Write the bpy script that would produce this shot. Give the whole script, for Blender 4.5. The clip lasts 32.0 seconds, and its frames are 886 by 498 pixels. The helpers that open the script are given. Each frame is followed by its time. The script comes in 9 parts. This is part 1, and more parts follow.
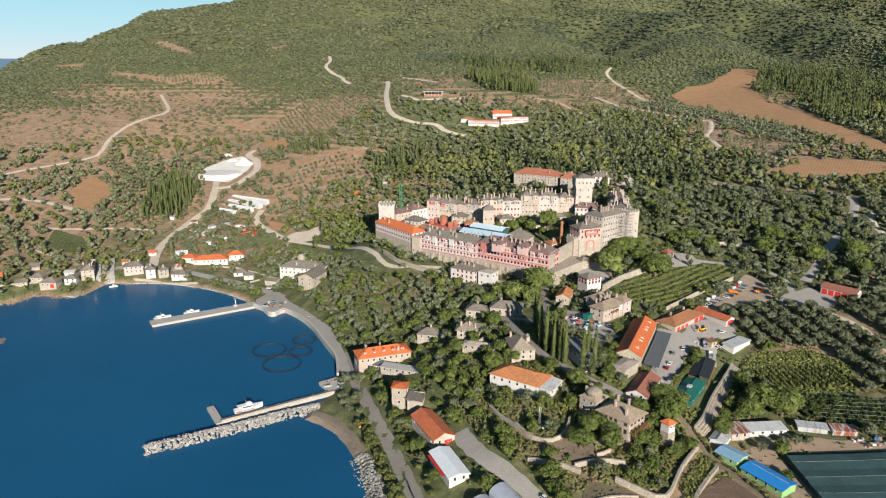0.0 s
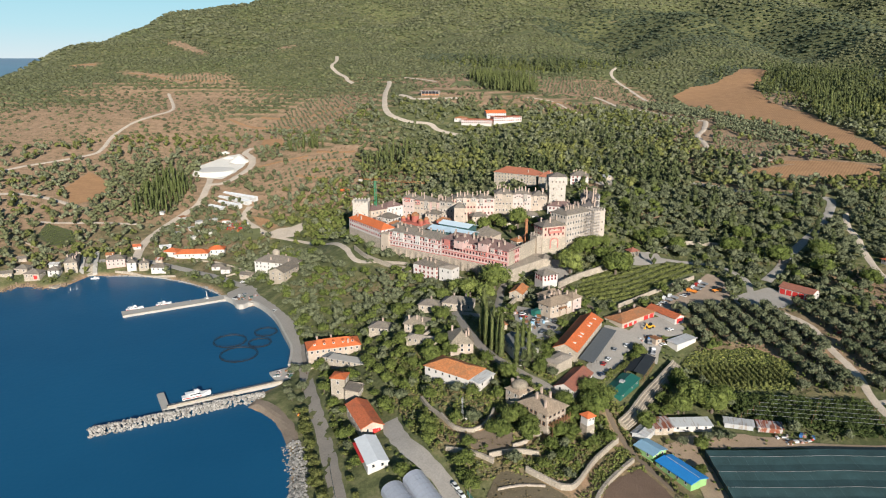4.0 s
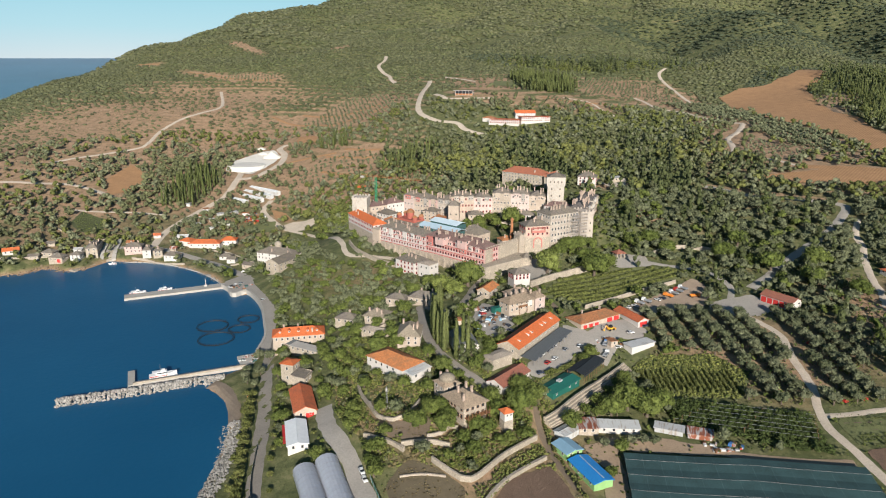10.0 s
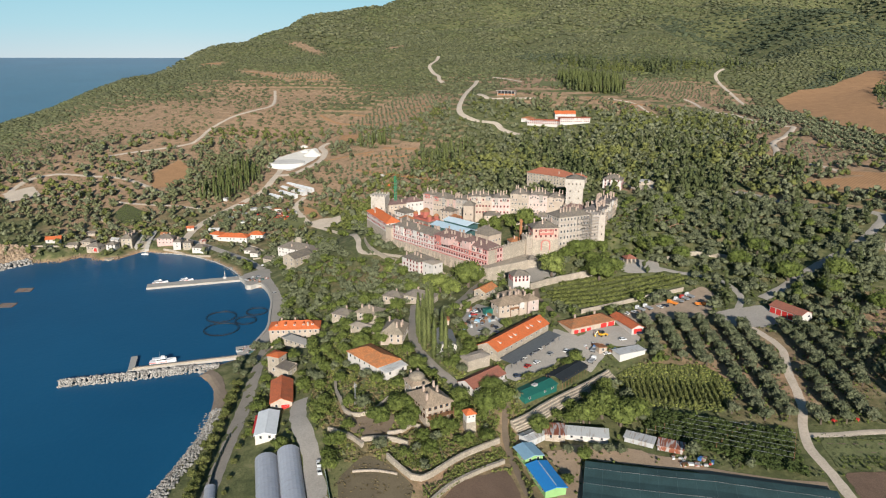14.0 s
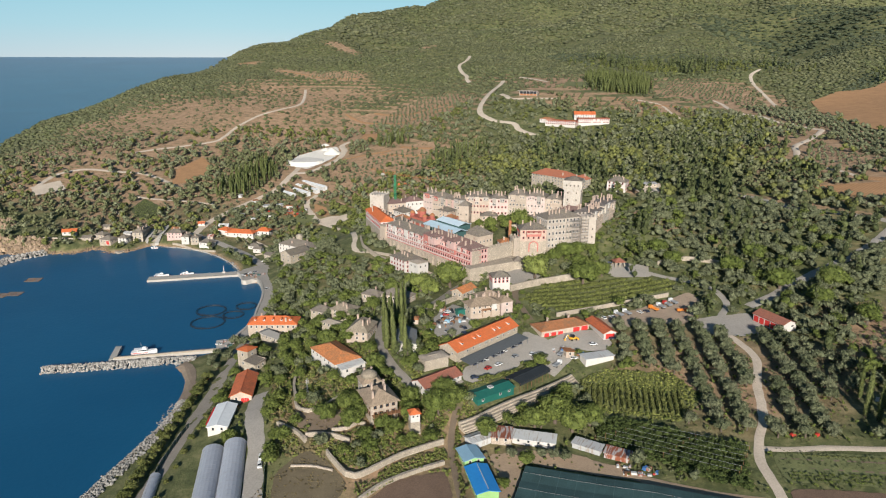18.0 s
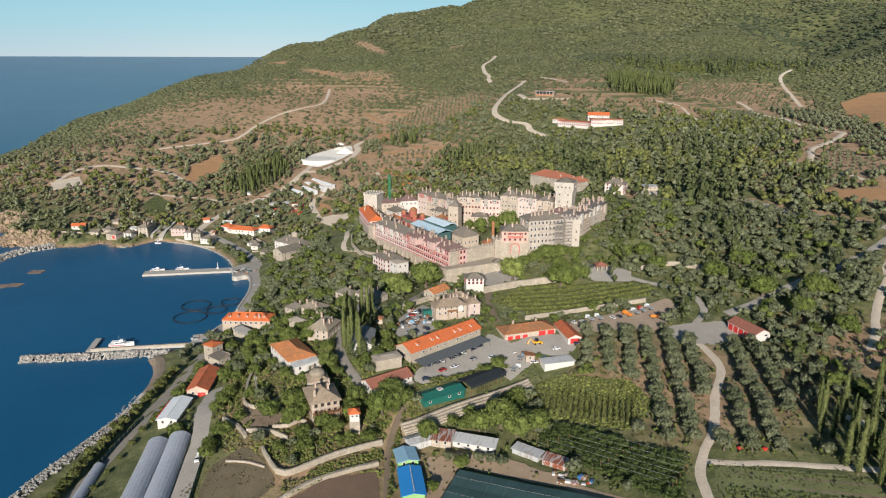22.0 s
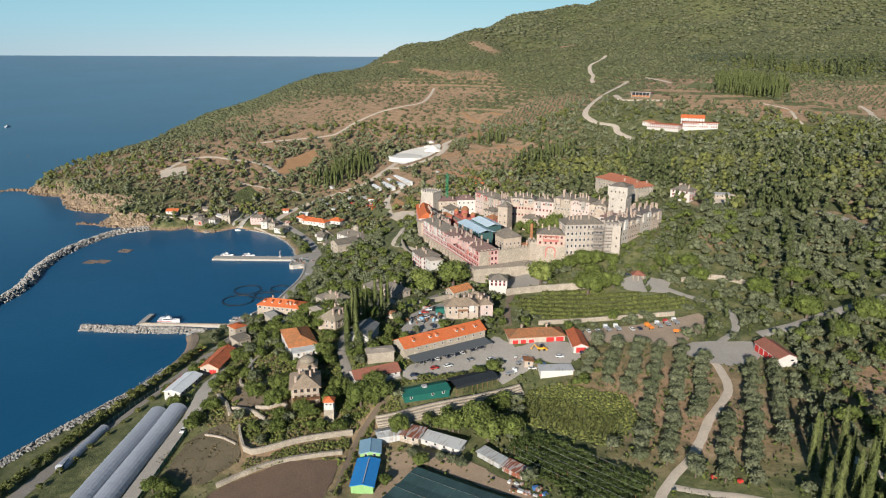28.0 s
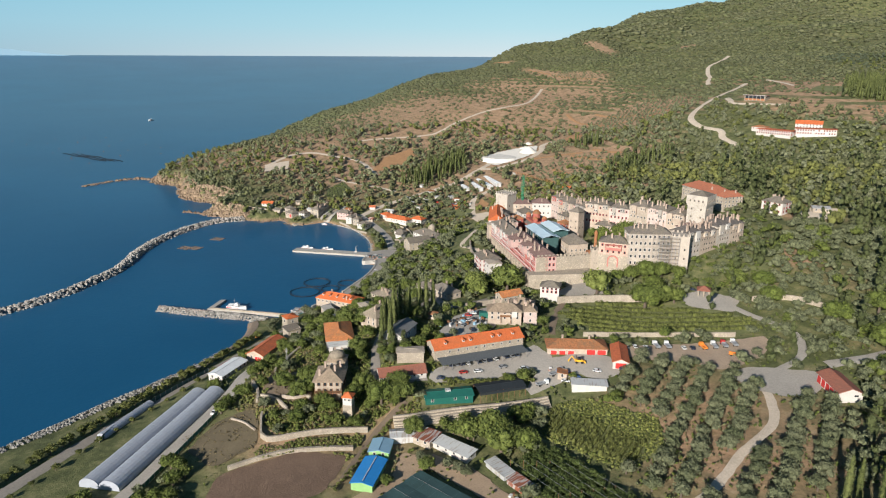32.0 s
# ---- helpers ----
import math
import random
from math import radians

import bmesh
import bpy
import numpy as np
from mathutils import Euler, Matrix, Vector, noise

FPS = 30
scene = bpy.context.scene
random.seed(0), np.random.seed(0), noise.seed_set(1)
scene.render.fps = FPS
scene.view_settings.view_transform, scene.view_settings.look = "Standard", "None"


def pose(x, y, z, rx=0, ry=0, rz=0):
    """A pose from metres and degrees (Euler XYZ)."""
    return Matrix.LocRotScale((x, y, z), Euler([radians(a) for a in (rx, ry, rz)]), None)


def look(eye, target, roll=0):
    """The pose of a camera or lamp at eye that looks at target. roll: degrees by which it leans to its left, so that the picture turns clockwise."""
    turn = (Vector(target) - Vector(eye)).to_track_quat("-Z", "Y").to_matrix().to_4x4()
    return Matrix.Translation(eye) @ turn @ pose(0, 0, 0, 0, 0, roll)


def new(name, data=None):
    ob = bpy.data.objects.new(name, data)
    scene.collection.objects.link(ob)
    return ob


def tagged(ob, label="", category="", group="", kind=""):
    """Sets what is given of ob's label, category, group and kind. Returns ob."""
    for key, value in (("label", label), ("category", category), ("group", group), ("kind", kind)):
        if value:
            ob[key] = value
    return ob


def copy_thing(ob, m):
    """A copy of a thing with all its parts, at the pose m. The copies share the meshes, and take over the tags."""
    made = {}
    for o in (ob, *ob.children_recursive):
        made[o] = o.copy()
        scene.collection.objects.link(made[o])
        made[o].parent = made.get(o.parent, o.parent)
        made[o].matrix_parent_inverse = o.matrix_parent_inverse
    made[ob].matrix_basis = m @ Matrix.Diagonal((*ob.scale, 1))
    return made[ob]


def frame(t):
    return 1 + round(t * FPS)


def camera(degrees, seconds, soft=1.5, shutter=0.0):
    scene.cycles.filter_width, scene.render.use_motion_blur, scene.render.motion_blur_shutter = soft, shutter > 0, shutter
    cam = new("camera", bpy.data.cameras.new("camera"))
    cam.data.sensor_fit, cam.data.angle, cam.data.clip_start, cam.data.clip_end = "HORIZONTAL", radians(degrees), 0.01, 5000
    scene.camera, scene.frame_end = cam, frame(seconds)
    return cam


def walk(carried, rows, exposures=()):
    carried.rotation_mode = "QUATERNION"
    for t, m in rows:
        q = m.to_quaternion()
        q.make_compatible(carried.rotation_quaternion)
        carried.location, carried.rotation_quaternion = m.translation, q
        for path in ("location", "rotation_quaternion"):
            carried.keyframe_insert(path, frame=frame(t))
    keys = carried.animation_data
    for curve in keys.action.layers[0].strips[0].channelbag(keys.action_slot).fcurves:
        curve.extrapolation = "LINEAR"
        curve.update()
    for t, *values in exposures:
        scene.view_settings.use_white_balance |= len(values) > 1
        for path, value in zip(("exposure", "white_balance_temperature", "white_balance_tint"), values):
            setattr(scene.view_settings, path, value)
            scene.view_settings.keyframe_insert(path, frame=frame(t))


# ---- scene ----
# ---- camera and its path ----
cam = camera(65.2, 32.0, soft=1.1)
METRES, EYE, TILT, LEAN, TURN = 340.0, 170.0, 5.3, -3.0, 0.0
ROWS = [
    (0.0, 0.0, 0.0, 0.0, -1.09, -20.98, 2.84),
    (0.5, 0.0155, -0.0038, -0.0009, -0.89, -20.96, 2.86),
    (1.0, 0.031, -0.007, -0.0016, -0.71, -20.95, 2.86),
    (1.5, 0.0462, -0.0105, -0.0024, -0.41, -20.94, 2.89),
    (2.0, 0.0616, -0.0137, -0.003, -0.07, -20.93, 2.92),
    (2.5, 0.077, -0.0167, -0.0038, 0.28, -20.89, 2.94),
    (3.0, 0.0926, -0.0192, -0.0043, 0.62, -20.88, 2.98),
    (3.5, 0.1081, -0.0217, -0.0048, 0.83, -20.87, 3.0),
    (5.5, 0.1701, -0.0292, -0.0076, 2.42, -20.78, 3.12),
    (6.0, 0.1857, -0.0308, -0.0087, 2.97, -20.73, 3.19),
    (6.5, 0.2014, -0.0319, -0.0093, 3.5, -20.72, 3.22),
    (7.0, 0.2169, -0.0328, -0.0101, 3.98, -20.68, 3.26),
    (7.5, 0.2314, -0.0334, -0.011, 4.51, -20.65, 3.3),
    (8.0, 0.247, -0.0339, -0.0118, 5.07, -20.62, 3.35),
    (8.5, 0.2627, -0.0341, -0.0128, 5.65, -20.58, 3.4),
    (9.0, 0.2783, -0.0342, -0.0137, 6.23, -20.54, 3.45),
    (9.5, 0.294, -0.0339, -0.0145, 6.83, -20.51, 3.5),
    (10.0, 0.3095, -0.0333, -0.0158, 7.42, -20.46, 3.54),
    (10.5, 0.325, -0.0321, -0.0165, 8.19, -20.43, 3.6),
    (11.0, 0.3406, -0.0301, -0.0176, 9.19, -20.37, 3.67),
    (11.5, 0.3561, -0.0278, -0.0186, 10.09, -20.31, 3.74),
    (12.0, 0.3716, -0.0252, -0.0195, 10.91, -20.26, 3.8),
    (12.5, 0.3871, -0.0223, -0.0206, 11.53, -20.21, 3.86),
    (13.0, 0.4023, -0.0193, -0.0218, 12.08, -20.17, 3.89),
    (13.5, 0.4176, -0.016, -0.0229, 12.68, -20.12, 3.94),
    (14.0, 0.4329, -0.0126, -0.0241, 13.27, -20.08, 3.98),
    (14.5, 0.4479, -0.0091, -0.0252, 13.85, -20.04, 4.01),
    (16.5, 0.5079, 0.0066, -0.0301, 15.96, -19.9, 4.15),
    (17.0, 0.5227, 0.0109, -0.0311, 16.53, -19.86, 4.19),
    (17.5, 0.5376, 0.0156, -0.0322, 17.02, -19.83, 4.21),
    (18.0, 0.5524, 0.0207, -0.0334, 17.45, -19.79, 4.24),
    (18.5, 0.5668, 0.0261, -0.0346, 17.89, -19.76, 4.27),
    (19.0, 0.5812, 0.0316, -0.0357, 18.48, -19.72, 4.3),
    (19.5, 0.5958, 0.0374, -0.0368, 19.16, -19.68, 4.36),
    (20.0, 0.6102, 0.0432, -0.0382, 19.8, -19.63, 4.39),
    (20.5, 0.6245, 0.0492, -0.0395, 20.36, -19.58, 4.42),
    (21.0, 0.639, 0.0551, -0.0408, 20.84, -19.54, 4.45),
    (21.5, 0.6535, 0.0607, -0.0421, 21.17, -19.52, 4.46),
    (22.0, 0.6679, 0.0662, -0.0434, 21.17, -19.52, 4.46),
    (22.5, 0.6823, 0.0714, -0.0446, 21.2, -19.52, 4.45),
    (23.0, 0.6968, 0.0766, -0.0459, 21.46, -19.5, 4.47),
    (23.5, 0.7112, 0.0818, -0.0472, 21.96, -19.46, 4.5),
    (24.0, 0.7259, 0.0876, -0.0485, 22.6, -19.41, 4.54),
    (24.5, 0.7401, 0.0934, -0.0499, 23.22, -19.36, 4.58),
    (25.0, 0.7543, 0.0997, -0.0513, 24.39, -19.27, 4.66),
    (25.5, 0.7684, 0.1067, -0.0529, 25.61, -19.17, 4.75),
    (27.5, 0.8229, 0.1391, -0.0587, 30.84, -18.73, 5.04),
    (28.0, 0.8355, 0.1478, -0.0602, 32.28, -18.6, 5.11),
    (28.5, 0.8479, 0.1568, -0.0617, 33.9, -18.45, 5.19),
    (29.0, 0.86, 0.1663, -0.0632, 35.84, -18.27, 5.28),
    (29.5, 0.8718, 0.1763, -0.0646, 37.79, -18.09, 5.35),
    (30.0, 0.8831, 0.1873, -0.066, 39.66, -17.91, 5.44),
    (30.5, 0.8942, 0.1986, -0.0677, 41.23, -17.76, 5.51),
    (31.0, 0.9052, 0.2103, -0.0694, 42.13, -17.66, 5.54),
    (31.5, 0.9155, 0.2217, -0.071, 42.35, -17.64, 5.53),
    (32.0, 0.9255, 0.2328, -0.0726, 42.77, -17.6, 5.52),
]
walk(cam, [(t, pose(0, 0, EYE, TILT, LEAN, TURN) @ pose(METRES * x, METRES * y, METRES * z, 90 + pitch, roll, yaw)) for t, x, y, z, yaw, pitch, roll in ROWS], exposures=[(0, 0.54), (6, 0.49), (12, 0.42), (20, 0.36), (28, 0.37), (32, 0.43)])

# ---- world and sun ----
SUN_AZ, SUN_EL = radians(165), radians(19.5)
world = bpy.data.worlds.new("sky")
scene.world = world
world.use_nodes = True
sky = world.node_tree.nodes.new("ShaderNodeTexSky")
sky.sky_type = "NISHITA"
sky.sun_disc = False
sky.sun_elevation, sky.sun_rotation = SUN_EL, SUN_AZ
sky.air_density, sky.dust_density, sky.ozone_density = 0.75, 0.0, 5.0
back = world.node_tree.nodes["Background"]
tint = world.node_tree.nodes.new("ShaderNodeMix")
tint.data_type, tint.blend_type = "RGBA", "MULTIPLY"
tint.inputs[0].default_value, tint.inputs[7].default_value = 1.0, (0.82, 1.08, 1.34, 1)
world.node_tree.links.new(sky.outputs[0], tint.inputs[6])
haze = world.node_tree.nodes.new("ShaderNodeMix")
haze.data_type = "RGBA"
haze.inputs[0].default_value, haze.inputs[7].default_value = 0.25, (3.4, 6.6, 8.6, 1)
world.node_tree.links.new(tint.outputs[2], haze.inputs[6])
world.node_tree.links.new(haze.outputs[2], back.inputs[0])
back.inputs[1].default_value = 0.039
sun_dir = Vector((math.sin(SUN_AZ) * math.cos(SUN_EL), math.cos(SUN_AZ) * math.cos(SUN_EL), math.sin(SUN_EL)))
sun_data = bpy.data.lights.new("sun", "SUN")
sun_data.energy, sun_data.angle, sun_data.color = 5.7, radians(0.55), (1.0, 0.945, 0.875)
sun = new("sun", sun_data)
sun.matrix_world = look(sun_dir * 900, (0, 0, 0))


# ---- materials ----
def node_material(name, rough=0.9, metal=0.0, spec=0.3):
    m = bpy.data.materials.new(name)
    m.use_nodes = True
    t = m.node_tree
    b = t.nodes["Principled BSDF"]
    b.inputs["Roughness"].default_value = rough
    b.inputs["Metallic"].default_value = metal
    b.inputs["Specular IOR Level"].default_value = spec
    return m, t, b


def noise_node(t, scale, detail=4.0, rough=0.6, coord="Object"):
    c = t.nodes.new("ShaderNodeTexCoord")
    n = t.nodes.new("ShaderNodeTexNoise")
    n.inputs["Scale"].default_value, n.inputs["Detail"].default_value, n.inputs["Roughness"].default_value = scale, detail, rough
    t.links.new(c.outputs[coord], n.inputs["Vector"])
    return n


def ramp(t, source, stops):
    r = t.nodes.new("ShaderNodeValToRGB")
    e = r.color_ramp.elements
    while len(e) < len(stops):
        e.new(0.5)
    for k, (p, c) in zip(e, stops):
        k.position, k.color = p, (*c, 1)
    t.links.new(source, r.inputs[0])
    return r


def mix(t, factor, a, b, mode="MIX"):
    m = t.nodes.new("ShaderNodeMix")
    m.data_type, m.blend_type = "RGBA", mode
    for socket, v in ((m.inputs[0], factor), (m.inputs[6], a), (m.inputs[7], b)):
        if isinstance(v, (int, float)):
            socket.default_value = v
        elif isinstance(v, tuple):
            socket.default_value = (*v, 1)
        else:
            t.links.new(v, socket)
    return m.outputs[2]


def bump(t, b, height, strength, distance):
    n = t.nodes.new("ShaderNodeBump")
    n.inputs["Strength"].default_value, n.inputs["Distance"].default_value = strength, distance
    t.links.new(height, n.inputs["Height"])
    t.links.new(n.outputs[0], b.inputs["Normal"])


def scaled(c, k):
    return tuple(min(1.0, v * k) for v in c)


def plain(name, colour, rough=0.85, vary=0.25, scale=0.6, fine=6.0, metal=0.0, relief=0.02, spec=0.3):
    """A surface with stains at two sizes, fine relief and a little change from piece to piece."""
    m, t, b = node_material(name, rough, metal, spec)
    n1, n2 = noise_node(t, scale, 5), noise_node(t, fine, 3)
    c = ramp(t, n1.outputs[0], [(0.3, scaled(colour, 1 - vary)), (0.7, scaled(colour, 1 + vary))]).outputs[0]
    c = mix(t, 0.5, c, ramp(t, n2.outputs[0], [(0.3, scaled(colour, 1 - vary * 0.8)), (0.7, scaled(colour, 1 + vary * 0.6))]).outputs[0])
    info = t.nodes.new("ShaderNodeObjectInfo")
    c = mix(t, 1.0, c, ramp(t, info.outputs["Random"], [(0, (0.88, 0.88, 0.88)), (1, (1.0, 1.0, 1.0))]).outputs[0], "MULTIPLY")
    t.links.new(c, b.inputs["Base Color"])
    if relief:
        bump(t, b, n2.outputs[0], 0.6, relief)
    return m


def masonry(name, colour, joint, brick=(0.55, 0.28), vary=0.35):
    """Rubble or coursed stone in its mortar, with weather stains."""
    m, t, b = node_material(name, 0.92)
    c = t.nodes.new("ShaderNodeTexCoord")
    v = t.nodes.new("ShaderNodeTexVoronoi")
    v.inputs["Scale"].default_value = 1.0 / brick[0]
    t.links.new(c.outputs["Object"], v.inputs["Vector"])
    n = noise_node(t, 0.22, 6)
    stones = ramp(t, v.outputs["Color"], [(0.0, scaled(colour, 1 - vary)), (0.5, colour), (1.0, scaled(colour, 1 + vary))]).outputs[0]
    stain = ramp(t, n.outputs[0], [(0.34, (0.48, 0.46, 0.43)), (0.52, (0.86, 0.84, 0.80)), (0.68, (1.08, 1.04, 1.0))]).outputs[0]
    col = mix(t, 0.75, stones, stain, "MULTIPLY")
    edge = ramp(t, v.outputs["Distance"], [(0.45, (0, 0, 0)), (0.6, (1, 1, 1))])
    t.links.new(mix(t, edge.outputs[0], col, joint), b.inputs["Base Color"])
    bump(t, b, v.outputs["Distance"], 0.5, 0.05)
    return m


def tiles(name, colour, vary=0.3, pitch=2.2, moss=(0.2, 0.18, 0.12), mossy=0.25):
    """Roof covering in courses, faded and lichened in patches."""
    m, t, b = node_material(name, 0.85)
    c = t.nodes.new("ShaderNodeTexCoord")
    w = t.nodes.new("ShaderNodeTexWave")
    w.wave_type, w.bands_direction = "BANDS", "Z"
    w.inputs["Scale"].default_value, w.inputs["Distortion"].default_value = pitch, 1.2
    t.links.new(c.outputs["Object"], w.inputs["Vector"])
    v = t.nodes.new("ShaderNodeTexVoronoi")
    v.inputs["Scale"].default_value = 2.4
    t.links.new(c.outputs["Object"], v.inputs["Vector"])
    n1 = noise_node(t, 0.35, 6, 0.7)
    col = ramp(t, v.outputs["Color"], [(0.0, scaled(colour, 1 - vary)), (1.0, scaled(colour, 1 + vary))]).outputs[0]
    patch = ramp(t, n1.outputs[0], [(0.48, (0, 0, 0)), (0.68, (mossy * 2, mossy * 2, mossy * 2))]).outputs[0]
    col = mix(t, patch, col, moss)
    info = t.nodes.new("ShaderNodeObjectInfo")
    col = mix(t, 1.0, col, ramp(t, info.outputs["Random"], [(0, (0.8, 0.8, 0.8)), (1, (1, 1, 1))]).outputs[0], "MULTIPLY")
    t.links.new(col, b.inputs["Base Color"])
    bump(t, b, w.outputs[0], 0.4, 0.05)
    return m


def foliage(name, dark, light, scale=0.9):
    """Leaves: colour changes from clump to clump, with fine leafy relief."""
    m, t, b = node_material(name, 0.7, 0.0, 0.25)
    dark, light = (dark[0] * 0.52, dark[1] * 0.53, dark[2] * 0.48), (light[0] * 0.93, light[1] * 0.92, light[2] * 0.82)
    g = t.nodes.new("ShaderNodeNewGeometry")
    n = noise_node(t, scale, 4, 0.7)
    c = ramp(t, g.outputs["Random Per Island"], [(0, dark), (0.75, light), (1.0, scaled(light, 1.35))]).outputs[0]
    c2 = ramp(t, n.outputs[0], [(0.32, scaled(dark, 0.6)), (0.68, scaled(light, 1.2))]).outputs[0]
    c = mix(t, 0.5, c, c2)
    info = t.nodes.new("ShaderNodeObjectInfo")
    c = mix(t, 1.0, c, ramp(t, info.outputs["Random"], [(0, (0.75, 0.8, 0.7)), (1, (1, 1, 1))]).outputs[0], "MULTIPLY")
    t.links.new(c, b.inputs["Base Color"])
    n2 = noise_node(t, 2.2, 4, 0.8)
    bump(t, b, n2.outputs[0], 1.0, 0.55)
    thin = t.nodes.new("ShaderNodeBsdfTranslucent")
    both = t.nodes.new("ShaderNodeMixShader")
    both.inputs[0].default_value = 0.06
    t.links.new(mix(t, 1.0, c, (1.25, 1.3, 0.7), "MULTIPLY"), thin.inputs["Color"])
    t.links.new(b.outputs[0], both.inputs[1])
    t.links.new(thin.outputs[0], both.inputs[2])
    t.links.new(both.outputs[0], t.nodes["Material Output"].inputs[0])
    return m


STONE = masonry("pale rubble stone", (0.415, 0.352, 0.282), (0.33, 0.28, 0.225), (0.55, 0.28), 0.32)
STONE_DARK = masonry("weathered grey stone", (0.27, 0.23, 0.18), (0.22, 0.19, 0.15))
PLASTER = plain("cream plaster", (0.43, 0.35, 0.275), 0.9, 0.28, 0.22, 1.4)
WHITE = plain("white limewash", (0.53, 0.495, 0.45), 0.9, 0.18, 0.3, 2.0)
KEEP = masonry("cream limewashed keep stone", (0.46, 0.415, 0.355), (0.41, 0.37, 0.32), (0.8, 0.4), 0.2)
PINK = plain("faded pink plaster", (0.51, 0.345, 0.305), 0.9, 0.25, 0.3, 2.0)
RED_PLASTER = plain("red plaster", (0.36, 0.11, 0.08), 0.9, 0.3, 0.4, 2.0)
RED = plain("red paint", (0.50, 0.035, 0.03), 0.6, 0.12)
SLATE = tiles("grey stone slates", (0.172, 0.147, 0.122), 0.35, 2.0, (0.27, 0.23, 0.15), 0.3)
SLATE_DARK = tiles("dark grey slates", (0.125, 0.11, 0.10), 0.3, 2.0, (0.2, 0.165, 0.13), 0.3)
SLATE_PINK = tiles("purplish slates", (0.20, 0.125, 0.11), 0.3, 2.0, (0.16, 0.13, 0.1), 0.25)
TILE = tiles("bright orange roof tiles", (0.56, 0.14, 0.045), 0.22, 2.6, (0.42, 0.14, 0.06), 0.3)
TILE_OLD = tiles("weathered orange roof tiles", (0.36, 0.15, 0.065), 0.35, 2.6, (0.20, 0.13, 0.075), 0.45)
TILE_RED = tiles("red roof tiles", (0.54, 0.145, 0.06), 0.25, 2.6, (0.26, 0.10, 0.06), 0.3)
TILE_HALL = tiles("dull red roof tiles", (0.38, 0.135, 0.075), 0.25, 2.6, (0.26, 0.12, 0.075), 0.35)
BLUE_ROOF = plain("pale blue sheet roof", (0.50, 0.63, 0.70), 0.45, 0.14, 0.3, 1.5, relief=0)
GLASS_DARK = plain("dark window glass", (0.03, 0.035, 0.04), 0.15, 0.2, relief=0, spec=0.5)
WOOD = plain("brown wood", (0.20, 0.10, 0.05), 0.7, 0.3)
CONCRETE = plain("pale concrete", (0.42, 0.39, 0.34), 0.9, 0.15, 0.25)


# ---- land and sea ----
# --- land shape: spot heights (x, y, z) in metres above the sea ---
SPOTS_SITE = [(4,265,6.8),(6,248,7.2),(25,230,8.3),(-1,282,6.5),(44,260,19.6),(46,247,16),(40,294,22.2),(43,320,25),(72,309,27),(87,296,25.5),(87,281,22.3),(70,271,20.5),(79,258,18.2),(97,255,16),(117,284,16.4),(99,311,23.6),(109,303,23.2),(20,353,24.3),(22,330,25),(-28,346,6.2),(-10,353,11),(-15,303,7.5),(97,367,28.3),(97,408,30),(72,224,13.8),(165,469,35.3),(41,223,8.8),(85,219,11.6),(-38,345,2.5),(-50,385,2.5),(-105,465,2.5),(-200,530,5),(-290,505,6),(0,225,3),(10,170,3.5),(50,170,5),(117,257,9),
 (138,224,7.5),(155,266,9.5),(130,293,13.5),(157,322,13),(132,308,15),(111,328,23),(165,362,22),(150,415,25),(209,397,24),(262,404,26),(164,475,32),(222,457,31),(200,525,44),(170,500,40),
 (-14,478,28),(-41,528,31),(55,520,33),(154,548,49),(130,474,40),(112,460,35),(147,503,47.5),(72,418,26),(28,400,25),(57,284,21.8)]
SPOTS_MID = [(-5,335,13),(32,350,24),(85,385,27),(-60,470,16),(-90,560,8),(-266,800,38),(-263,722,30),(-190,660,16),(52,872,84),(-5,996,117),(-50,909,91),(-441,1153,107),(-408,985,84),
 (-366,711,34),(-257,988,66),(-332,1522,191),(-192,1389,165),(-101,1703,218),(321,1312,140),(339,999,95),(417,769,82),(304,1131,108),(243,331,21),(350,300,28),(460,450,50),(380,600,66),(200,620,55),(60,640,50),(92,622,55),(150,615,56),(70,562,44),(0,566,38),(-60,640,28),(110,700,60)]
SPOTS_FAR = [(-1061,1966,150),(-1000,1690,128),(-890,1747,184),(-826,1934,226),(-960,1600,125),(-1060,1800,120),(-860,1560,150),(-800,1396,126),(-735,1448,164),(-1000,2500,272),(-850,2900,330),(-1173,1746,60),(-350,520,13),(-375,463,13),(-412,498,16),(-345,470,11),(-450,492,16),(-480,560,26),(-520,700,48),(150,100,4),(320,140,12),(0,60,3),(600,1800,230),(1000,1500,220),
 (1300,2500,420),(200,2700,420),(-500,2400,315),(700,3300,520),(-600,1900,235),(700,900,120),(900,300,80),(600,100,35),(1500,800,180),(200,1900,240),(-685,607,18),(-760,834,32),(-816,1000,60),(-873,1170,89),(-990,1520,98),(-1040,2230,214),(-1250,1750,10),(-945,1165,56),(-822,1256,110),(-874,932,40),(-1290,2250,50),(-1260,2800,110),(150,850,82),(-150,1150,118)]
COAST_A = [(-10,60),(-12.5,146),(-17,176),(-21,195),(-23,211),(-25,226),(-27,242),(-32,260),(-40,278),(-47,289),(-55,296.5),(-63,301),(-61,316),(-52,328),(-59,336),(-55,348),(-51,351),(-55,368),(-66,392),(-77,415),(-90,435),(-102,447),(-106,440),(-110,440),(-116,449),(-124,456),(-134,470),(-154,487),(-179,501),(-208,510),(-240,510),(-251,510)]
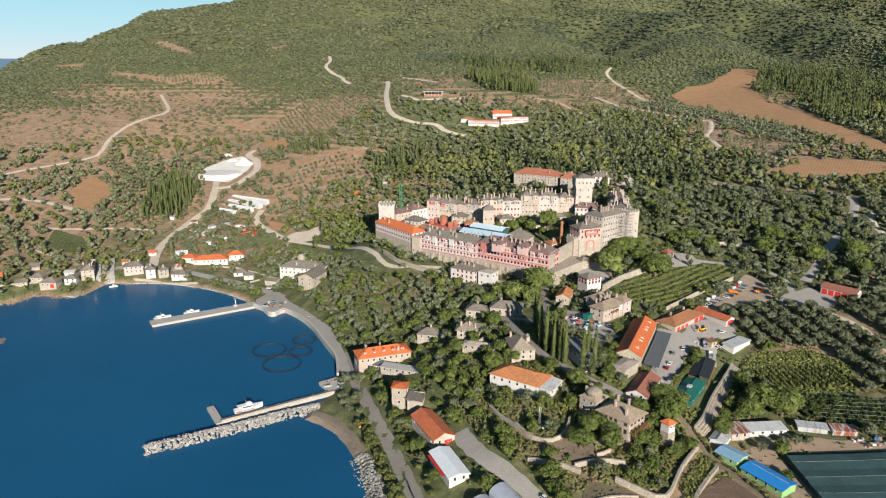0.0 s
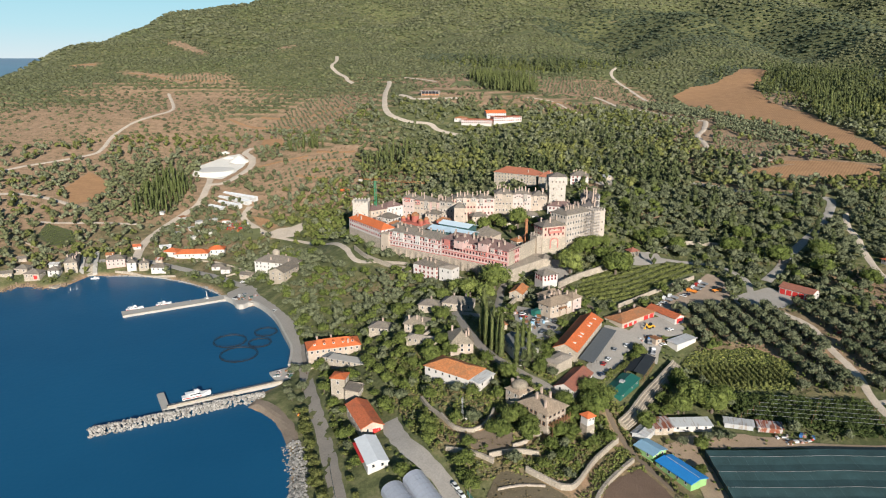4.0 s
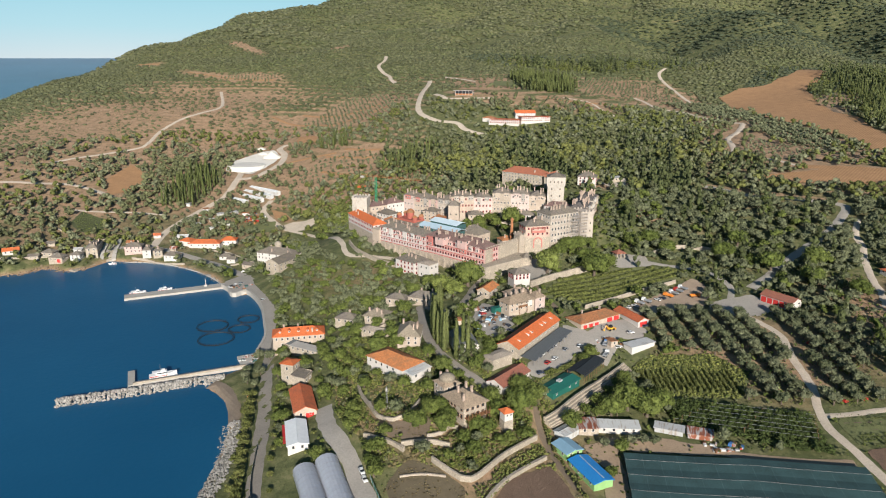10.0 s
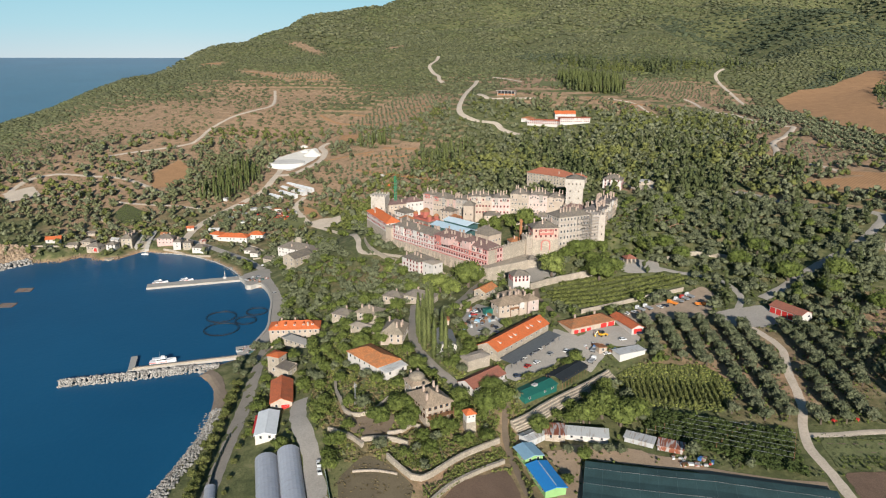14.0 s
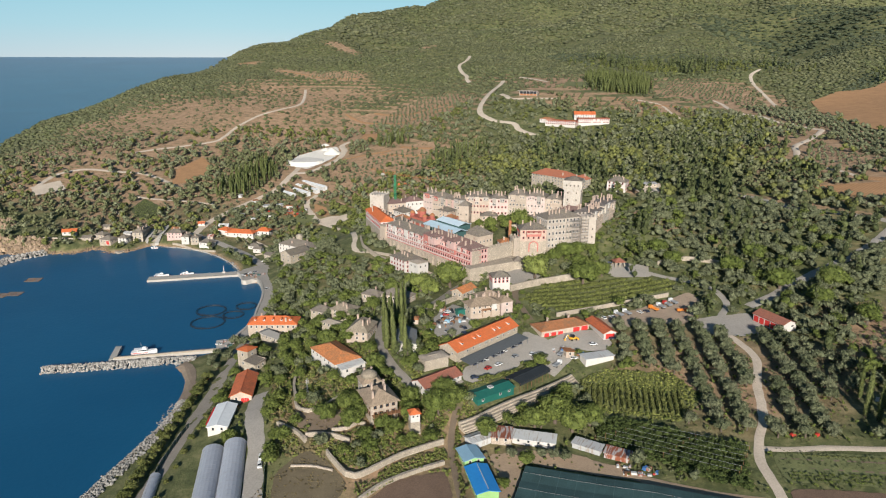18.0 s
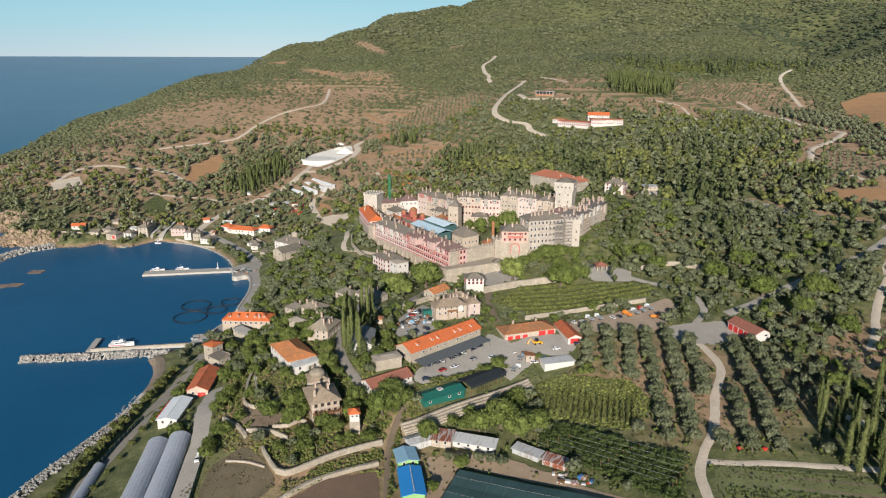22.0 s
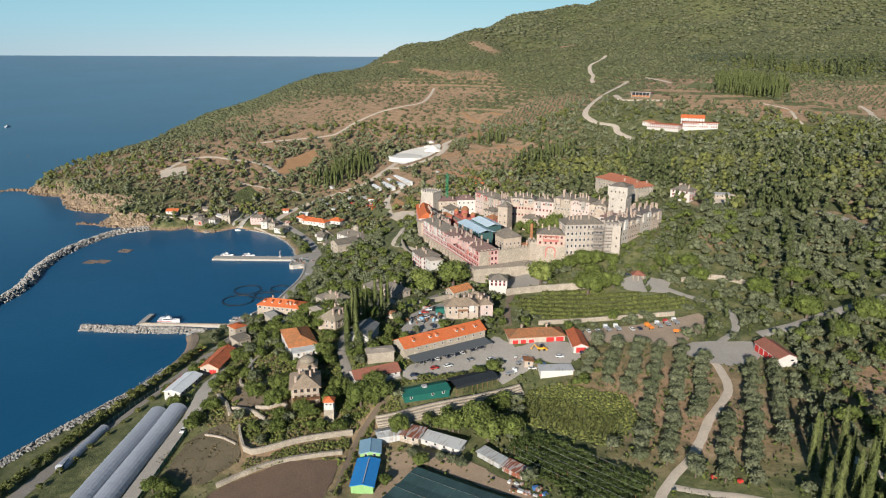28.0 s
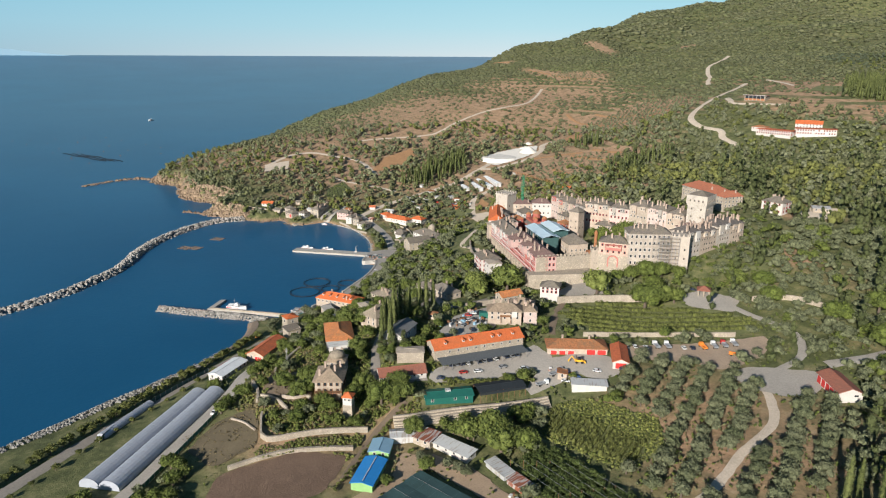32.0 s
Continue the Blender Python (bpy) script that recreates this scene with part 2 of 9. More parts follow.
COAST_B = [(-255,486),(-270,478),(-290,484),(-297,468),(-320,456),(-354,449),(-372,443),(-404,480),(-440,474),(-466,469),(-493,477),(-547,503),(-575,493),(-613,497),(-664,545),(-700,620),(-790,760),(-900,950),(-1020,1200),(-1180,1450),(-1310,1750),(-1380,2300),(-1360,2900),(-1000,3600),(2600,3600),(2600,-900),(-10,-900)]
SPOTS=np.array(SPOTS_SITE+SPOTS_MID+SPOTS_FAR,float)
COAST=np.array(COAST_A+COAST_B,float)
# valleys between the wooded spurs: from, to, half width, depth
GULLIES = [(820,1180,780,2500,110,75),(430,1420,330,2600,80,34),(-60,1500,-180,2500,90,34),(-420,1330,-560,2350,85,30),(1180,1350,1250,2700,140,90),(120,1560,60,2400,60,20)]
def kern(r): return np.where(r>0,r*r*np.log(np.maximum(r,1e-9)),0)
def tps(P,reg=0.0):
    Q=P[:,:2]/500; n=len(Q); K=kern(np.linalg.norm(Q[:,None]-Q[None],axis=2))+reg*np.eye(n)
    B=np.c_[np.ones(n),Q]; A=np.block([[K,B],[B.T,np.zeros((3,3))]])
    return Q,np.linalg.solve(A,np.r_[P[:,2],0,0,0])
TPQ,TPW=tps(SPOTS,0.0015)
def coast_distance(x,y):
    """Metres inland of the shore line (negative at sea)."""
    best=np.full(x.shape,1e9); inside=np.zeros(x.shape,bool)
    for a,b in zip(COAST,np.roll(COAST,-1,0)):
        d=b-a; s=np.clip(((x-a[0])*d[0]+(y-a[1])*d[1])/(d@d),0,1)
        best=np.minimum(best,np.hypot(x-a[0]-s*d[0],y-a[1]-s*d[1]))
        if a[1]!=b[1]:
            inside^=((a[1]>y)!=(b[1]>y))&(x<a[0]+(y-a[1])*d[0]/d[1])
    return np.where(inside,best,-best)
def ground(x,y):
    x=np.asarray(x,float);y=np.asarray(y,float)
    q=np.stack([x.ravel(),y.ravel()],1)/500
    h=TPW[-3]+q@TPW[-2:]
    for p,w in zip(TPQ,TPW): h=h+w*kern(np.hypot(q[:,0]-p[0],q[:,1]-p[1]))
    h=h.reshape(x.shape); d=coast_distance(x,y)
    k=np.clip((np.hypot(x+50,y-450)-650)/700,0,1)
    h=h+k*(7*np.sin(x/93+y/151+1)+6*np.sin(x/61-y/107+2.3)+4*np.sin(x/37+y/53)+3*np.sin(y/29-x/71+4))
    k=np.clip((np.hypot(x+50,y-450)-900)/700,0,1)*np.clip((x+950)/300,0,1)
    h=h+k*(13*np.sin(x/118+1.1*np.sin(y/230)+0.6)+9*np.sin(x/67-y/190+1+0.8*np.sin(y/140)))
    for x0,y0,x1,y1,wide,deep in GULLIES:
        dx,dy=x1-x0,y1-y0; L=math.hypot(dx,dy)
        u=((x-x0)*dx+(y-y0)*dy)/L; v=((x-x0)*dy-(y-y0)*dx)/L
        along=np.clip(u/220,0,1)*np.clip((L-u)/220,0,1)
        h=h-deep*along*np.exp(-(v/wide)**2)
    s=np.clip(d/14,0,1); s=s*s*(3-2*s)
    land=1.6+(np.maximum(h,2.2)-1.6)*s
    land=np.where(d<3,-0.5+2.1*np.clip(d/3,0,1),land)
    return np.where(d>0,land,np.maximum(-9,d*0.5)-0.5)


def graded(lo, a, b, hi, step, grow):
    """Even steps between a and b, growing steps outside."""
    mid = list(np.arange(a, b + 0.1, step))
    for edge, way in ((hi, 1), (lo, -1)):
        s = step
        while (mid[-1] < edge) if way > 0 else (mid[0] > edge):
            s = min(s * grow, 26.0)
            if way > 0:
                mid.append(mid[-1] + s)
            else:
                mid.insert(0, mid[0] - s)
    return np.array(mid)


def mesh_object(name, verts, faces, material, smooth=False):
    me = bpy.data.meshes.new(name)
    me.from_pydata([tuple(v) for v in verts], [], [tuple(f) for f in faces])
    for m in material if isinstance(material, (list, tuple)) else [material]:
        me.materials.append(m)
    if smooth:
        me.shade_smooth()
    me.update()
    return new(name, me)


def grid_mesh(name, xs, ys, z, material):
    X, Y = np.meshgrid(xs, ys)
    v = np.stack([X.ravel(), Y.ravel(), z.ravel()], 1)
    nx, ny = len(xs), len(ys)
    i = (np.arange(ny - 1)[:, None] * nx + np.arange(nx - 1)[None]).ravel()
    f = np.stack([i, i + 1, i + nx + 1, i + nx], 1)
    me = bpy.data.meshes.new(name)
    me.vertices.add(len(v))
    me.vertices.foreach_set("co", v.astype(np.float32).ravel())
    me.loops.add(f.size)
    me.loops.foreach_set("vertex_index", f.astype(np.int32).ravel())
    me.polygons.add(len(f))
    me.polygons.foreach_set("loop_start", np.arange(0, f.size, 4, dtype=np.int32))
    me.materials.append(material)
    me.update(calc_edges=True)
    me.shade_smooth()
    return new(name, me)


def zone(x, y, spots):
    """Soft patches: (x, y, radius x, radius y, degrees, strength)."""
    out = np.zeros(np.shape(x))
    for cx, cy, rx, ry, a, k in spots:
        c, s = math.cos(radians(a)), math.sin(radians(a))
        u, v = ((x - cx) * c + (y - cy) * s) / rx, (-(x - cx) * s + (y - cy) * c) / ry
        out = np.maximum(out, k * np.clip(1.6 - 1.2 * np.hypot(u, v), 0, 1))
    return out


TERRACED = [(-140, 770, 130, 130, 0, 1.0), (-230, 1000, 170, 110, 0, 1.0), (-420, 1160, 220, 60, 0, 0.9), (90, 1010, 120, 50, 0, 0.9), (230, 1120, 80, 120, 0, 0.7), (370, 640, 110, 60, 0, 1.0), (-60, 690, 70, 50, 0, 1.0), (-30, 1180, 160, 70, 0, 0.6), (-700, 1050, 140, 120, 0, 0.5), (330, 790, 70, 110, 0, 1.0), (235, 1150, 100, 100, 0, 1.0), (340, 680, 70, 50, 0, 1.0)]
DRY = [(-540, 920, 190, 120, 0, 1.0), (-430, 1010, 120, 90, 0, 0.9), (-220, 590, 110, 55, 0, 0.38), (-310, 540, 80, 50, 0, 0.35), (-180, 530, 60, 25, 0, 0.3), (-20, 440, 60, 30, -30, 0.3), (-420, 760, 260, 200, 20, 1.0), (-560, 640, 130, 110, 20, 1.0), (-300, 860, 90, 80, 0, 0.5), (-140, 740, 90, 80, 0, 0.7), (-220, 990, 120, 60, 0, 0.6), (-420, 1130, 160, 60, 0, 0.6),
       (60, 980, 60, 40, 0, 0.5), (390, 860, 130, 60, -60, 1.0), (430, 1000, 120, 70, 10, 1.0), (420, 700, 60, 30, 0, 0.9), (-60, 690, 60, 50, 0, 0.7), (230, 350, 60, 50, 0, 0.5), (-210, 900, 35, 35, 0, 1.0), (-125, 765, 55, 55, 0, 1.0), (-165, 1010, 75, 90, 0, 0.9), (-425, 1252, 60, 30, 0, 0.9), (165, 1005, 60, 25, 0, 0.8), (-460, 1250, 110, 20, -8, 0.9), (-670, 1330, 40, 15, 0, 0.9), (-540, 1525, 55, 22, -20, 0.9), (-320, 1472, 30, 18, 0, 0.9), (-105, 822, 40, 14, 0, 0.9), (160, 1010, 60, 18, 0, 0.8), (100, 240, 60, 40, 0, 0.35), (50, 255, 22, 16, 0, 0.45), (230, 510, 90, 60, 0, 0.12), (190, 590, 60, 50, 0, 0.12), (330, 560, 120, 60, 0, 0.2), (230, 1150, 95, 90, 0, 0.75), (335, 770, 45, 90, 0, 0.8), (340, 685, 70, 40, 0, 0.8), (170, 975, 45, 45, 0, 0.5), (300, 1090, 60, 90, 0, 0.6), (176, 552, 18, 14, 0, 0.9), (192, 540, 14, 12, 0, 0.8), (172, 632, 25, 25, 0, 0.6), (20, 1110, 70, 80, 0, 0.6), (310, 400, 40, 45, 0, 0.4), (-250, 830, 70, 70, 0, 0.6)]


def ground_material():
    m, t, b = node_material("hillside soil and scrub", 0.95)
    dry = t.nodes.new("ShaderNodeAttribute")
    dry.attribute_name = "dry"
    n1, n2, n3 = noise_node(t, 0.018, 6, 0.65), noise_node(t, 0.12, 5, 0.7), noise_node(t, 0.9, 4, 0.7)
    green = ramp(t, n2.outputs[0], [(0.28, (0.052, 0.064, 0.024)), (0.46, (0.105, 0.118, 0.045)), (0.6, (0.185, 0.182, 0.078)), (0.75, (0.28, 0.225, 0.13))]).outputs[0]
    soil = ramp(t, n2.outputs[0], [(0.28, (0.16, 0.135, 0.075)), (0.42, (0.30, 0.205, 0.12)), (0.56, (0.41, 0.262, 0.16)), (0.70, (0.46, 0.335, 0.215)), (0.82, (0.37, 0.32, 0.22))]).outputs[0]
    terr = t.nodes.new("ShaderNodeAttribute")
    terr.attribute_name = "terraced"
    steps = t.nodes.new("ShaderNodeTexWave")
    steps.bands_direction, steps.wave_profile = "Z", "SIN"
    steps.inputs["Scale"].default_value, steps.inputs["Distortion"].default_value, steps.inputs["Detail Scale"].default_value = 0.0628, 1.2, 0.2
    place = t.nodes.new("ShaderNodeTexCoord")
    t.links.new(place.outputs["Object"], steps.inputs[0])
    band = t.nodes.new("ShaderNodeMath")
    band.operation = "MULTIPLY"
    t.links.new(terr.outputs["Fac"], band.inputs[0])
    t.links.new(ramp(t, steps.outputs[0], [(0.45, (0, 0, 0)), (0.7, (0.8, 0.8, 0.8))]).outputs[0], band.inputs[1])
    add = t.nodes.new("ShaderNodeMath")
    add.operation = "ADD"
    t.links.new(dry.outputs["Fac"], add.inputs[0])
    t.links.new(n1.outputs[0], add.inputs[1])
    more = t.nodes.new("ShaderNodeMath")
    more.operation = "ADD"
    t.links.new(add.outputs[0], more.inputs[0])
    t.links.new(band.outputs[0], more.inputs[1])
    f = ramp(t, more.outputs[0], [(0.62, (0, 0, 0)), (1.15, (1, 1, 1))]).outputs[0]
    c = mix(t, f, green, soil)
    c = mix(t, 0.5, c, ramp(t, n3.outputs[0], [(0.3, (0.45, 0.45, 0.42)), (0.7, (1, 1, 1))]).outputs[0], "MULTIPLY")
    t.links.new(c, b.inputs["Base Color"])
    bump(t, b, n3.outputs[0], 0.8, 0.5)
    return m


GX, GY = graded(-1750, -330, 330, 2200, 5.0, 1.035), graded(-250, 130, 620, 3500, 5.0, 1.03)
MX, MY = np.meshgrid(GX, GY)
land = grid_mesh("ground", GX, GY, ground(MX, MY), ground_material())
attr = land.data.attributes.new("dry", "FLOAT", "POINT")
attr.data.foreach_set("value", np.maximum(zone(MX, MY, DRY), np.clip(0.6 - coast_distance(MX, MY) / 11, 0, 1)).astype(np.float32).ravel())
attr = land.data.attributes.new("terraced", "FLOAT", "POINT")
attr.data.foreach_set("value", zone(MX, MY, TERRACED).astype(np.float32).ravel())
tagged(land, "scrubby green hillside with dry orange soil", "ground", kind="structure")


def water_material():
    m, t, b = node_material("deep blue sea", 0.3, 0.0, 0.18)
    b.inputs["IOR"].default_value = 1.33
    n1, n2, n3 = noise_node(t, 0.004, 4), noise_node(t, 0.35, 4, 0.6), noise_node(t, 0.06, 3, 0.6)
    c = ramp(t, n1.outputs[0], [(0.3, (0.007, 0.069, 0.145)), (0.7, (0.0125, 0.095, 0.186))]).outputs[0]
    t.links.new(c, b.inputs["Base Color"])
    h = mix(t, 0.5, n2.outputs[0], n3.outputs[0])
    bump(t, b, h, 0.5, 0.4)
    return m


WATER = water_material()
ring = [0, 150, 400, 800, 1400, 2000, 2500, 2900, 3300, 3700, 4100, 4450, 4765]
verts, faces, N = [], [], 96
for r in ring:
    lift = 148.7 * max(0.0, (r - 2300) / 2460) ** 1.6
    verts += [(157 + r * math.cos(2 * math.pi * k / N), 35 + r * math.sin(2 * math.pi * k / N), lift) for k in range(N)]
for i in range(len(ring) - 1):
    faces += [(i * N + k, i * N + (k + 1) % N, (i + 1) * N + (k + 1) % N, (i + 1) * N + k) for k in range(N)]
sea = mesh_object("water", verts, faces, WATER, True)
tagged(sea, "calm deep blue sea with fine ripples", "sea", kind="structure")


def low_sky_material():
    """Pale haze low over the horizon, clearing upwards and a little deeper to the west."""
    m = bpy.data.materials.new("hazy sky near the horizon")
    m.use_nodes = True
    t = m.node_tree
    t.nodes.remove(t.nodes["Principled BSDF"])
    glow, place, axes = t.nodes.new("ShaderNodeEmission"), t.nodes.new("ShaderNodeTexCoord"), t.nodes.new("ShaderNodeSeparateXYZ")
    t.links.new(place.outputs["Object"], axes.inputs[0])
    up, north = t.nodes.new("ShaderNodeMapRange"), t.nodes.new("ShaderNodeMapRange")
    up.inputs[1].default_value, up.inputs[2].default_value = 149, 620
    north.inputs[1].default_value, north.inputs[2].default_value = 700, 3900
    t.links.new(axes.outputs["Z"], up.inputs[0])
    t.links.new(axes.outputs["Y"], north.inputs[0])
    bright = ramp(t, up.outputs[0], [(0, (0.50, 0.58, 0.61)), (0.4, (0.36, 0.555, 0.62)), (1, (0.25, 0.50, 0.60))]).outputs[0]
    deep = ramp(t, up.outputs[0], [(0, (0.23, 0.375, 0.46)), (0.4, (0.235, 0.42, 0.52)), (1, (0.185, 0.42, 0.55))]).outputs[0]
    t.links.new(mix(t, north.outputs[0], deep, bright), glow.inputs[0])
    t.links.new(glow.outputs[0], t.nodes["Material Output"].inputs[0])
    return m


v = []
for k in range(128):
    a = 2 * math.pi * k / 128
    v += [(157 + 4760 * math.cos(a), 35 + 4760 * math.sin(a), z) for z in (90, 300, 560, 840)]
low_sky = mesh_object("backdrop", v, [(4 * k + j, 4 * ((k + 1) % 128) + j, 4 * ((k + 1) % 128) + j + 1, 4 * k + j + 1) for k in range(128) for j in range(3)], low_sky_material(), True)
tagged(low_sky, "pale hazy blue sky low over the sea", "sky", kind="structure")


# ---- building helpers ----
class Shape:
    """Gathers faces with material numbers, then becomes one mesh."""

    def __init__(self):
        self.v, self.f, self.m = [], [], []

    def add(self, verts, faces, mat=0):
        n = len(self.v)
        self.v += [tuple(p) for p in verts]
        self.f += [tuple(n + i for i in f) for f in faces]
        self.m += [mat] * len(faces)
        return self

    def box(self, x0, y0, z0, x1, y1, z1, mat=0, taper=0.0):
        t = taper
        v = [(x0, y0, z0), (x1, y0, z0), (x1, y1, z0), (x0, y1, z0), (x0 + t, y0 + t, z1), (x1 - t, y0 + t, z1), (x1 - t, y1 - t, z1), (x0 + t, y1 - t, z1)]
        return self.add(v, [(0, 3, 2, 1), (4, 5, 6, 7), (0, 1, 5, 4), (1, 2, 6, 5), (2, 3, 7, 6), (3, 0, 4, 7)], mat)

    def tube(self, p, q, r0, r1=None, n=8, mat=0):
        p, q = Vector(p), Vector(q)
        r1 = r0 if r1 is None else r1
        turn = (q - p).to_track_quat("Z", "Y").to_matrix()
        ring = [Vector((math.cos(2 * math.pi * k / n), math.sin(2 * math.pi * k / n), 0)) for k in range(n)]
        v = [p + turn @ (c * r0) for c in ring] + [q + turn @ (c * r1) for c in ring]
        f = [(k, (k + 1) % n, n + (k + 1) % n, n + k) for k in range(n)] + [tuple(range(n - 1, -1, -1)), tuple(range(n, 2 * n))]
        return self.add(v, f, mat)

    def pipe(self, pts, r, n=6, closed=False, mat=0):
        """One unbroken tube along the points."""
        P = [Vector(p) for p in pts]
        m, base = len(P), len(self.v)
        for i, p in enumerate(P):
            a, b = (P[i - 1] if i or closed else p), (P[(i + 1) % m] if i < m - 1 or closed else p)
            t = (b - a).normalized()
            side = t.cross(Vector((0.13, 0.29, 0.95))).normalized()
            up = side.cross(t)
            self.v += [tuple(p + (side * math.cos(2 * math.pi * k / n) + up * math.sin(2 * math.pi * k / n)) * r) for k in range(n)]
        for i in range(m if closed else m - 1):
            q = (i + 1) % m
            self.f += [(base + i * n + k, base + i * n + (k + 1) % n, base + q * n + (k + 1) % n, base + q * n + k) for k in range(n)]
            self.m += [mat] * n
        if not closed:
            self.f += [tuple(base + k for k in range(n - 1, -1, -1)), tuple(base + (m - 1) * n + k for k in range(n))]
            self.m += [mat] * 2
        return self

    def lathe(self, profile, n=12, mat=0, at=(0, 0, 0)):
        v = [(at[0] + r * math.cos(2 * math.pi * k / n), at[1] + r * math.sin(2 * math.pi * k / n), at[2] + z) for r, z in profile for k in range(n)]
        f = [(i * n + k, i * n + (k + 1) % n, (i + 1) * n + (k + 1) % n, (i + 1) * n + k) for i in range(len(profile) - 1) for k in range(n)]
        return self.add(v, f, mat)

    def mesh(self, name, mats, smooth=False):
        me = bpy.data.meshes.new(name)
        me.from_pydata(self.v, [], self.f)
        for m in mats if isinstance(mats, (list, tuple)) else [mats]:
            me.materials.append(m)
        me.polygons.foreach_set("material_index", self.m)
        if smooth:
            me.shade_smooth()
        me.update()
        return me


def part(name, shape, mats, parent, label="", at=None, smooth=False):
    """One mesh object under a thing or a part. shape: a Shape, or a mesh shared between alike pieces."""
    me = shape.mesh(name, mats, smooth) if isinstance(shape, Shape) else shape
    ob = new(name, me)
    ob.parent = parent
    if at is not None:
        ob.matrix_basis = at
    if label:
        ob["label"] = label
    return ob


def level(x, y):
    return float(ground(np.array(float(x)), np.array(float(y))))


def thing(name, label, category, x, y, z=None, rot=0.0, group=""):
    ob = new(name)
    ob.empty_display_size = 0.5
    ob.matrix_basis = pose(x, y, level(x, y) if z is None else z, 0, 0, rot)
    return tagged(ob, label, category, group)


def solo(name, shape, mats, label, category, at=None, group="", kind="", smooth=False):
    ob = new(name, shape.mesh(name, mats, smooth) if isinstance(shape, Shape) else shape)
    if at is not None:
        ob.matrix_basis = at
    return tagged(ob, label, category, group, kind)


CHIMNEY = plain("pinkish buff chimney stone", (0.44, 0.335, 0.265), 0.9, 0.35)
FOOTPRINTS = []  # x, y, rot, w, d of all that stands on the ground, kept free of trees
WINDOWS = {}


def window_mesh(w, h, frame_mat, glass):
    key = (w, h, frame_mat.name, glass.name)
    if key not in WINDOWS:
        b, o, i = 0.16, [], []
        for x0, z0, x1, z1, y0 in ((-w / 2 - b, -b, w / 2 + b, h + b, 0.04), (-w / 2 - b, -b, w / 2 + b, h + b, -0.1), (-w / 2, 0, w / 2, h, -0.1), (-w / 2, 0, w / 2, h, -0.02)):
            o += [(x0, y0, z0), (x1, y0, z0), (x1, y0, z1), (x0, y0, z1)]
        s = Shape().add(o, [(4 * r + k, 4 * r + (k + 1) % 4, 4 * r + 4 + (k + 1) % 4, 4 * r + 4 + k) for r in range(3) for k in range(4)] + [(12, 13, 14, 15)])
        s.m[-1] = 1
        WINDOWS[key] = s.mesh("window", [frame_mat, glass])
    return WINDOWS[key]


def chimney_mesh(h, mat):
    key = ("chimney", h, mat.name)
    if key not in WINDOWS:
        s = Shape().box(-0.5, -0.4, -0.8, 0.5, 0.4, h, 0, 0.05).box(-0.62, -0.52, h, 0.62, 0.52, h + 0.18, 0)
        s.box(-0.3, -0.3, h + 0.18, 0.3, 0.3, h + 0.5, 0).box(-0.5, -0.42, h + 0.5, 0.5, 0.42, h + 0.6, 0)
        WINDOWS[key] = s.mesh("chimney", mat)
    return WINDOWS[key]


def roof_shape(w, d, rise, style, axis, over=0.55, thick=0.22):
    """A roof over a plan w by d, its eaves at z 0."""
    s = Shape()
    if axis == "y":
        w, d = d, w
    a, b = w / 2 + over, d / 2 + over
    drop = rise * over / (d / 2) if style in ("hip", "gable") else 0
    if style == "hip":
        r = max(a - b, 0.02)
        top = [(-a, -b, -drop), (a, -b, -drop), (a, b, -drop), (-a, b, -drop), (-r, 0, rise), (r, 0, rise)]
        faces = [(0, 1, 5, 4), (1, 2, 5), (2, 3, 4, 5), (3, 0, 4)]
    elif style == "gable":
        top = [(-a, -b, -drop), (a, -b, -drop), (a, b, -drop), (-a, b, -drop), (-a, 0, rise), (a, 0, rise)]
        faces = [(0, 1, 5, 4), (2, 3, 4, 5)]
    elif style == "lean":
        top = [(-a, -b, 0), (a, -b, 0), (a, b, rise), (-a, b, rise)]
        faces = [(0, 1, 2, 3)]
    else:
        top = [(-a, -b, 0), (a, -b, 0), (a, b, 0), (-a, b, 0)]
        faces = [(0, 1, 2, 3)]
    n = len(top)
    low = [(x, y, z - thick) for x, y, z in top]
    f = faces + [tuple(n + i for i in reversed(q)) for q in faces]
    rim = [0, 1, 2, 3] if n == 4 or style == "hip" else [0, 1, 5, 2, 3, 4]
    f += [(n + i, n + j, j, i) for i, j in zip(rim, rim[1:] + rim[:1])]
    s.add(top + low, f)
    if style in ("hip", "gable") and n == 6:
        x0, x1 = top[4][0], top[5][0]
        if x1 - x0 > 0.5:
            s.box(x0, -0.16, rise - 0.08, x1, 0.16, rise + 0.14)
    if axis == "y":
        s.v = [(-y, x, z) for x, y, z in s.v]
    return s


def roof_height(x, y, w, d, rise, style, axis):
    if axis == "y":
        x, y, w, d = y, x, d, w
    k = 1 - abs(y) / (d / 2)
    if style == "hip":
        k = min(k, (w / 2 - abs(x)) / (d / 2))
    return max(0.0, rise * k) if style in ("hip", "gable") else 0.3


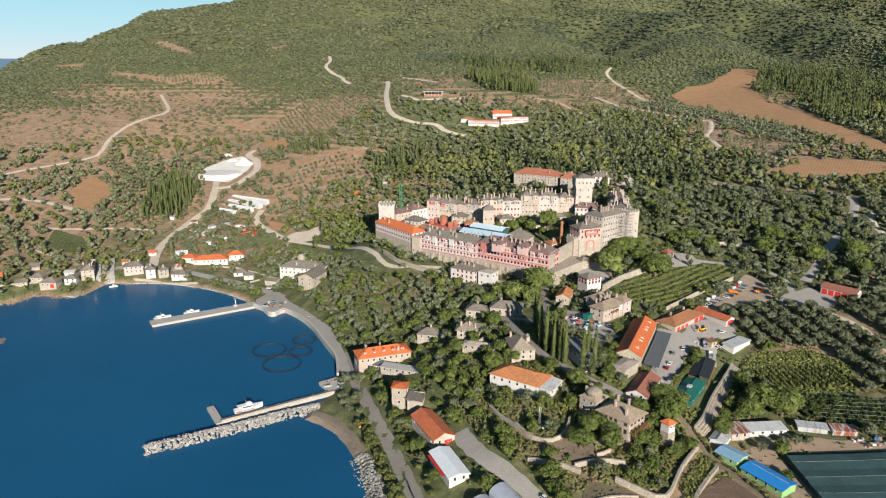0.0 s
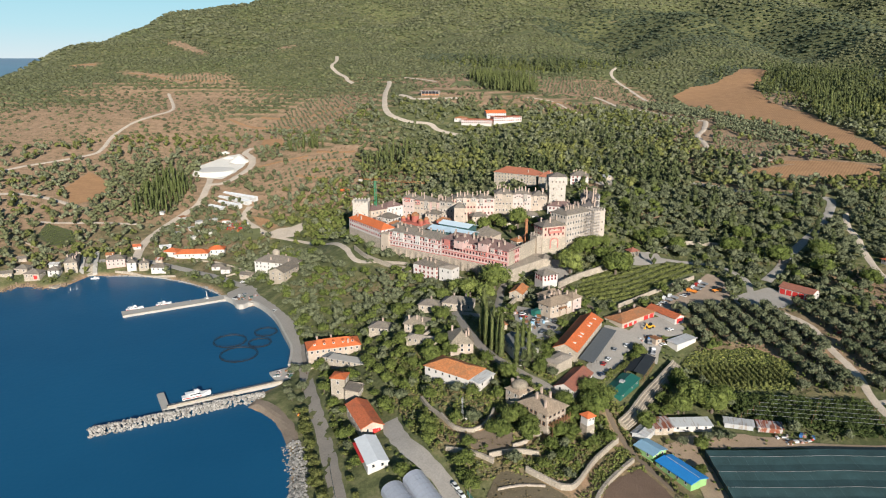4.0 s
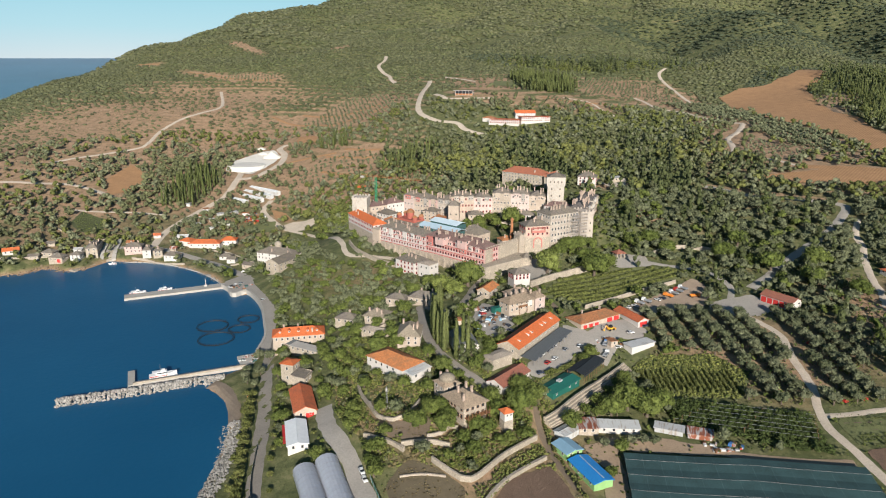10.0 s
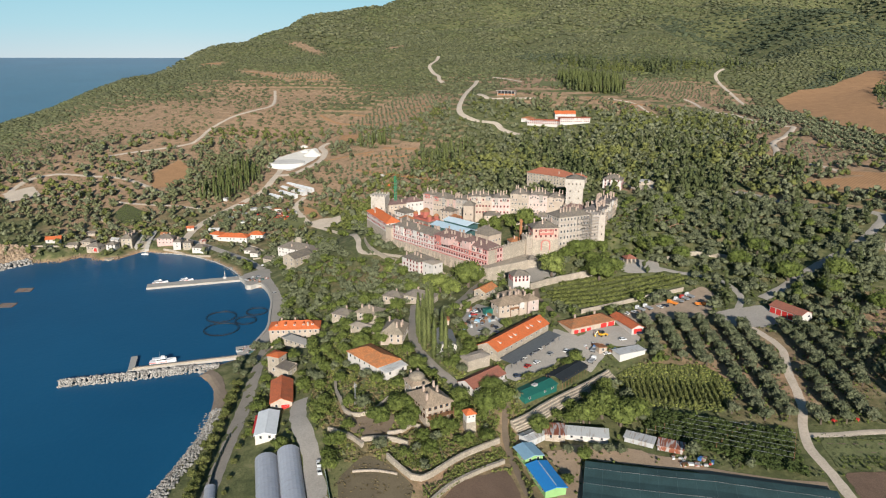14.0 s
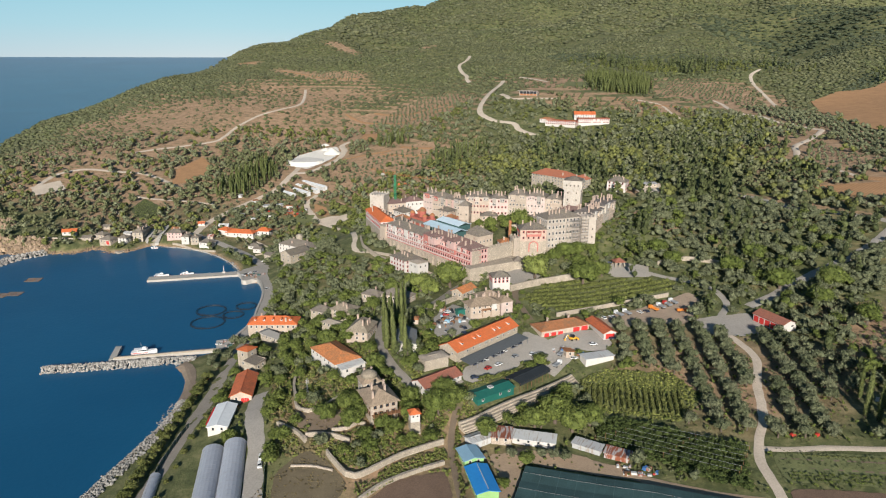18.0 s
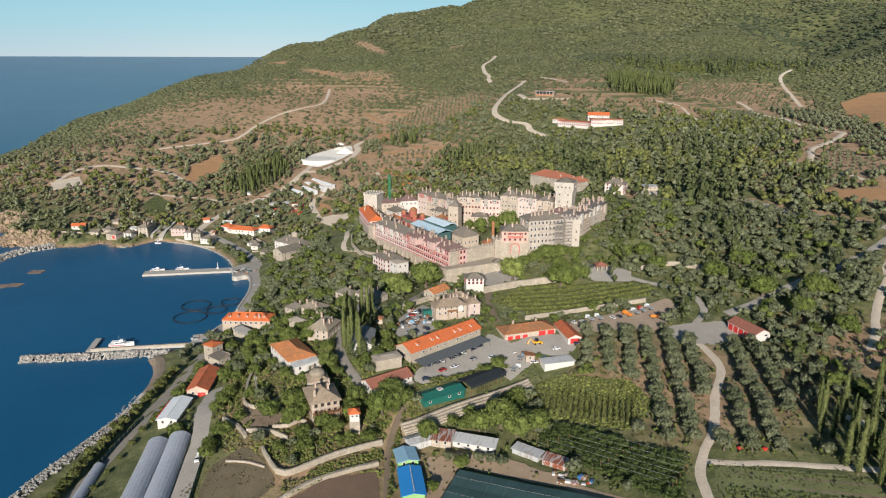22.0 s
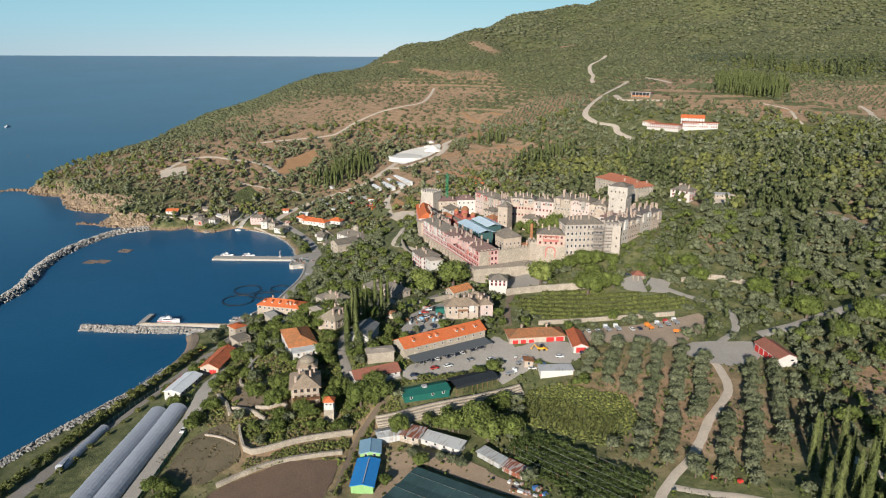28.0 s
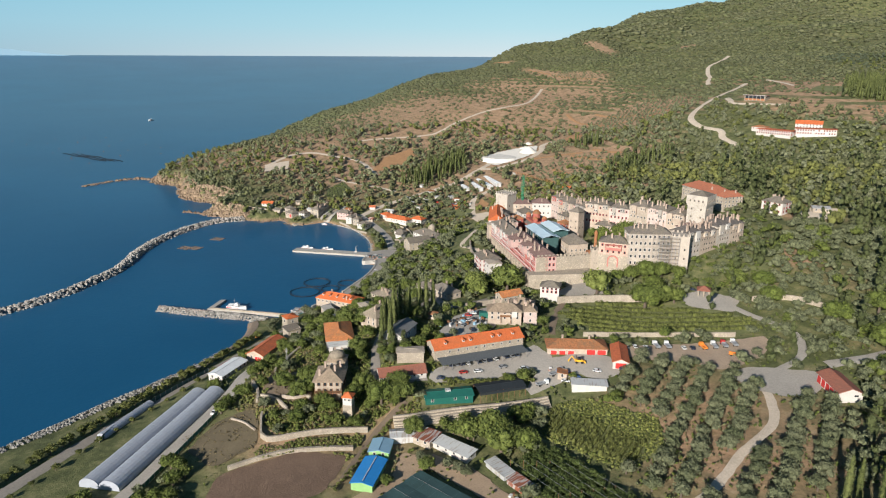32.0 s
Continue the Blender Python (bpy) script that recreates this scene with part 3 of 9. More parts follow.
def building(name, label, x, y, rot, w, d, h, roof="hip", rise=None, axis=None, wall=None, cover=None, floors=None, chimneys=0, dormers=0, z=None, win=(0.95, 1.35), frame_mat=None, sides="fblr",
             door=None, over=0.55, group="", category="house", gap=3.0, first=1.0, chim_mat=None, chim_h=1.7, lower=None, lower_h=0.0, foot=None, dormer_at=None):
    wall, cover, frame_mat = wall or STONE, cover or SLATE, frame_mat or WHITE
    axis = axis or ("x" if w >= d else "y")
    rise = rise if rise is not None else 0.26 * min(w, d)
    floors = floors if floors is not None else max(1, round(h / 3.3))
    c, s = math.cos(radians(rot)), math.sin(radians(rot))
    corners = [level(x + c * u - s * v, y + s * u + c * v) for u, v in ((-w / 2, -d / 2), (w / 2, -d / 2), (w / 2, d / 2), (-w / 2, d / 2), (0, 0))]
    z = sum(corners) / 5 if z is None else z
    foot = min(0.0, min(corners) - z) - 0.6 if foot is None else foot
    FOOTPRINTS.append((x, y, rot, w + 2.5, d + 2.5))
    ob = thing(name, label, category, x, y, z, rot, group)
    sh = Shape()
    a, b = w / 2, d / 2
    zl = lower_h if lower else foot
    v = [(-a, -b, zl), (a, -b, zl), (a, b, zl), (-a, b, zl), (-a, -b, h), (a, -b, h), (a, b, h), (-a, b, h)]
    f = [(0, 1, 5, 4), (1, 2, 6, 5), (2, 3, 7, 6), (3, 0, 4, 7), (3, 2, 1, 0)]
    if roof == "gable":
        if axis == "x":
            v += [(-a, 0, h + rise - 0.24), (a, 0, h + rise - 0.24)]
            f += [(4, 7, 8), (6, 5, 9)]
        else:
            v += [(0, -b, h + rise - 0.24), (0, b, h + rise - 0.24)]
            f += [(5, 4, 8), (7, 6, 9)]
    elif roof == "lean":
        v += [(a, b, h + rise - 0.24), (-a, b, h + rise - 0.24)]
        f += [(5, 6, 8), (7, 4, 9), (6, 7, 9, 8)]
    sh.add(v, f)
    part("wall", sh, wall, ob)
    if lower:
        part("plinth_wall", Shape().box(-a - 0.12, -b - 0.12, foot, a + 0.12, b + 0.12, zl), lower, ob)
    part("roof", roof_shape(w, d, rise, roof, axis, over), cover, ob, at=pose(0, 0, h + 0.02))
    rng = random.Random(hash((round(x), round(y), round(w))) & 0xFFFF)
    if floors:
        step = (h - first) / floors
        wm = window_mesh(win[0], win[1], frame_mat, GLASS_DARK)
        spans = {"f": (w, 0, 0, -b), "b": (w, 180, 0, b), "r": (d, 90, a, 0), "l": (d, -90, -a, 0)}
        for key in sides:
            span, ang, ox, oy = spans[key]
            n = max(1, int((span - 1.2) / gap))
            for lv in range(floors):
                for k in range(n):
                    if rng.random() < 0.06:
                        continue
                    u = (k + 0.5 - n / 2) * (span - 1.0) / n
                    zz = first + lv * step + max(0.1, (step - win[1]) / 2 - 0.1)
                    if zz + win[1] + 0.1 > h or (door and key == "f" and lv == 0 and abs(u) < 1.6):
                        continue
                    part("window", wm, None, ob, at=pose(ox, oy, zz) @ pose(0, 0, 0, 0, 0, ang) @ pose(u, 0, 0))
    if door:
        sd = Shape().box(-0.65, -0.08, 0, 0.65, 0.04, 2.2, 0)
        for x0, z0, x1, z1 in ((-0.8, 0, -0.65, 2.35), (0.65, 0, 0.8, 2.35), (-0.65, 2.2, 0.65, 2.35)):
            sd.box(x0, -0.14, z0, x1, 0.04, z1, 1)
        part("door", sd, [door, frame_mat], ob, at=pose(0, -b, 0))
    if chimneys:
        cm = chimney_mesh(chim_h, chim_mat or CHIMNEY)
        L, W = (w, d) if axis == "x" else (d, w)
        for k in range(chimneys):
            u = (k + 0.5 - chimneys / 2) * (L * 0.86) / chimneys + rng.uniform(-0.5, 0.5)
            vv = rng.choice((-0.34, -0.2, 0.2, 0.34)) * W
            px, py = (u, vv) if axis == "x" else (vv, u)
            part("chimney", cm, None, ob, at=pose(px, py, h + roof_height(px, py, w, d, rise, roof, axis), 0, 0, rng.choice((0, 90))))
    if dormers:
        ds = Shape().box(-0.6, -0.1, -0.9, 0.6, 2.2, 0.65, 0)
        ds.add([(-0.85, -0.3, 0.6), (0.85, -0.3, 0.6), (0, -0.3, 1.2), (-0.85, 2.6, 0.6), (0.85, 2.6, 0.6), (0, 2.6, 1.2)], [(0, 1, 2), (0, 2, 5, 3), (1, 4, 5, 2), (0, 3, 4, 1)], 1)
        ds.box(-0.35, -0.14, -0.1, 0.35, -0.09, 0.5, 2)
        dm = ds.mesh("dormer", [WHITE, cover, GLASS_DARK])
        L, W = (w, d) if axis == "x" else (d, w)
        for k in range(dormers):
            u = (dormer_at[k] - 0.5) * L if dormer_at else (k + 0.5 - dormers / 2) * (L * 0.9) / dormers
            zz = h + rise * 0.42 + 0.35
            at = pose(u, -W / 2 * 0.62, zz) if axis == "x" else pose(W / 2 * 0.62, u, zz, 0, 0, 90)
            part("dormer", dm, None, ob, at=at)
    return ob


# ---- draped roads, yards and walls ----
ROADS, CLEAR = [], []


def smooth_line(pts, step=4.0):
    p = np.array(pts, float)
    out = []
    for i in range(len(p) - 1):
        p0, p1, p2, p3 = p[max(i - 1, 0)], p[i], p[i + 1], p[min(i + 2, len(p) - 1)]
        n = max(2, int(np.hypot(*(p2 - p1)) / step))
        for k in range(n):
            t = k / n
            out.append(0.5 * (2 * p1 + (p2 - p0) * t + (2 * p0 - 5 * p1 + 4 * p2 - p3) * t * t + (3 * p1 - 3 * p2 + p3 - p0) * t ** 3))
    return np.array(out + [p[-1]])


def road(name, label, pts, width, mat, lift=0.22, ragged=0.12):
    c = smooth_line(pts)
    t = np.gradient(c, axis=0)
    n = np.stack([-t[:, 1], t[:, 0]], 1) / np.maximum(np.hypot(t[:, 0], t[:, 1]), 1e-6)[:, None]
    rng = np.random.RandomState(len(c))
    rows = []
    for k in (-0.5, -0.25, 0.0, 0.25, 0.5):
        wob = 1 + (rng.rand(len(c)) - 0.5) * 2 * ragged if abs(k) == 0.5 else np.ones(len(c))
        q = c + n * (k * width * wob)[:, None]
        rows.append(np.c_[q, ground(q[:, 0], q[:, 1]) + (lift if abs(k) < 0.5 else lift * 0.35)])
    v = np.stack(rows, 1).reshape(-1, 3)
    f = [(i * 5 + j, (i + 1) * 5 + j, (i + 1) * 5 + j + 1, i * 5 + j + 1) for i in range(len(c) - 1) for j in range(4)]
    f = [tuple(reversed(q)) for q in f]
    ROADS.append((c, width))
    ob = mesh_object(name, v, f, mat, True)
    return tagged(ob, label, "road", kind="structure")


def ragged(poly, step, amount, seed):
    """The outline with its corners softened and its edges worn."""
    r, out = random.Random(seed), []
    n = len(poly)
    for i in range(n):
        (x0, y0), (x1, y1) = poly[i], poly[(i + 1) % n]
        m = max(1, int(math.hypot(x1 - x0, y1 - y0) / step))
        for k in range(m):
            t = (k + 0.5) / m
            out.append((x0 + (x1 - x0) * t + r.uniform(-1, 1) * amount, y0 + (y1 - y0) * t + r.uniform(-1, 1) * amount))
    return out


def yard(name, label, poly, mat, lift=0.25, cell=5.0, clear=True, category="yard", worn=0.5, flat=None):
    bm = bmesh.new()
    size = max(max(p[k] for p in poly) - min(p[k] for p in poly) for k in (0, 1))
    poly = ragged(poly, max(3.0, size / 26), worn * max(1.0, size / 60), len(poly))
    bm.faces.new([bm.verts.new((x, y, 0)) for x, y in poly])
    xs, ys = [p[0] for p in poly], [p[1] for p in poly]
    for k in (0, 1):
        lo, hi = (min(xs), max(xs)) if k == 0 else (min(ys), max(ys))
        for c in np.arange(lo + cell, hi, cell):
            co = (c, 0, 0) if k == 0 else (0, c, 0)
            bmesh.ops.bisect_plane(bm, geom=bm.verts[:] + bm.edges[:] + bm.faces[:], plane_co=co, plane_no=(1 - k, k, 0))
    v = np.array([q.co[:] for q in bm.verts])
    z = ground(v[:, 0], v[:, 1]) + lift if flat is None else np.full(len(v), flat)
    for q, h in zip(bm.verts, z):
        q.co.z = h
    bmesh.ops.recalc_face_normals(bm, faces=bm.faces)
    if sum(f.normal.z for f in bm.faces) < 0:
        bmesh.ops.reverse_faces(bm, faces=bm.faces)
    me = bpy.data.meshes.new(name)
    bm.to_mesh(me)
    bm.free()
    me.materials.append(mat)
    if clear:
        CLEAR.append(poly)
    return tagged(new(name, me), label, category, kind="structure")


def wall_line(name, label, pts, height, thick, mat, down=1.5, cap=None, step=3.0, category="wall", flat=None):
    c = smooth_line(pts, step) if len(pts) > 2 else np.array([np.array(pts[0]) + (np.array(pts[1]) - np.array(pts[0])) * k / 8.0 for k in range(9)])
    t = np.gradient(c, axis=0)
    n = np.stack([-t[:, 1], t[:, 0]], 1) / np.hypot(t[:, 0], t[:, 1])[:, None] * thick / 2
    g = ground(c[:, 0], c[:, 1])
    if flat:
        g = np.full(len(c), flat)
    rng = np.random.RandomState(len(c))
    top = g + height + (rng.rand(len(c)) - 0.5) * 0.12
    v, f = [], []
    for i in range(len(c)):
        for s in (-1, 1):
            v += [(c[i, 0] + s * n[i, 0], c[i, 1] + s * n[i, 1], g[i] - down), (c[i, 0] + s * n[i, 0], c[i, 1] + s * n[i, 1], top[i])]
    for i in range(len(c) - 1):
        a, b = i * 4, i * 4 + 4
        f += [(a, b, b + 1, a + 1), (a + 2, a + 3, b + 3, b + 2), (a + 1, b + 1, b + 3, a + 3)]
    f += [(0, 1, 3, 2), (len(v) - 4, len(v) - 2, len(v) - 1, len(v) - 3)]
    ROADS.append((c, thick))
    return tagged(mesh_object(name, v, f, mat), label, category, kind="structure")


# ---- ground surfaces ----
def earth(name, colour, stripe=0.0, angle=0.0, vary=0.3, relief=0.06, pitch=0.9):
    m, t, b = node_material(name, 0.95)
    n1, n2 = noise_node(t, 0.1, 5, 0.65), noise_node(t, 1.3, 4, 0.7)
    c = ramp(t, n1.outputs[0], [(0.3, scaled(colour, 1 - vary)), (0.7, scaled(colour, 1 + vary))]).outputs[0]
    c = mix(t, 0.45, c, ramp(t, n2.outputs[0], [(0.3, scaled(colour, 0.6)), (0.7, scaled(colour, 1.3))]).outputs[0])
    height = n2.outputs[0]
    if stripe:
        k = t.nodes.new("ShaderNodeTexCoord")
        g = t.nodes.new("ShaderNodeMapping")
        g.inputs["Rotation"].default_value[2] = radians(angle)
        w = t.nodes.new("ShaderNodeTexWave")
        w.inputs["Scale"].default_value, w.inputs["Distortion"].default_value, w.inputs["Detail Scale"].default_value = pitch, 1.5, 0.4
        t.links.new(k.outputs["Object"], g.inputs[0])
        t.links.new(g.outputs[0], w.inputs[0])
        c = mix(t, stripe, c, ramp(t, w.outputs[0], [(0.3, (0.55, 0.52, 0.5)), (0.7, (1, 1, 1))]).outputs[0], "MULTIPLY")
        height = w.outputs[0]
    t.links.new(c, b.inputs["Base Color"])
    bump(t, b, height, 0.7, relief)
    return m


ASPHALT = earth("worn grey asphalt", (0.25, 0.222, 0.188), vary=0.18, relief=0.02)
PAVED = earth("pale concrete paving", (0.325, 0.295, 0.255), vary=0.15, relief=0.02)
GRAVEL = earth("pale dirt track", (0.52, 0.435, 0.34), vary=0.2)
CHALK = earth("white quarry spoil", (0.66, 0.62, 0.55), vary=0.12)
ORANGE_EARTH = earth("orange bare earth", (0.38, 0.215, 0.105), 0.35, 35, 0.25, 0.1, 0.12)
BROWN_EARTH = earth("brown ploughed soil", (0.17, 0.113, 0.078), 0.5, 62, 0.2, 0.12)
SAND = earth("sandy trodden farm soil", (0.33, 0.24, 0.16), vary=0.22)
PALE_EARTH = earth("trodden pale brown earth", (0.175, 0.132, 0.092), vary=0.25)
CROP = earth("low green crop", (0.10, 0.112, 0.048), 0.25, 95, 0.3, 0.3, 0.25)
FALLOW = earth("fallow soil with dry stubble", (0.128, 0.102, 0.062), vary=0.4, relief=0.15)
CAR_EARTH = earth("dusty orange-brown earth", (0.33, 0.25, 0.18), vary=0.25)
GRASS = earth("dry green grass", (0.140, 0.150, 0.062), vary=0.35, relief=0.2)
STONE_PALE = masonry("pale retaining stone", (0.41, 0.355, 0.28), (0.31, 0.265, 0.21), (0.6, 0.3), 0.3)
BEACH = earth("brown shingle beach", (0.209, 0.162, 0.119), vary=0.25)

road("road", "grey asphalt road along the quay and shore", [(60, 60), (38, 120), (18, 168), (3.2, 203.9), (-7.6, 236.5), (-20, 275), (-32.4, 310.1), (-44, 346), (-53, 375)], 6.5, ASPHALT)
road("road", "concrete lane beside the greenhouses", [(82, 145), (70, 167), (55, 194.5), (41, 219.5), (33, 234), (22, 249), (15.5, 260), (11.5, 272)], 7.5, PAVED, 0.2)
# the next two lanes take the darker asphalt for the shade lying on them
road("road", "shaded lane between the stone houses", [(40.3, 370.8), (51.1, 327.1), (60.8, 307.3), (70.1, 295.3), (79, 286.9), (89, 279.4), (96.8, 283.3), (105.7, 295.5)], 4.5, ASPHALT)
road("road", "lane climbing to the monastery gate", [(40.3, 370.8), (60.4, 362.1), (67.2, 389.5), (70.3, 413), (80.2, 429.1), (97.3, 437)], 4.5, ASPHALT)
road("road", "pale footpath below the monastery wall", [(-131, 606), (-88, 575), (-48, 510), (-38, 487), (-29, 474), (-7.4, 466.9), (11.2, 458.3), (49.3, 427.3)], 4.0, GRAVEL)
road("road", "pale dirt road leading up to the quarry", [(-224, 532), (-236, 578), (-235, 624), (-229, 662), (-226, 689), (-236, 746), (-244, 775)], 7.0, GRAVEL)
road("road", "dirt track beside the sheds", [(-131, 606), (-151, 628), (-170, 653), (-172, 681)], 6.0, GRAVEL)
road("road", "village street behind the harbour houses", [(-108, 470), (-125, 487), (-160, 512), (-196, 527), (-222, 536), (-244, 534), (-258, 527), (-262, 512)], 7.0, PAVED)
road("road", "winding pale road up the hill", [(40, 840), (22, 853), (12, 864), (3, 880), (-24, 890), (-46, 913), (-57, 940), (-63, 978), (-69, 1050), (-70, 1112), (-73, 1150)], 7.5, GRAVEL, 0.8)
road("road", "upper bend of the pale hill road", [(-134, 1165), (-148, 1195), (-156, 1222), (-172, 1250), (-189, 1288), (-195, 1315), (-192, 1345), (-200, 1400)], 6.5, GRAVEL, 0.9)
road("road", "pale drive to the hill shed", [(-44, 1012), (-32, 992), (-20, 974), (10, 971), (45, 978)], 6.5, GRAVEL, 0.8)
road("road", "narrow dirt track over the dry slope", [(-442, 1160), (-394, 1055), (-399, 1000), (-411, 950), (-411, 894), (-402, 848), (-402, 821), (-427, 780), (-445, 754), (-458, 726)], 5.0, GRAVEL, 0.7)
road("road", "pale track to the headland clearing", [(-460, 580), (-470, 605), (-474, 629), (-460, 652), (-426, 662), (-395, 672), (-362, 665), (-327, 649)], 6.0, GRAVEL, 0.5)
road("road", "pale path above the vegetable garden", [(-356, 606), (-330, 609), (-291, 619), (-262, 622)], 4.0, GRAVEL, 0.4)
road("road", "pale track along the olive terraces", [(250, 1090), (260, 1066), (271, 1016), (291, 992), (304, 986), (320, 945), (351, 905), (357, 899), (338, 846), (318, 808), (314, 775), (309, 742)], 6.5, GRAVEL, 0.9)
road("road", "reddish track climbing the wooded slope", [(330, 1320), (314, 1285), (313, 1241), (325, 1158), (333, 1090)], 5.5, GRAVEL, 0.7)
road("road", "faint track across the dry meadow", [(140, 1022), (161, 1017), (178, 1007), (192, 964), (208, 925)], 4.0, GRAVEL, 0.6)
road("road", "short pale track above the hill shed", [(-51, 1174), (-20, 1146), (7, 1113)], 5.0, GRAVEL, 0.7)
road("road", "pale lane among the orange terraces", [(330, 708), (338, 697), (347, 677), (352, 668)], 5.0, GRAVEL, 0.7)
road("road", "narrow farm track through the eastern trees", [(345, 530), (333, 502), (331, 486), (323, 460), (316, 429), (315, 417), (309, 395)], 4.5, GRAVEL, 0.4)
road("road", "orange dirt track among the cypresses", [(286, 329), (293, 326), (301, 319), (313, 317), (335, 312)], 4.0, GRAVEL, 0.3)
road("road", "pale track along the ploughed field", [(487, 970), (470, 841), (465, 768), (459, 686), (440, 620)], 7.0, PALE_EARTH, 0.7)
road("road", "orange earth track among terraces", [(345, 672), (400, 650), (422, 625), (450, 600)], 12.0, ORANGE_EARTH, 0.6)
road("road", "orange earth terrace track", [(330, 605), (365, 614), (400, 614)], 7.0, ORANGE_EARTH, 0.6)
road("road", "grey lane through the olive trees", [(248, 626), (263, 616), (284, 594), (300, 587), (322, 576), (335, 568), (346, 557), (337, 538), (323, 517), (308, 500), (280.2, 470.9), (255.1, 440.4), (243, 427)], 6.5, PAVED, 0.4)
road("road", "pale dirt farm road through the olive grove", [(250, 200), (244, 235), (239, 260), (235, 276), (236, 293), (239, 308), (239, 336), (241, 362), (234, 380), (229, 388)], 4.0, GRAVEL)
road("road", "dirt track beside the crop field", [(236, 285), (248, 286), (264, 289), (300, 292)], 3.5, GRAVEL)
road("road", "dirt track past the farm sheds", [(140, 262), (160, 264), (176, 262), (193, 257), (219, 253), (236, 252)], 4.5, SAND)
road("road", "grey lane from the plaza to the olive grove", [(181.9, 464.5), (196.9, 459.7), (220, 452), (231, 431), (226, 408)], 4.0, PAVED)
road("road", "ramp from the lane to the garage yard", [(143, 325.5), (147.1, 339.3), (146.1, 356.8)], 5.0, PAVED)
road("path", "dry trodden path beside the vines", [(124.6, 371.2), (115.9, 386), (108.1, 405.5), (107.6, 426.2)], 4.0, PALE_EARTH)

road("path", "narrow dirt path between the terraces and the sheds", [(109.5, 278), (110.5, 266), (114, 253), (120.5, 238), (126, 226)], 2.6, PALE_EARTH)
yard("yard", "bare earth car yard beside the vineyard wall", [(158, 375.4), (162, 393), (192.9, 422), (209, 441), (216, 434), (216, 416), (211, 403), (207, 395), (196, 394), (177, 384)], CAR_EARTH)
yard("yard", "grey concrete yard in front of the red barn", [(211, 398), (217, 407), (229, 413), (242, 418), (248, 405), (247, 394), (236, 387), (224, 386), (214, 390)], PAVED)
yard("yard", "pale concrete yard beside the long stable", [(104.9, 297), (105.8, 308), (124.6, 356.7), (138.2, 353.9), (142.1, 343.8), (130.3, 329), (116.9, 303), (110.3, 294.7)], PAVED, category="yard")
yard("yard", "concrete yard in front of the red garage doors", [(135.2, 348.7), (142.2, 362), (158, 373.4), (171, 362), (166, 352), (154, 350.5), (150, 335), (142, 326.5)], PAVED)
yard("yard", "paved plaza beside the stone pavilion", [(155.1, 458.6), (164, 473.4), (183.9, 474.6), (186.9, 457.6), (163.1, 449.9)], PAVED)
yard("yard", "paved forecourt at the monastery gate", [(94.1, 446.6), (101, 455), (113.1, 451.1), (119.3, 435.6), (109.8, 416.8), (93.8, 419.6)], PAVED)
yard("yard", "workshop yard with parked vehicles", [(73.4, 352.1), (76.8, 377), (90.9, 367.4), (99.8, 353.4), (88.9, 327.9), (81.6, 328.2)], PAVED)
yard("pavement", "paved harbour quay", [(-127, 462), (-120, 478), (-108, 484), (-97, 472), (-84, 452), (-70, 424), (-58.2, 395.4), (-46, 352), (-42, 340), (-47, 338), (-51.5, 347), (-55, 368), (-65.5, 391), (-76.5, 415), (-89.5, 435), (-101.5, 447), (-107, 440.5), (-110.5, 441), (-117, 450)], PAVED, category="quay", flat=3.05, worn=0.15)
yard("field", "freshly ploughed brown field", [(88, 196), (100, 225), (116, 239), (126, 219), (120, 190), (100, 180)], BROWN_EARTH, category="field")
yard("yard", "bare earth yard among the farm sheds", [(129, 257), (156, 268), (190, 262), (192, 256), (144, 256), (148, 228), (150, 190), (138, 186), (136, 222), (139, 240)], SAND)
yard("field", "fallow brown garden plot", [(52.4, 216.4), (59.2, 229.6), (72.8, 224.3), (84.3, 215.4), (82, 196), (62, 196)], FALLOW, category="field")
yard("field", "ploughed brown strip beside the farm road", [(243, 260), (262, 263), (300, 262), (300, 232), (247, 235)], BROWN_EARTH, category="field")
yard("field", "green crop strips beside the farm road", [(240, 282), (263, 285), (300, 287), (300, 266), (262, 266), (242, 264)], GRASS, category="field")
for a, b in (((243, 273.5), (300, 275.5)), ((242, 279), (300, 282))):
    road("field_path", "bare earth strip between the crop rows", [a, ((a[0] + b[0]) / 2, (a[1] + b[1]) / 2 + 0.4), b], 2.0, PALE_EARTH, 0.25)
road("road", "pale quarry road round the spoil tip", [(-236, 742), (-220, 748), (-211, 774), (-206, 806), (-214, 840), (-230, 866), (-227, 884)], 8.0, GRAVEL, 0.9)
yard("quarry", "white quarry spoil terrace", [(-266, 795), (-270, 815), (-252, 850), (-236, 862), (-222, 842), (-214, 815), (-218, 785), (-226, 760), (-246, 764)], CHALK, 0.9, category="quarry")
yard("field", "large ploughed orange field on the hillside", [(376, 1110), (410, 1164), (465, 1190), (512, 1252), (574, 1345), (595, 1330), (561, 1206), (510, 1139), (480, 1030), (488, 905), (477, 801), (467, 709), (450, 650), (440, 655), (434, 743), (433, 833), (417, 867), (403, 906), (393, 935), (388, 1000), (376, 1060)], ORANGE_EARTH, 1.0, 12.0, category="field")
yard("field", "bare orange terrace below the olive grove", [(309, 647), (352, 652), (382, 664), (412, 634), (426, 631), (407, 596), (368, 604), (313, 625)], ORANGE_EARTH, 0.7, category="field")
yard("field", "bare earth patch on the dry slope", [(-373, 700), (-376, 760), (-345, 735), (-320, 690), (-341, 655)], ORANGE_EARTH, 0.5, category="field")
yard("yard", "pale bare clearing on the headland", [(-466, 580), (-455, 610), (-427, 590), (-440, 562)], GRAVEL, 0.5, category="clearing")
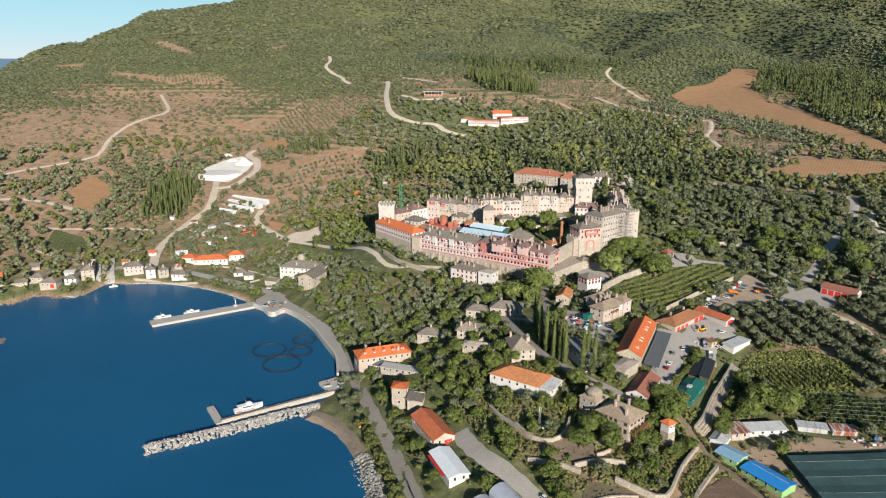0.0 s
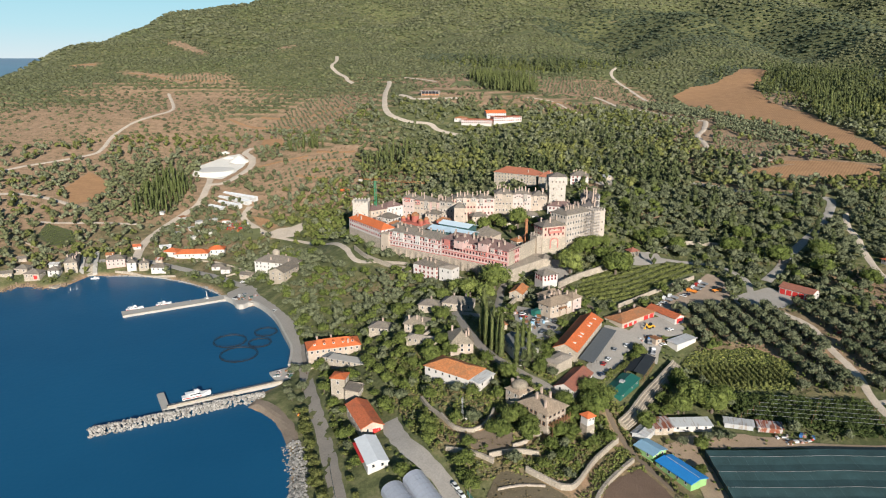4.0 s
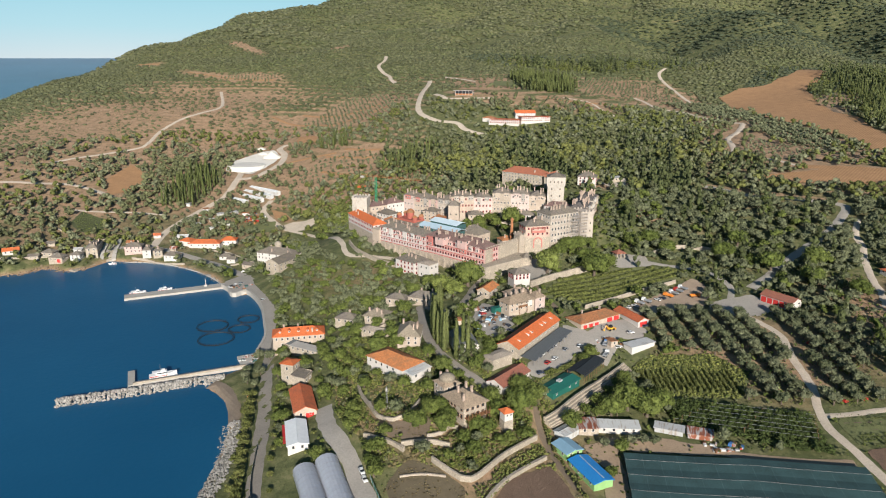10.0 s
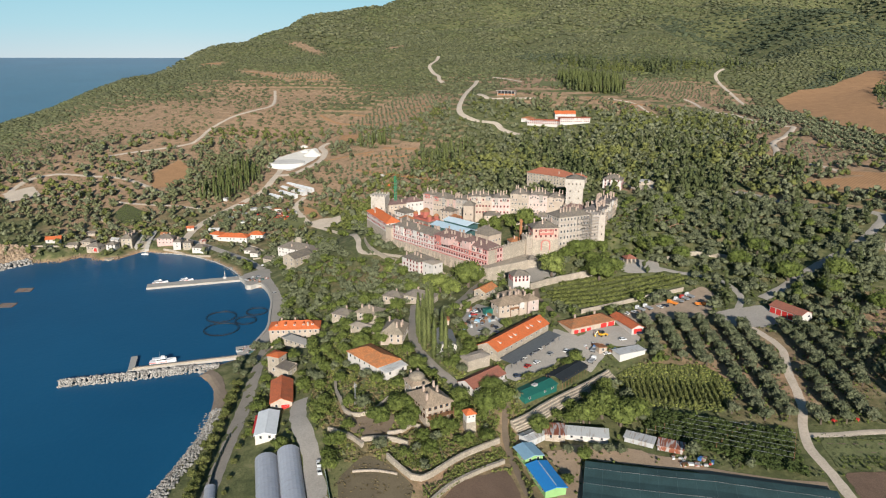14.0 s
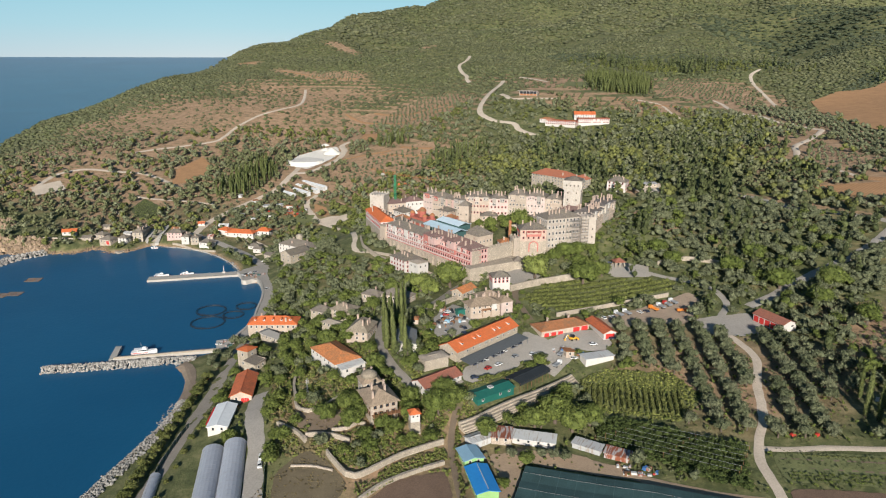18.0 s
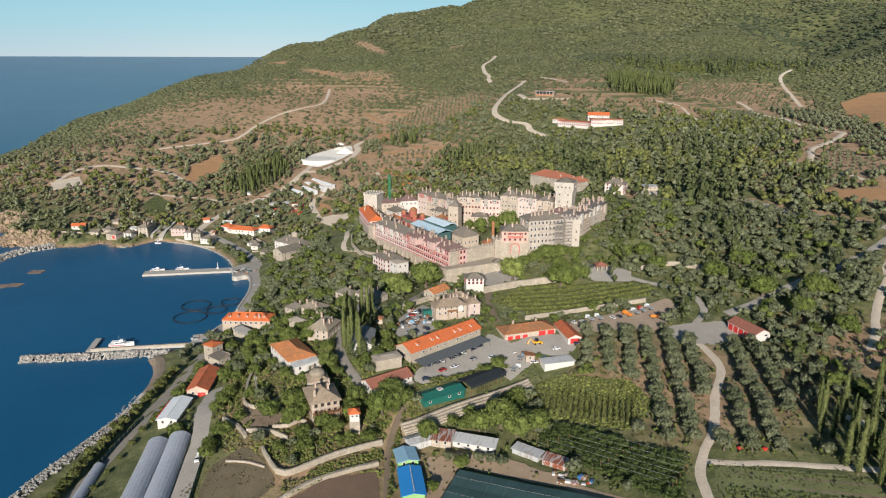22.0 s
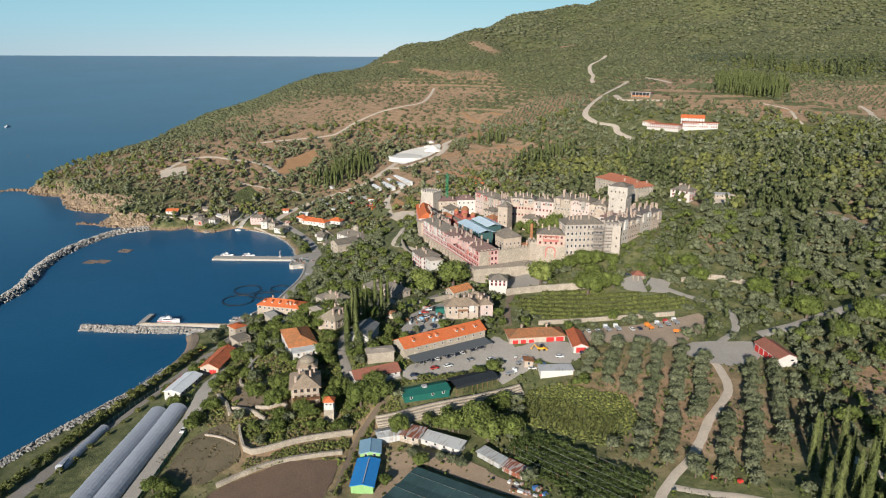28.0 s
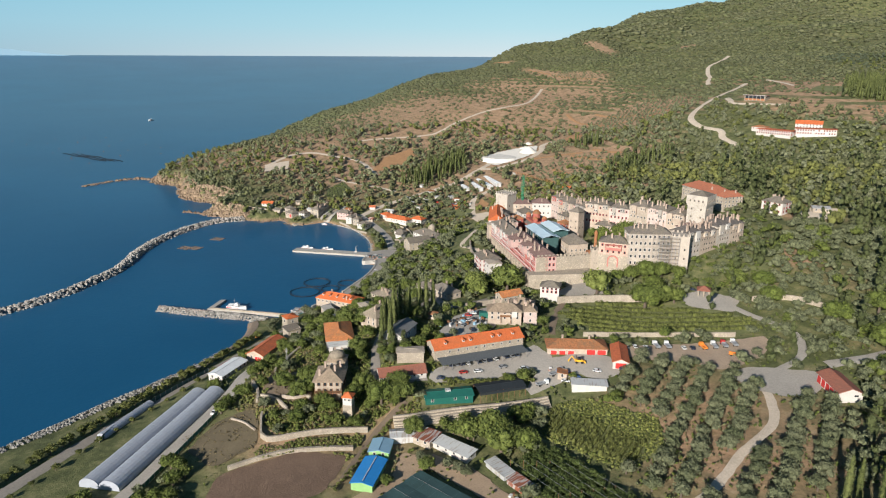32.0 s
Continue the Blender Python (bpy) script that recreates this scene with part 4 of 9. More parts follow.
yard("beach", "narrow brown shingle beach beside the breakwater", [(-66, 302), (-60, 300.5), (-54, 296.5), (-49, 291.5), (-44, 285), (-40, 278), (-36, 270), (-33.5, 265), (-29, 268), (-32, 276), (-36, 284), (-41, 292), (-47, 299), (-54, 305), (-62, 309), (-70, 308)], BEACH, 0.2, 2.5, category="beach")
yard("grass", "grassy vineyard terrace", [(109.1, 391.3), (123.3, 426), (160.1, 448.4), (195.9, 457.5), (207.9, 448.9), (199.9, 436.5), (165, 410), (138.2, 387.3)], GRASS, 0.2, category="vineyard ground")

wall_line("retaining_wall", "long pale stone retaining wall below the sheds", [(113.3, 266.5), (120.3, 275.4), (133, 296), (154, 326)], 2.8, 1.0, STONE_PALE)
wall_line("retaining_wall", "lower step of the long stone retaining wall", [(114.9, 265.4), (121.9, 274.2), (134.6, 294.8), (155.6, 325)], 1.7, 1.9, STONE_PALE)
wall_line("retaining_wall", "middle step of the long stone retaining wall", [(115.7, 264.9), (122.7, 273.7), (135.4, 294.2), (156.4, 324.5)], 1.2, 1.7, STONE_PALE)
wall_line("retaining_wall", "upper step of the long stone retaining wall", [(114.1, 266), (121.1, 274.8), (133.8, 295.4), (154.8, 325.5)], 2.25, 1.4, STONE_PALE)
wall_line("retaining_wall", "footing of the long stone retaining wall", [(116.4, 264.5), (123.4, 273.3), (136.2, 293.7), (157.2, 324)], 0.7, 1.6, STONE_PALE)
wall_line("retaining_wall", "angled pale stone terrace wall", [(69, 228.8), (74.7, 224.4), (85.3, 220.2), (97.2, 237.4), (110.1, 254.5)], 2.4, 0.9, STONE_PALE)
wall_line("retaining_wall", "curved low stone wall beside the ploughed field", [(88, 200), (93, 213), (99, 224), (114, 243)], 1.6, 1.3, STONE_PALE)
wall_line("retaining_wall", "rounded stone terrace wall", [(35, 264.7), (40.9, 254.6), (48.8, 251.5), (55.3, 256.8), (58.1, 264.9)], 1.8, 0.9, STONE_PALE)
for words, line, tall in (("broken stone wall at the foot of the mound", [(39.3, 242.1), (47.6, 240.2), (56.7, 234.7)], 1.6), ("low stone wall beside the fallow plot", [(57.6, 219.8), (65.8, 221), (75.6, 220.7)], 1.0), ("grey stone wall between the upper houses", [(14.1, 336.9), (22.7, 335.6), (27.3, 342.6)], 1.8), ("stone garden wall below the slate house", [(64.7, 242.2), (70.4, 244.7), (74.3, 251.7)], 1.6)):
    wall_line("garden_wall", words, line, tall, 0.7, STONE)
wall_line("retaining_wall", "long pale wall behind the car yard", [(137.3, 381.9), (165, 409), (197.9, 432.5)], 2.6, 0.6, STONE_PALE)
wall_line("retaining_wall", "stone wall above the vineyard terrace", [(105.1, 405.3), (118.5, 421.2), (143.1, 441.8), (150.1, 449.1)], 4.2, 1.2, STONE_PALE)
wall_line("retaining_wall", "pale stone wall beside the upper lane", [(189.9, 476.1), (205, 486), (222, 486), (236.1, 478.5)], 3.0, 1.0, STONE_PALE)
wall_line("quay_wall", "pale stone quay edge", [(-52, 345), (-56, 368), (-66, 391), (-77, 415), (-90, 435), (-102, 447), (-107, 440), (-111, 441), (-117, 450), (-125, 457)], 0.45, 1.4, CONCRETE, 4.0, flat=3.05)
wall_line("quay_wall", "pale low sea wall round the village", [(-125, 457), (-134, 470), (-154, 487), (-179, 501), (-208, 510), (-240, 510), (-252, 509)], 0.5, 1.2, CONCRETE, 3.0)
yard("field", "green terraced vegetable field above the hamlet", [(-338, 605), (-308, 594), (-288, 562), (-308, 556), (-330, 575)], CROP, 0.3, category="field")
yard("yard", "bare brown plot on the village mound", [(44.7, 255.7), (51.4, 250.1), (59.8, 257.7), (65.1, 253.2), (65.7, 245.1), (60.8, 239.3), (51.5, 241.1), (44.6, 246.3), (40.5, 250.6)], PALE_EARTH, 0.2)
wall_line("retaining_wall", "rough dry-stone terrace wall on the mound", [(54.9, 237.2), (65.5, 238.8), (75, 237.6)], 2.0, 0.8, STONE_PALE)
wall_line("retaining_wall", "short dry-stone wall beside the guest house", [(67.8, 250.8), (72.4, 249.6), (77.1, 249.1)], 1.8, 0.8, STONE_PALE)
wall_line("retaining_wall", "rough stone wall below the bare plot", [(37.6, 243.6), (44.8, 240.8), (51.1, 237.9), (56.6, 233.8)], 1.7, 0.9, STONE_PALE)
wall_line("retaining_wall", "rounded dry-stone edge of the mound path", [(25.5, 281.8), (29.3, 273.2), (34.1, 265.5), (38.5, 258.5)], 1.4, 1.2, STONE_PALE)
yard("field", "orange bare terrace above the quarry", [(-222, 924), (-195, 915), (-182, 880), (-215, 885)], ORANGE_EARTH, 0.6, category="field")
for q in ([(-300, 1029), (-260, 1000), (-219, 983), (-184, 962), (-139, 981), (-110, 1000)], [(-255, 1040), (-210, 1020), (-170, 1010), (-130, 1030)], [(-555, 1268), (-500, 1255), (-440, 1240), (-374, 1239)], [(-131, 832), (-105, 820), (-82, 813)], [(-150, 812), (-115, 798), (-85, 790)], [(-140, 760), (-110, 745), (-70, 735)], [(-700, 1340), (-670, 1330), (-640, 1322)], [(-200, 800), (-170, 815), (-140, 822)], [(110, 1010), (160, 1000), (220, 1015)]):
    road("terrace", "bare orange earth bank between terraces", q, 6.0, ORANGE_EARTH, 0.7, 0.3)
for q in ([(-335, 470), (-318, 480), (-300, 492), (-288, 500)], [(-232, 514), (-215, 512), (-198, 508), (-180, 505)], [(-176, 540), (-160, 540), (-140, 528), (-122, 512)], [(-140, 505), (-128, 516), (-118, 526)], [(-345, 566), (-320, 552), (-296, 545), (-275, 545)]):
    wall_line("garden_wall", "low pale stone garden wall in the hamlet", q, 1.3, 0.6, STONE_PALE)
yard("yard", "wide pale gravel turning place below the monastery", [(-136, 614), (-119, 598), (-107, 600), (-98, 622), (-104, 630), (-118, 622), (-128, 622)], GRAVEL, 0.3)
yard("field", "bare red-brown bank beside the track", [(-162, 655), (-143, 646), (-130, 626), (-139, 624), (-150, 634)], ORANGE_EARTH, 0.4, category="bank")
yard("grass", "bright green lawn beside the hill shed", [(36, 1066), (34, 1119), (62, 1133), (74, 1100), (70, 1070)], GRASS, 0.6, category="lawn")
yard("yard", "pale gravel yard east of the monastery", [(160, 640), (168, 622), (178, 610), (186, 622), (190, 655), (172, 648)], GRAVEL, 0.4)
yard("grass", "bright green grass plot behind the hamlet", [(-179, 612), (-160, 625), (-146, 626), (-139, 600), (-155, 594), (-170, 597)], GRASS, 0.25, category="lawn")
yard("grass", "green garden plots behind the harbour houses", [(-160, 520), (-150, 538), (-128, 536), (-118, 520), (-130, 505)], GRASS, 0.25, category="lawn", clear=False)
yard("grass", "grassy top of the village mound", [(28.8, 286.6), (36.7, 288.9), (52.1, 275.7), (60.8, 269.3), (55.4, 260.6), (48.2, 255.5), (39.6, 261.1), (32.2, 272.1)], GRASS, 0.2, category="lawn", clear=False)
yard("grass", "steep grassy bank below the east range", [(158, 492), (176, 498), (186, 508), (186, 536), (178, 556), (166, 560), (163, 540), (160, 515)], GRASS, 0.25, category="bank", clear=False, worn=2.0)
solo("quarry_mound", Shape().lathe([(25, -2.0), (22.5, 2.6), (21.5, 3.1), (12, 3.4), (0.05, 3.3)], 22), CHALK, "broad flat-topped tip of white quarry spoil", "heap", pose(-244, 790, level(-244, 790) + 0.4), "quarry mounds")
CHALK_HEAP = [(-226, 828, 12, 8), (-244, 846, 8, 3.0), (-256, 868, 6, 2.5)]
for hx, hy, hr, hh in CHALK_HEAP:
    q = [(hr * (1 - k / 6) * (1.0 + 0.1 * math.sin(k * 2.1)), hh * (k / 6) ** 0.8 - 0.6 * (k == 0)) for k in range(6)] + [(0.05, hh)]
    heap = solo("quarry_mound", Shape().lathe(q, 14), CHALK, "white heap of quarry spoil", "heap", pose(hx, hy, level(hx, hy) + 0.8, 0, 0, hx * 7), "quarry mounds", smooth=True)
wall_line("retaining_wall", "pale stone terrace wall below the monastery path", [(-37, 498), (-28, 482), (-19.2, 471.5), (-4.5, 457.4), (12, 446.6)], 3.0, 1.0, STONE_PALE)
yard("grass", "lush green grass beside the maize", [(168, 338), (200.1, 340.7), (215.1, 322.5), (206.1, 300.6), (165, 304), (158, 326)], GRASS, 0.15, category="meadow", clear=False, worn=1.2)


# ---- the monastery ----
def wing(label, p0, p1, depth, base, eave, **kw):
    """A range whose outer face runs from p0 to p1, left to right as one looks at it."""
    u = Vector((p1[0] - p0[0], p1[1] - p0[1]))
    w = u.length
    u /= w
    c = ((p0[0] + p1[0]) / 2 - u.y * depth / 2, (p0[1] + p1[1]) / 2 + u.x * depth / 2)
    return building("monastery_wing", label, c[0], c[1], math.degrees(math.atan2(u.y, u.x)), w, depth, eave - base, z=base, category="monastery wing", group="monastery wings", **kw)


def tower(name, label, x, y, rot, w, d, base, top, wall, crenels=True, roof=None, rise=3.0, floors=0, **kw):
    ob = thing(name, label, "tower", x, y, base, rot)
    FOOTPRINTS.append((x, y, rot, w + 2, d + 2))
    h = top - base
    part("wall", Shape().box(-w / 2, -d / 2, -3, w / 2, d / 2, h, 0, 0.15), wall, ob)
    if crenels:
        part("parapet", Shape().box(-w / 2 - 0.25, -d / 2 - 0.25, h - 0.5, w / 2 + 0.25, d / 2 + 0.25, h + 0.25), wall, ob)
        me = Shape().box(-0.55, -0.3, 0, 0.55, 0.3, 1.3).mesh("merlon", wall)
        for span, off, ang in ((w, -d / 2, 0), (w, d / 2, 0), (d, -w / 2, 90), (d, w / 2, 90)):
            n = max(2, int(span / 2.2))
            for k in range(n):
                u = (k + 0.5 - n / 2) * span / n
                part("merlon", me, None, ob, at=pose(u, off, h + 0.25) if ang == 0 else pose(off, u, h + 0.25, 0, 0, 90))
    if roof:
        part("roof", roof_shape(w, d, rise, "hip", "x", 0.5), roof, ob, at=pose(0, 0, h))
    if floors:
        wm = window_mesh(0.8, 1.3, PLASTER, GLASS_DARK)
        for lv in range(floors):
            for ang, off, span in ((0, -d / 2, w), (90, w / 2, d), (-90, -w / 2, d)):
                for u in (-span / 4, span / 4):
                    at = pose(u, off - 0.02, h * (0.35 + 0.5 * lv / floors)) if ang == 0 else pose(off, 0, h * (0.35 + 0.5 * lv / floors), 0, 0, ang) @ pose(u, -0.02, 0)
                    part("window", wm, None, ob, at=at)
    return ob


def facade_bands(ob, w, d, levels, mats, side=-1, depth=0.18, height=0.35):
    for z, m in levels:
        part("band", Shape().box(-w / 2 - 0.05, side * (d / 2) - depth, z, w / 2 + 0.05, side * (d / 2) + depth, z + height), m, ob)


def arcade(ob, w, d, top, n, foot=-3.0):
    """Stone piers with flat, dark-faced arches between them, along the foot of the front."""
    for k in range(n + 1):
        u = -w / 2 + k * w / n
        part("pier", Shape().box(-0.8, -1.3, foot, 0.8, 0.1, top, 0, 0.12), STONE, ob, at=pose(u, -d / 2, 0))
    for k in range(n):
        u = -w / 2 + (k + 0.5) * w / n
        r = w / n / 2 - 0.8
        arch = [(-r, -0.06, 0.4)] + [(-r * math.cos(math.pi * a / 8), -0.06, top - 1.2 - r + r * math.sin(math.pi * a / 8)) for a in range(9)] + [(r, -0.06, 0.4)]
        # darker stone puts the shade of a recess into the flat arch
        part("arch", Shape().add(arch, [tuple(range(len(arch)))]), STONE_DARK, ob, at=pose(u, -d / 2 - 0.05, 0))


def bays(ob, w, d, h, n, seed, mats, drop=3.4):
    """Boxed-out upper rooms along the front, each with its windows and little roof."""
    r = random.Random(seed)
    wm = window_mesh(0.8, 1.3, WHITE, GLASS_DARK)
    for k in range(n):
        u = (k + 0.5 - n / 2) * w * 0.92 / n + r.uniform(-0.8, 0.8)
        bw, low = r.uniform(2.6, 4.6), drop + r.choice((0, 0, 3.0))
        o = part("bay", Shape().box(-bw / 2, -1.1, h - low, bw / 2, 0.1, h - 0.15).box(-bw / 2 - 0.2, -1.35, h - 0.15, bw / 2 + 0.2, 0.1, h + 0.08), r.choice(mats), ob, at=pose(u, -d / 2, 0))
        for q in (-bw / 4, bw / 4):
            part("window", wm, None, o, at=pose(q, -1.1, h - low + 1.0))


def long_range(label, p0, p1, depth, base, eave, n, walls, seed, swing=1.2, bay_mats=None, **kw):
    """A long range built of several houses of slightly different height and colour."""
    r = random.Random(seed)
    cuts = [0] + [(k + r.uniform(-0.18, 0.18)) / n for k in range(1, n)] + [1]
    for k in range(n):
        q = [(p0[0] + (p1[0] - p0[0]) * t, p0[1] + (p1[1] - p0[1]) * t) for t in (cuts[k], cuts[k + 1])]
        e, dp = eave + r.uniform(-swing, swing), depth + r.uniform(-0.8, 0.8)
        o = wing(label, q[0], q[1], dp, base, e, wall=walls[k % len(walls)], **kw)
        if bay_mats:
            L = math.hypot(q[1][0] - q[0][0], q[1][1] - q[0][1])
            bays(o, L, dp, e - base, max(1, int(L / 6)), seed + k, bay_mats)


GREY_TIMBER = plain("weathered grey timber", (0.33, 0.30, 0.26), 0.85, 0.3)
GREY_PLASTER = plain("grey weathered plaster", (0.40, 0.345, 0.285), 0.9, 0.35, 0.22, 1.4)
PALE_PINK = plain("pale pinkish limewash", (0.50, 0.395, 0.345), 0.9, 0.22, 0.3, 2.0)
LIGHT_RED = plain("light red boarding", (0.46, 0.17, 0.14), 0.85, 0.3)
RED_FRAME = plain("dark red window frames", (0.42, 0.06, 0.05), 0.7, 0.15)
a = wing("faded pink monastery range on a stone arcade", (-9, 484), (30, 457), 13, 27, 45.8, wall=WHITE, cover=SLATE, floors=3, first=8.2, chimneys=12, frame_mat=RED_FRAME, gap=2.6, win=(1.0, 1.6), sides="fblr", lower=STONE, lower_h=8.0, chim_h=2.4)
L = math.hypot(39, 27)
bays(a, L, 13, 18.8, 6, 22, (PINK, WHITE), 3.4)
facade_bands(a, L, 13, [(8.0, RED_FRAME), (9.2, WHITE), (11.4, RED_FRAME), (12.6, WHITE), (14.9, RED_FRAME), (17.9, RED_FRAME)], None, height=0.3)
arcade(a, L, 13, 7.0, 9)
b = wing("pink and red monastery range with purplish slate roof", (30, 457), (74.4, 425), 14, 26, 47.3, wall=PINK, cover=SLATE_PINK, floors=3, first=9.6, chimneys=15, frame_mat=RED_FRAME, gap=2.5, win=(1.1, 1.7), lower=STONE, lower_h=9.0, chim_h=2.4, rise=4.2)
L = math.hypot(44, 30)
bays(b, L, 14, 21.3, 8, 21, (PINK, LIGHT_RED, PALE_PINK), 3.6)
facade_bands(b, L, 14, [(9.2, RED_FRAME), (10.4, WHITE), (13.0, RED_FRAME), (14.2, WHITE), (16.8, RED_FRAME), (20.4, RED_FRAME)], None, height=0.3)
arcade(b, L, 14, 7.6, 9)
for px, py in ((44, 444), (60, 437)):
    building("roof_pavilion", "small slate-roofed attic block on the pink range", px, py, -34, 7, 8, 5, "hip", wall=PINK, cover=SLATE_PINK, z=45.5, floors=1, first=2.4, foot=-1.0, chimneys=2, frame_mat=WHITE, category="attic")
c = wing("white-faced range with a bright orange tile roof", (-45, 527), (-15, 488), 12, 29, 45.5, wall=WHITE, cover=TILE, floors=2, first=9.5, chimneys=5, frame_mat=RED_FRAME, lower=STONE, lower_h=9.0, chim_h=2.4)
NETTED_STONE = plain("pale grey netted stone", (0.41, 0.355, 0.295), 0.9, 0.2, 0.25, 1.2)
tower("tower", "white battlemented corner tower", -36.5, 537, 0, 12.5, 12.5, 31, 56.5, KEEP, floors=2)
tower("tower", "cream square bastion tower", -10.5, 487.5, -36, 7.5, 7.5, 27, 43.5, PLASTER, crenels=False, roof=STONE, rise=0.6, floors=1)
tower("tower", "battlemented stone tower beside the gate", 97, 460, 35, 7.5, 7.5, 29, 49.5, STONE)
keep = tower("tower", "tall white keep with a low slate roof", 122, 555.5, 0, 13.4, 13.4, 42, 75.2, KEEP, crenels=False, roof=SLATE, rise=2.8, floors=3)
part("gallery", Shape().box(-7.5, -7.5, 26.5, 7.5, 7.5, 33.0, 0).box(-7.0, -7.0, 25.6, 7.0, 7.0, 26.5, 0), KEEP, keep, "corbelled top storey")
wk = window_mesh(0.8, 1.3, PLASTER, GLASS_DARK)
for k in range(4):
    for ang in (0, 90, -90):
        part("window", wk, None, keep, at=pose(0, 0, 28.6, 0, 0, ang) @ pose(-4.5 + 3 * k, -7.52, 0))
tower("clock_tower", "cream clock tower in the courtyard", 42.5, 522, 0, 8.4, 8.4, 36, 56.4, PLASTER, crenels=False, roof=SLATE, rise=3.2, floors=2)
tower("tower", "grey stone tower hung with netting", 140.5, 484.5, 30, 10.5, 10.5, 40, 62.2, NETTED_STONE, floors=2)

# battlemented curtain wall
cw = thing("curtain_wall", "pale battlemented stone curtain wall", "wall", 84.5, 442, 27, 57)
L = math.hypot(21, 32)
part("wall", Shape().box(-L / 2, -1.2, -3, L / 2, 1.2, 19.2), STONE_PALE, cw)
me = Shape().box(-0.7, -0.35, 0, 0.7, 0.35, 1.7).mesh("merlon", STONE_PALE)
for k in range(15):
    part("merlon", me, None, cw, at=pose(-L / 2 + (k + 0.5) * L / 15, -0.85, 19.2))
FOOTPRINTS.append((84.5, 442, 57, L, 4))

d = wing("pink gate range with a red timber balcony", (100, 457), (117, 464), 12, 29, 56, wall=CHIMNEY, cover=SLATE, floors=2, first=19, chimneys=4, frame_mat=RED_FRAME, lower=STONE_PALE, lower_h=18.5, chim_h=2.4)
gate = [(-2.6, 11.0)] + [(-2.6 * math.cos(math.pi * k / 10), 15.2 + 2.6 * math.sin(math.pi * k / 10)) for k in range(11)] + [(2.6, 11.0)]
outer_arch = [(x * 1.3, z + (0.7 if 11 < z else 0)) for x, z in gate]
ng = len(gate)
arch = Shape().add([(x, -6.45, z) for x, z in gate] + [(x, -6.45, z) for x, z in outer_arch] + [(x, -6.05, z) for x, z in gate] + [(x, -6.05, z) for x, z in outer_arch], [(k, k + 1, ng + k + 1, ng + k) for k in range(ng - 1)] + [(ng + k, ng + k + 1, 3 * ng + k + 1, 3 * ng + k) for k in range(ng - 1)] + [(k + 1, k, 2 * ng + k, 2 * ng + k + 1) for k in range(ng - 1)])
part("arch", arch, LIGHT_RED, d, "faded red brick arch")
part("balcony", Shape().box(-5, -7.6, 22.0, 5, -6.0, 22.4).box(-5, -7.6, 22.4, -4.7, -6, 25.2).box(4.7, -7.6, 22.4, 5, -6, 25.2).box(-5, -7.6, 22.4, 5, -7.4, 23.6).box(-5.3, -7.9, 25.2, 5.3, -5.9, 25.5), LIGHT_RED, d, "faded red timber balcony")
e = wing("tall grey-plastered range with rows of windows", (117, 463.5), (137, 480), 15, 38, 63, wall=GREY_PLASTER, cover=SLATE, floors=5, first=4, chimneys=8, frame_mat=WHITE, gap=2.5, win=(1.1, 1.7), lower=STONE, lower_h=5, chim_h=2.6)
LE = math.hypot(20, 16.5)
for zz in (8.0, 12.0, 16.0, 19.5):
    gl = part("gallery", Shape().box(1.5, -8.7, zz + 2, LE / 2 - 1, -7.4, zz + 2.2).box(1.5, -8.7, zz + 3.1, LE / 2 - 1, -8.6, zz + 3.2), GREY_TIMBER, e, "grey timber gallery")
    pm = Shape().box(-0.09, -0.09, 0, 0.09, 0.09, 3.3).mesh("post", GREY_TIMBER)
    for k in range(5):
        part("post", pm, None, gl, at=pose(1.7 + k * (LE / 2 - 2.9) / 4, -8.62, zz + 2.2))
long_range("high stone east range with many chimneys", (143, 489), (155.5, 549), 13, 43, 62.3, 4, (KEEP, PLASTER, KEEP, PLASTER), 3, 1.2, (WHITE, PLASTER, KEEP), cover=SLATE_DARK, floors=4, first=5, chimneys=8, frame_mat=PLASTER, gap=2.6, win=(0.9, 1.4), chim_h=3.2)
long_range("cream courtyard range with slate roof", (71, 549), (114, 548), 14, 43, 60.5, 3, (STONE, PALE_PINK, PLASTER), 5, 0.9, (PLASTER, LIGHT_RED, PALE_PINK, GREY_TIMBER), cover=SLATE, floors=3, first=2, chimneys=5, frame_mat=WHITE, gap=2.4, chim_h=2.8)
long_range("slate-roofed courtyard range with arcaded gallery", (38, 541), (71, 549), 12, 41, 58, 2, (PLASTER, PALE_PINK), 6, 0.9, (GREY_TIMBER, GREY_PLASTER), cover=SLATE, floors=3, first=2, chimneys=5, frame_mat=RED_FRAME, gap=2.4, chim_h=2.8)
long_range("pinkish courtyard range with tall chimneys", (-5, 558), (38, 541), 12, 39, 55.2, 4, (PALE_PINK, PLASTER, PINK, GREY_PLASTER), 8, 1.4, (PLASTER, LIGHT_RED, PALE_PINK, GREY_TIMBER), cover=SLATE, floors=3, first=2, chimneys=4, frame_mat=WHITE, gap=2.4, chim_h=2.8)
long_range("low range behind the corner tower with dark roof", (-29, 538), (-5, 558), 12, 34, 49, 2, (PLASTER, WHITE), 9, 0.8, None, cover=SLATE_PINK, floors=2, first=4, chimneys=3, frame_mat=WHITE)
wing("white courtyard range below the keep", (113, 538), (132, 532), 11, 43, 54, wall=WHITE, cover=SLATE_PINK, floors=2, first=3, chimneys=6, frame_mat=RED_FRAME)
tb = Shape()
outer, inner = [(70, 421), (76, 417), (88, 430), (101, 444), (100, 453)], [(96, 457), (74, 427)]
ring = outer + inner
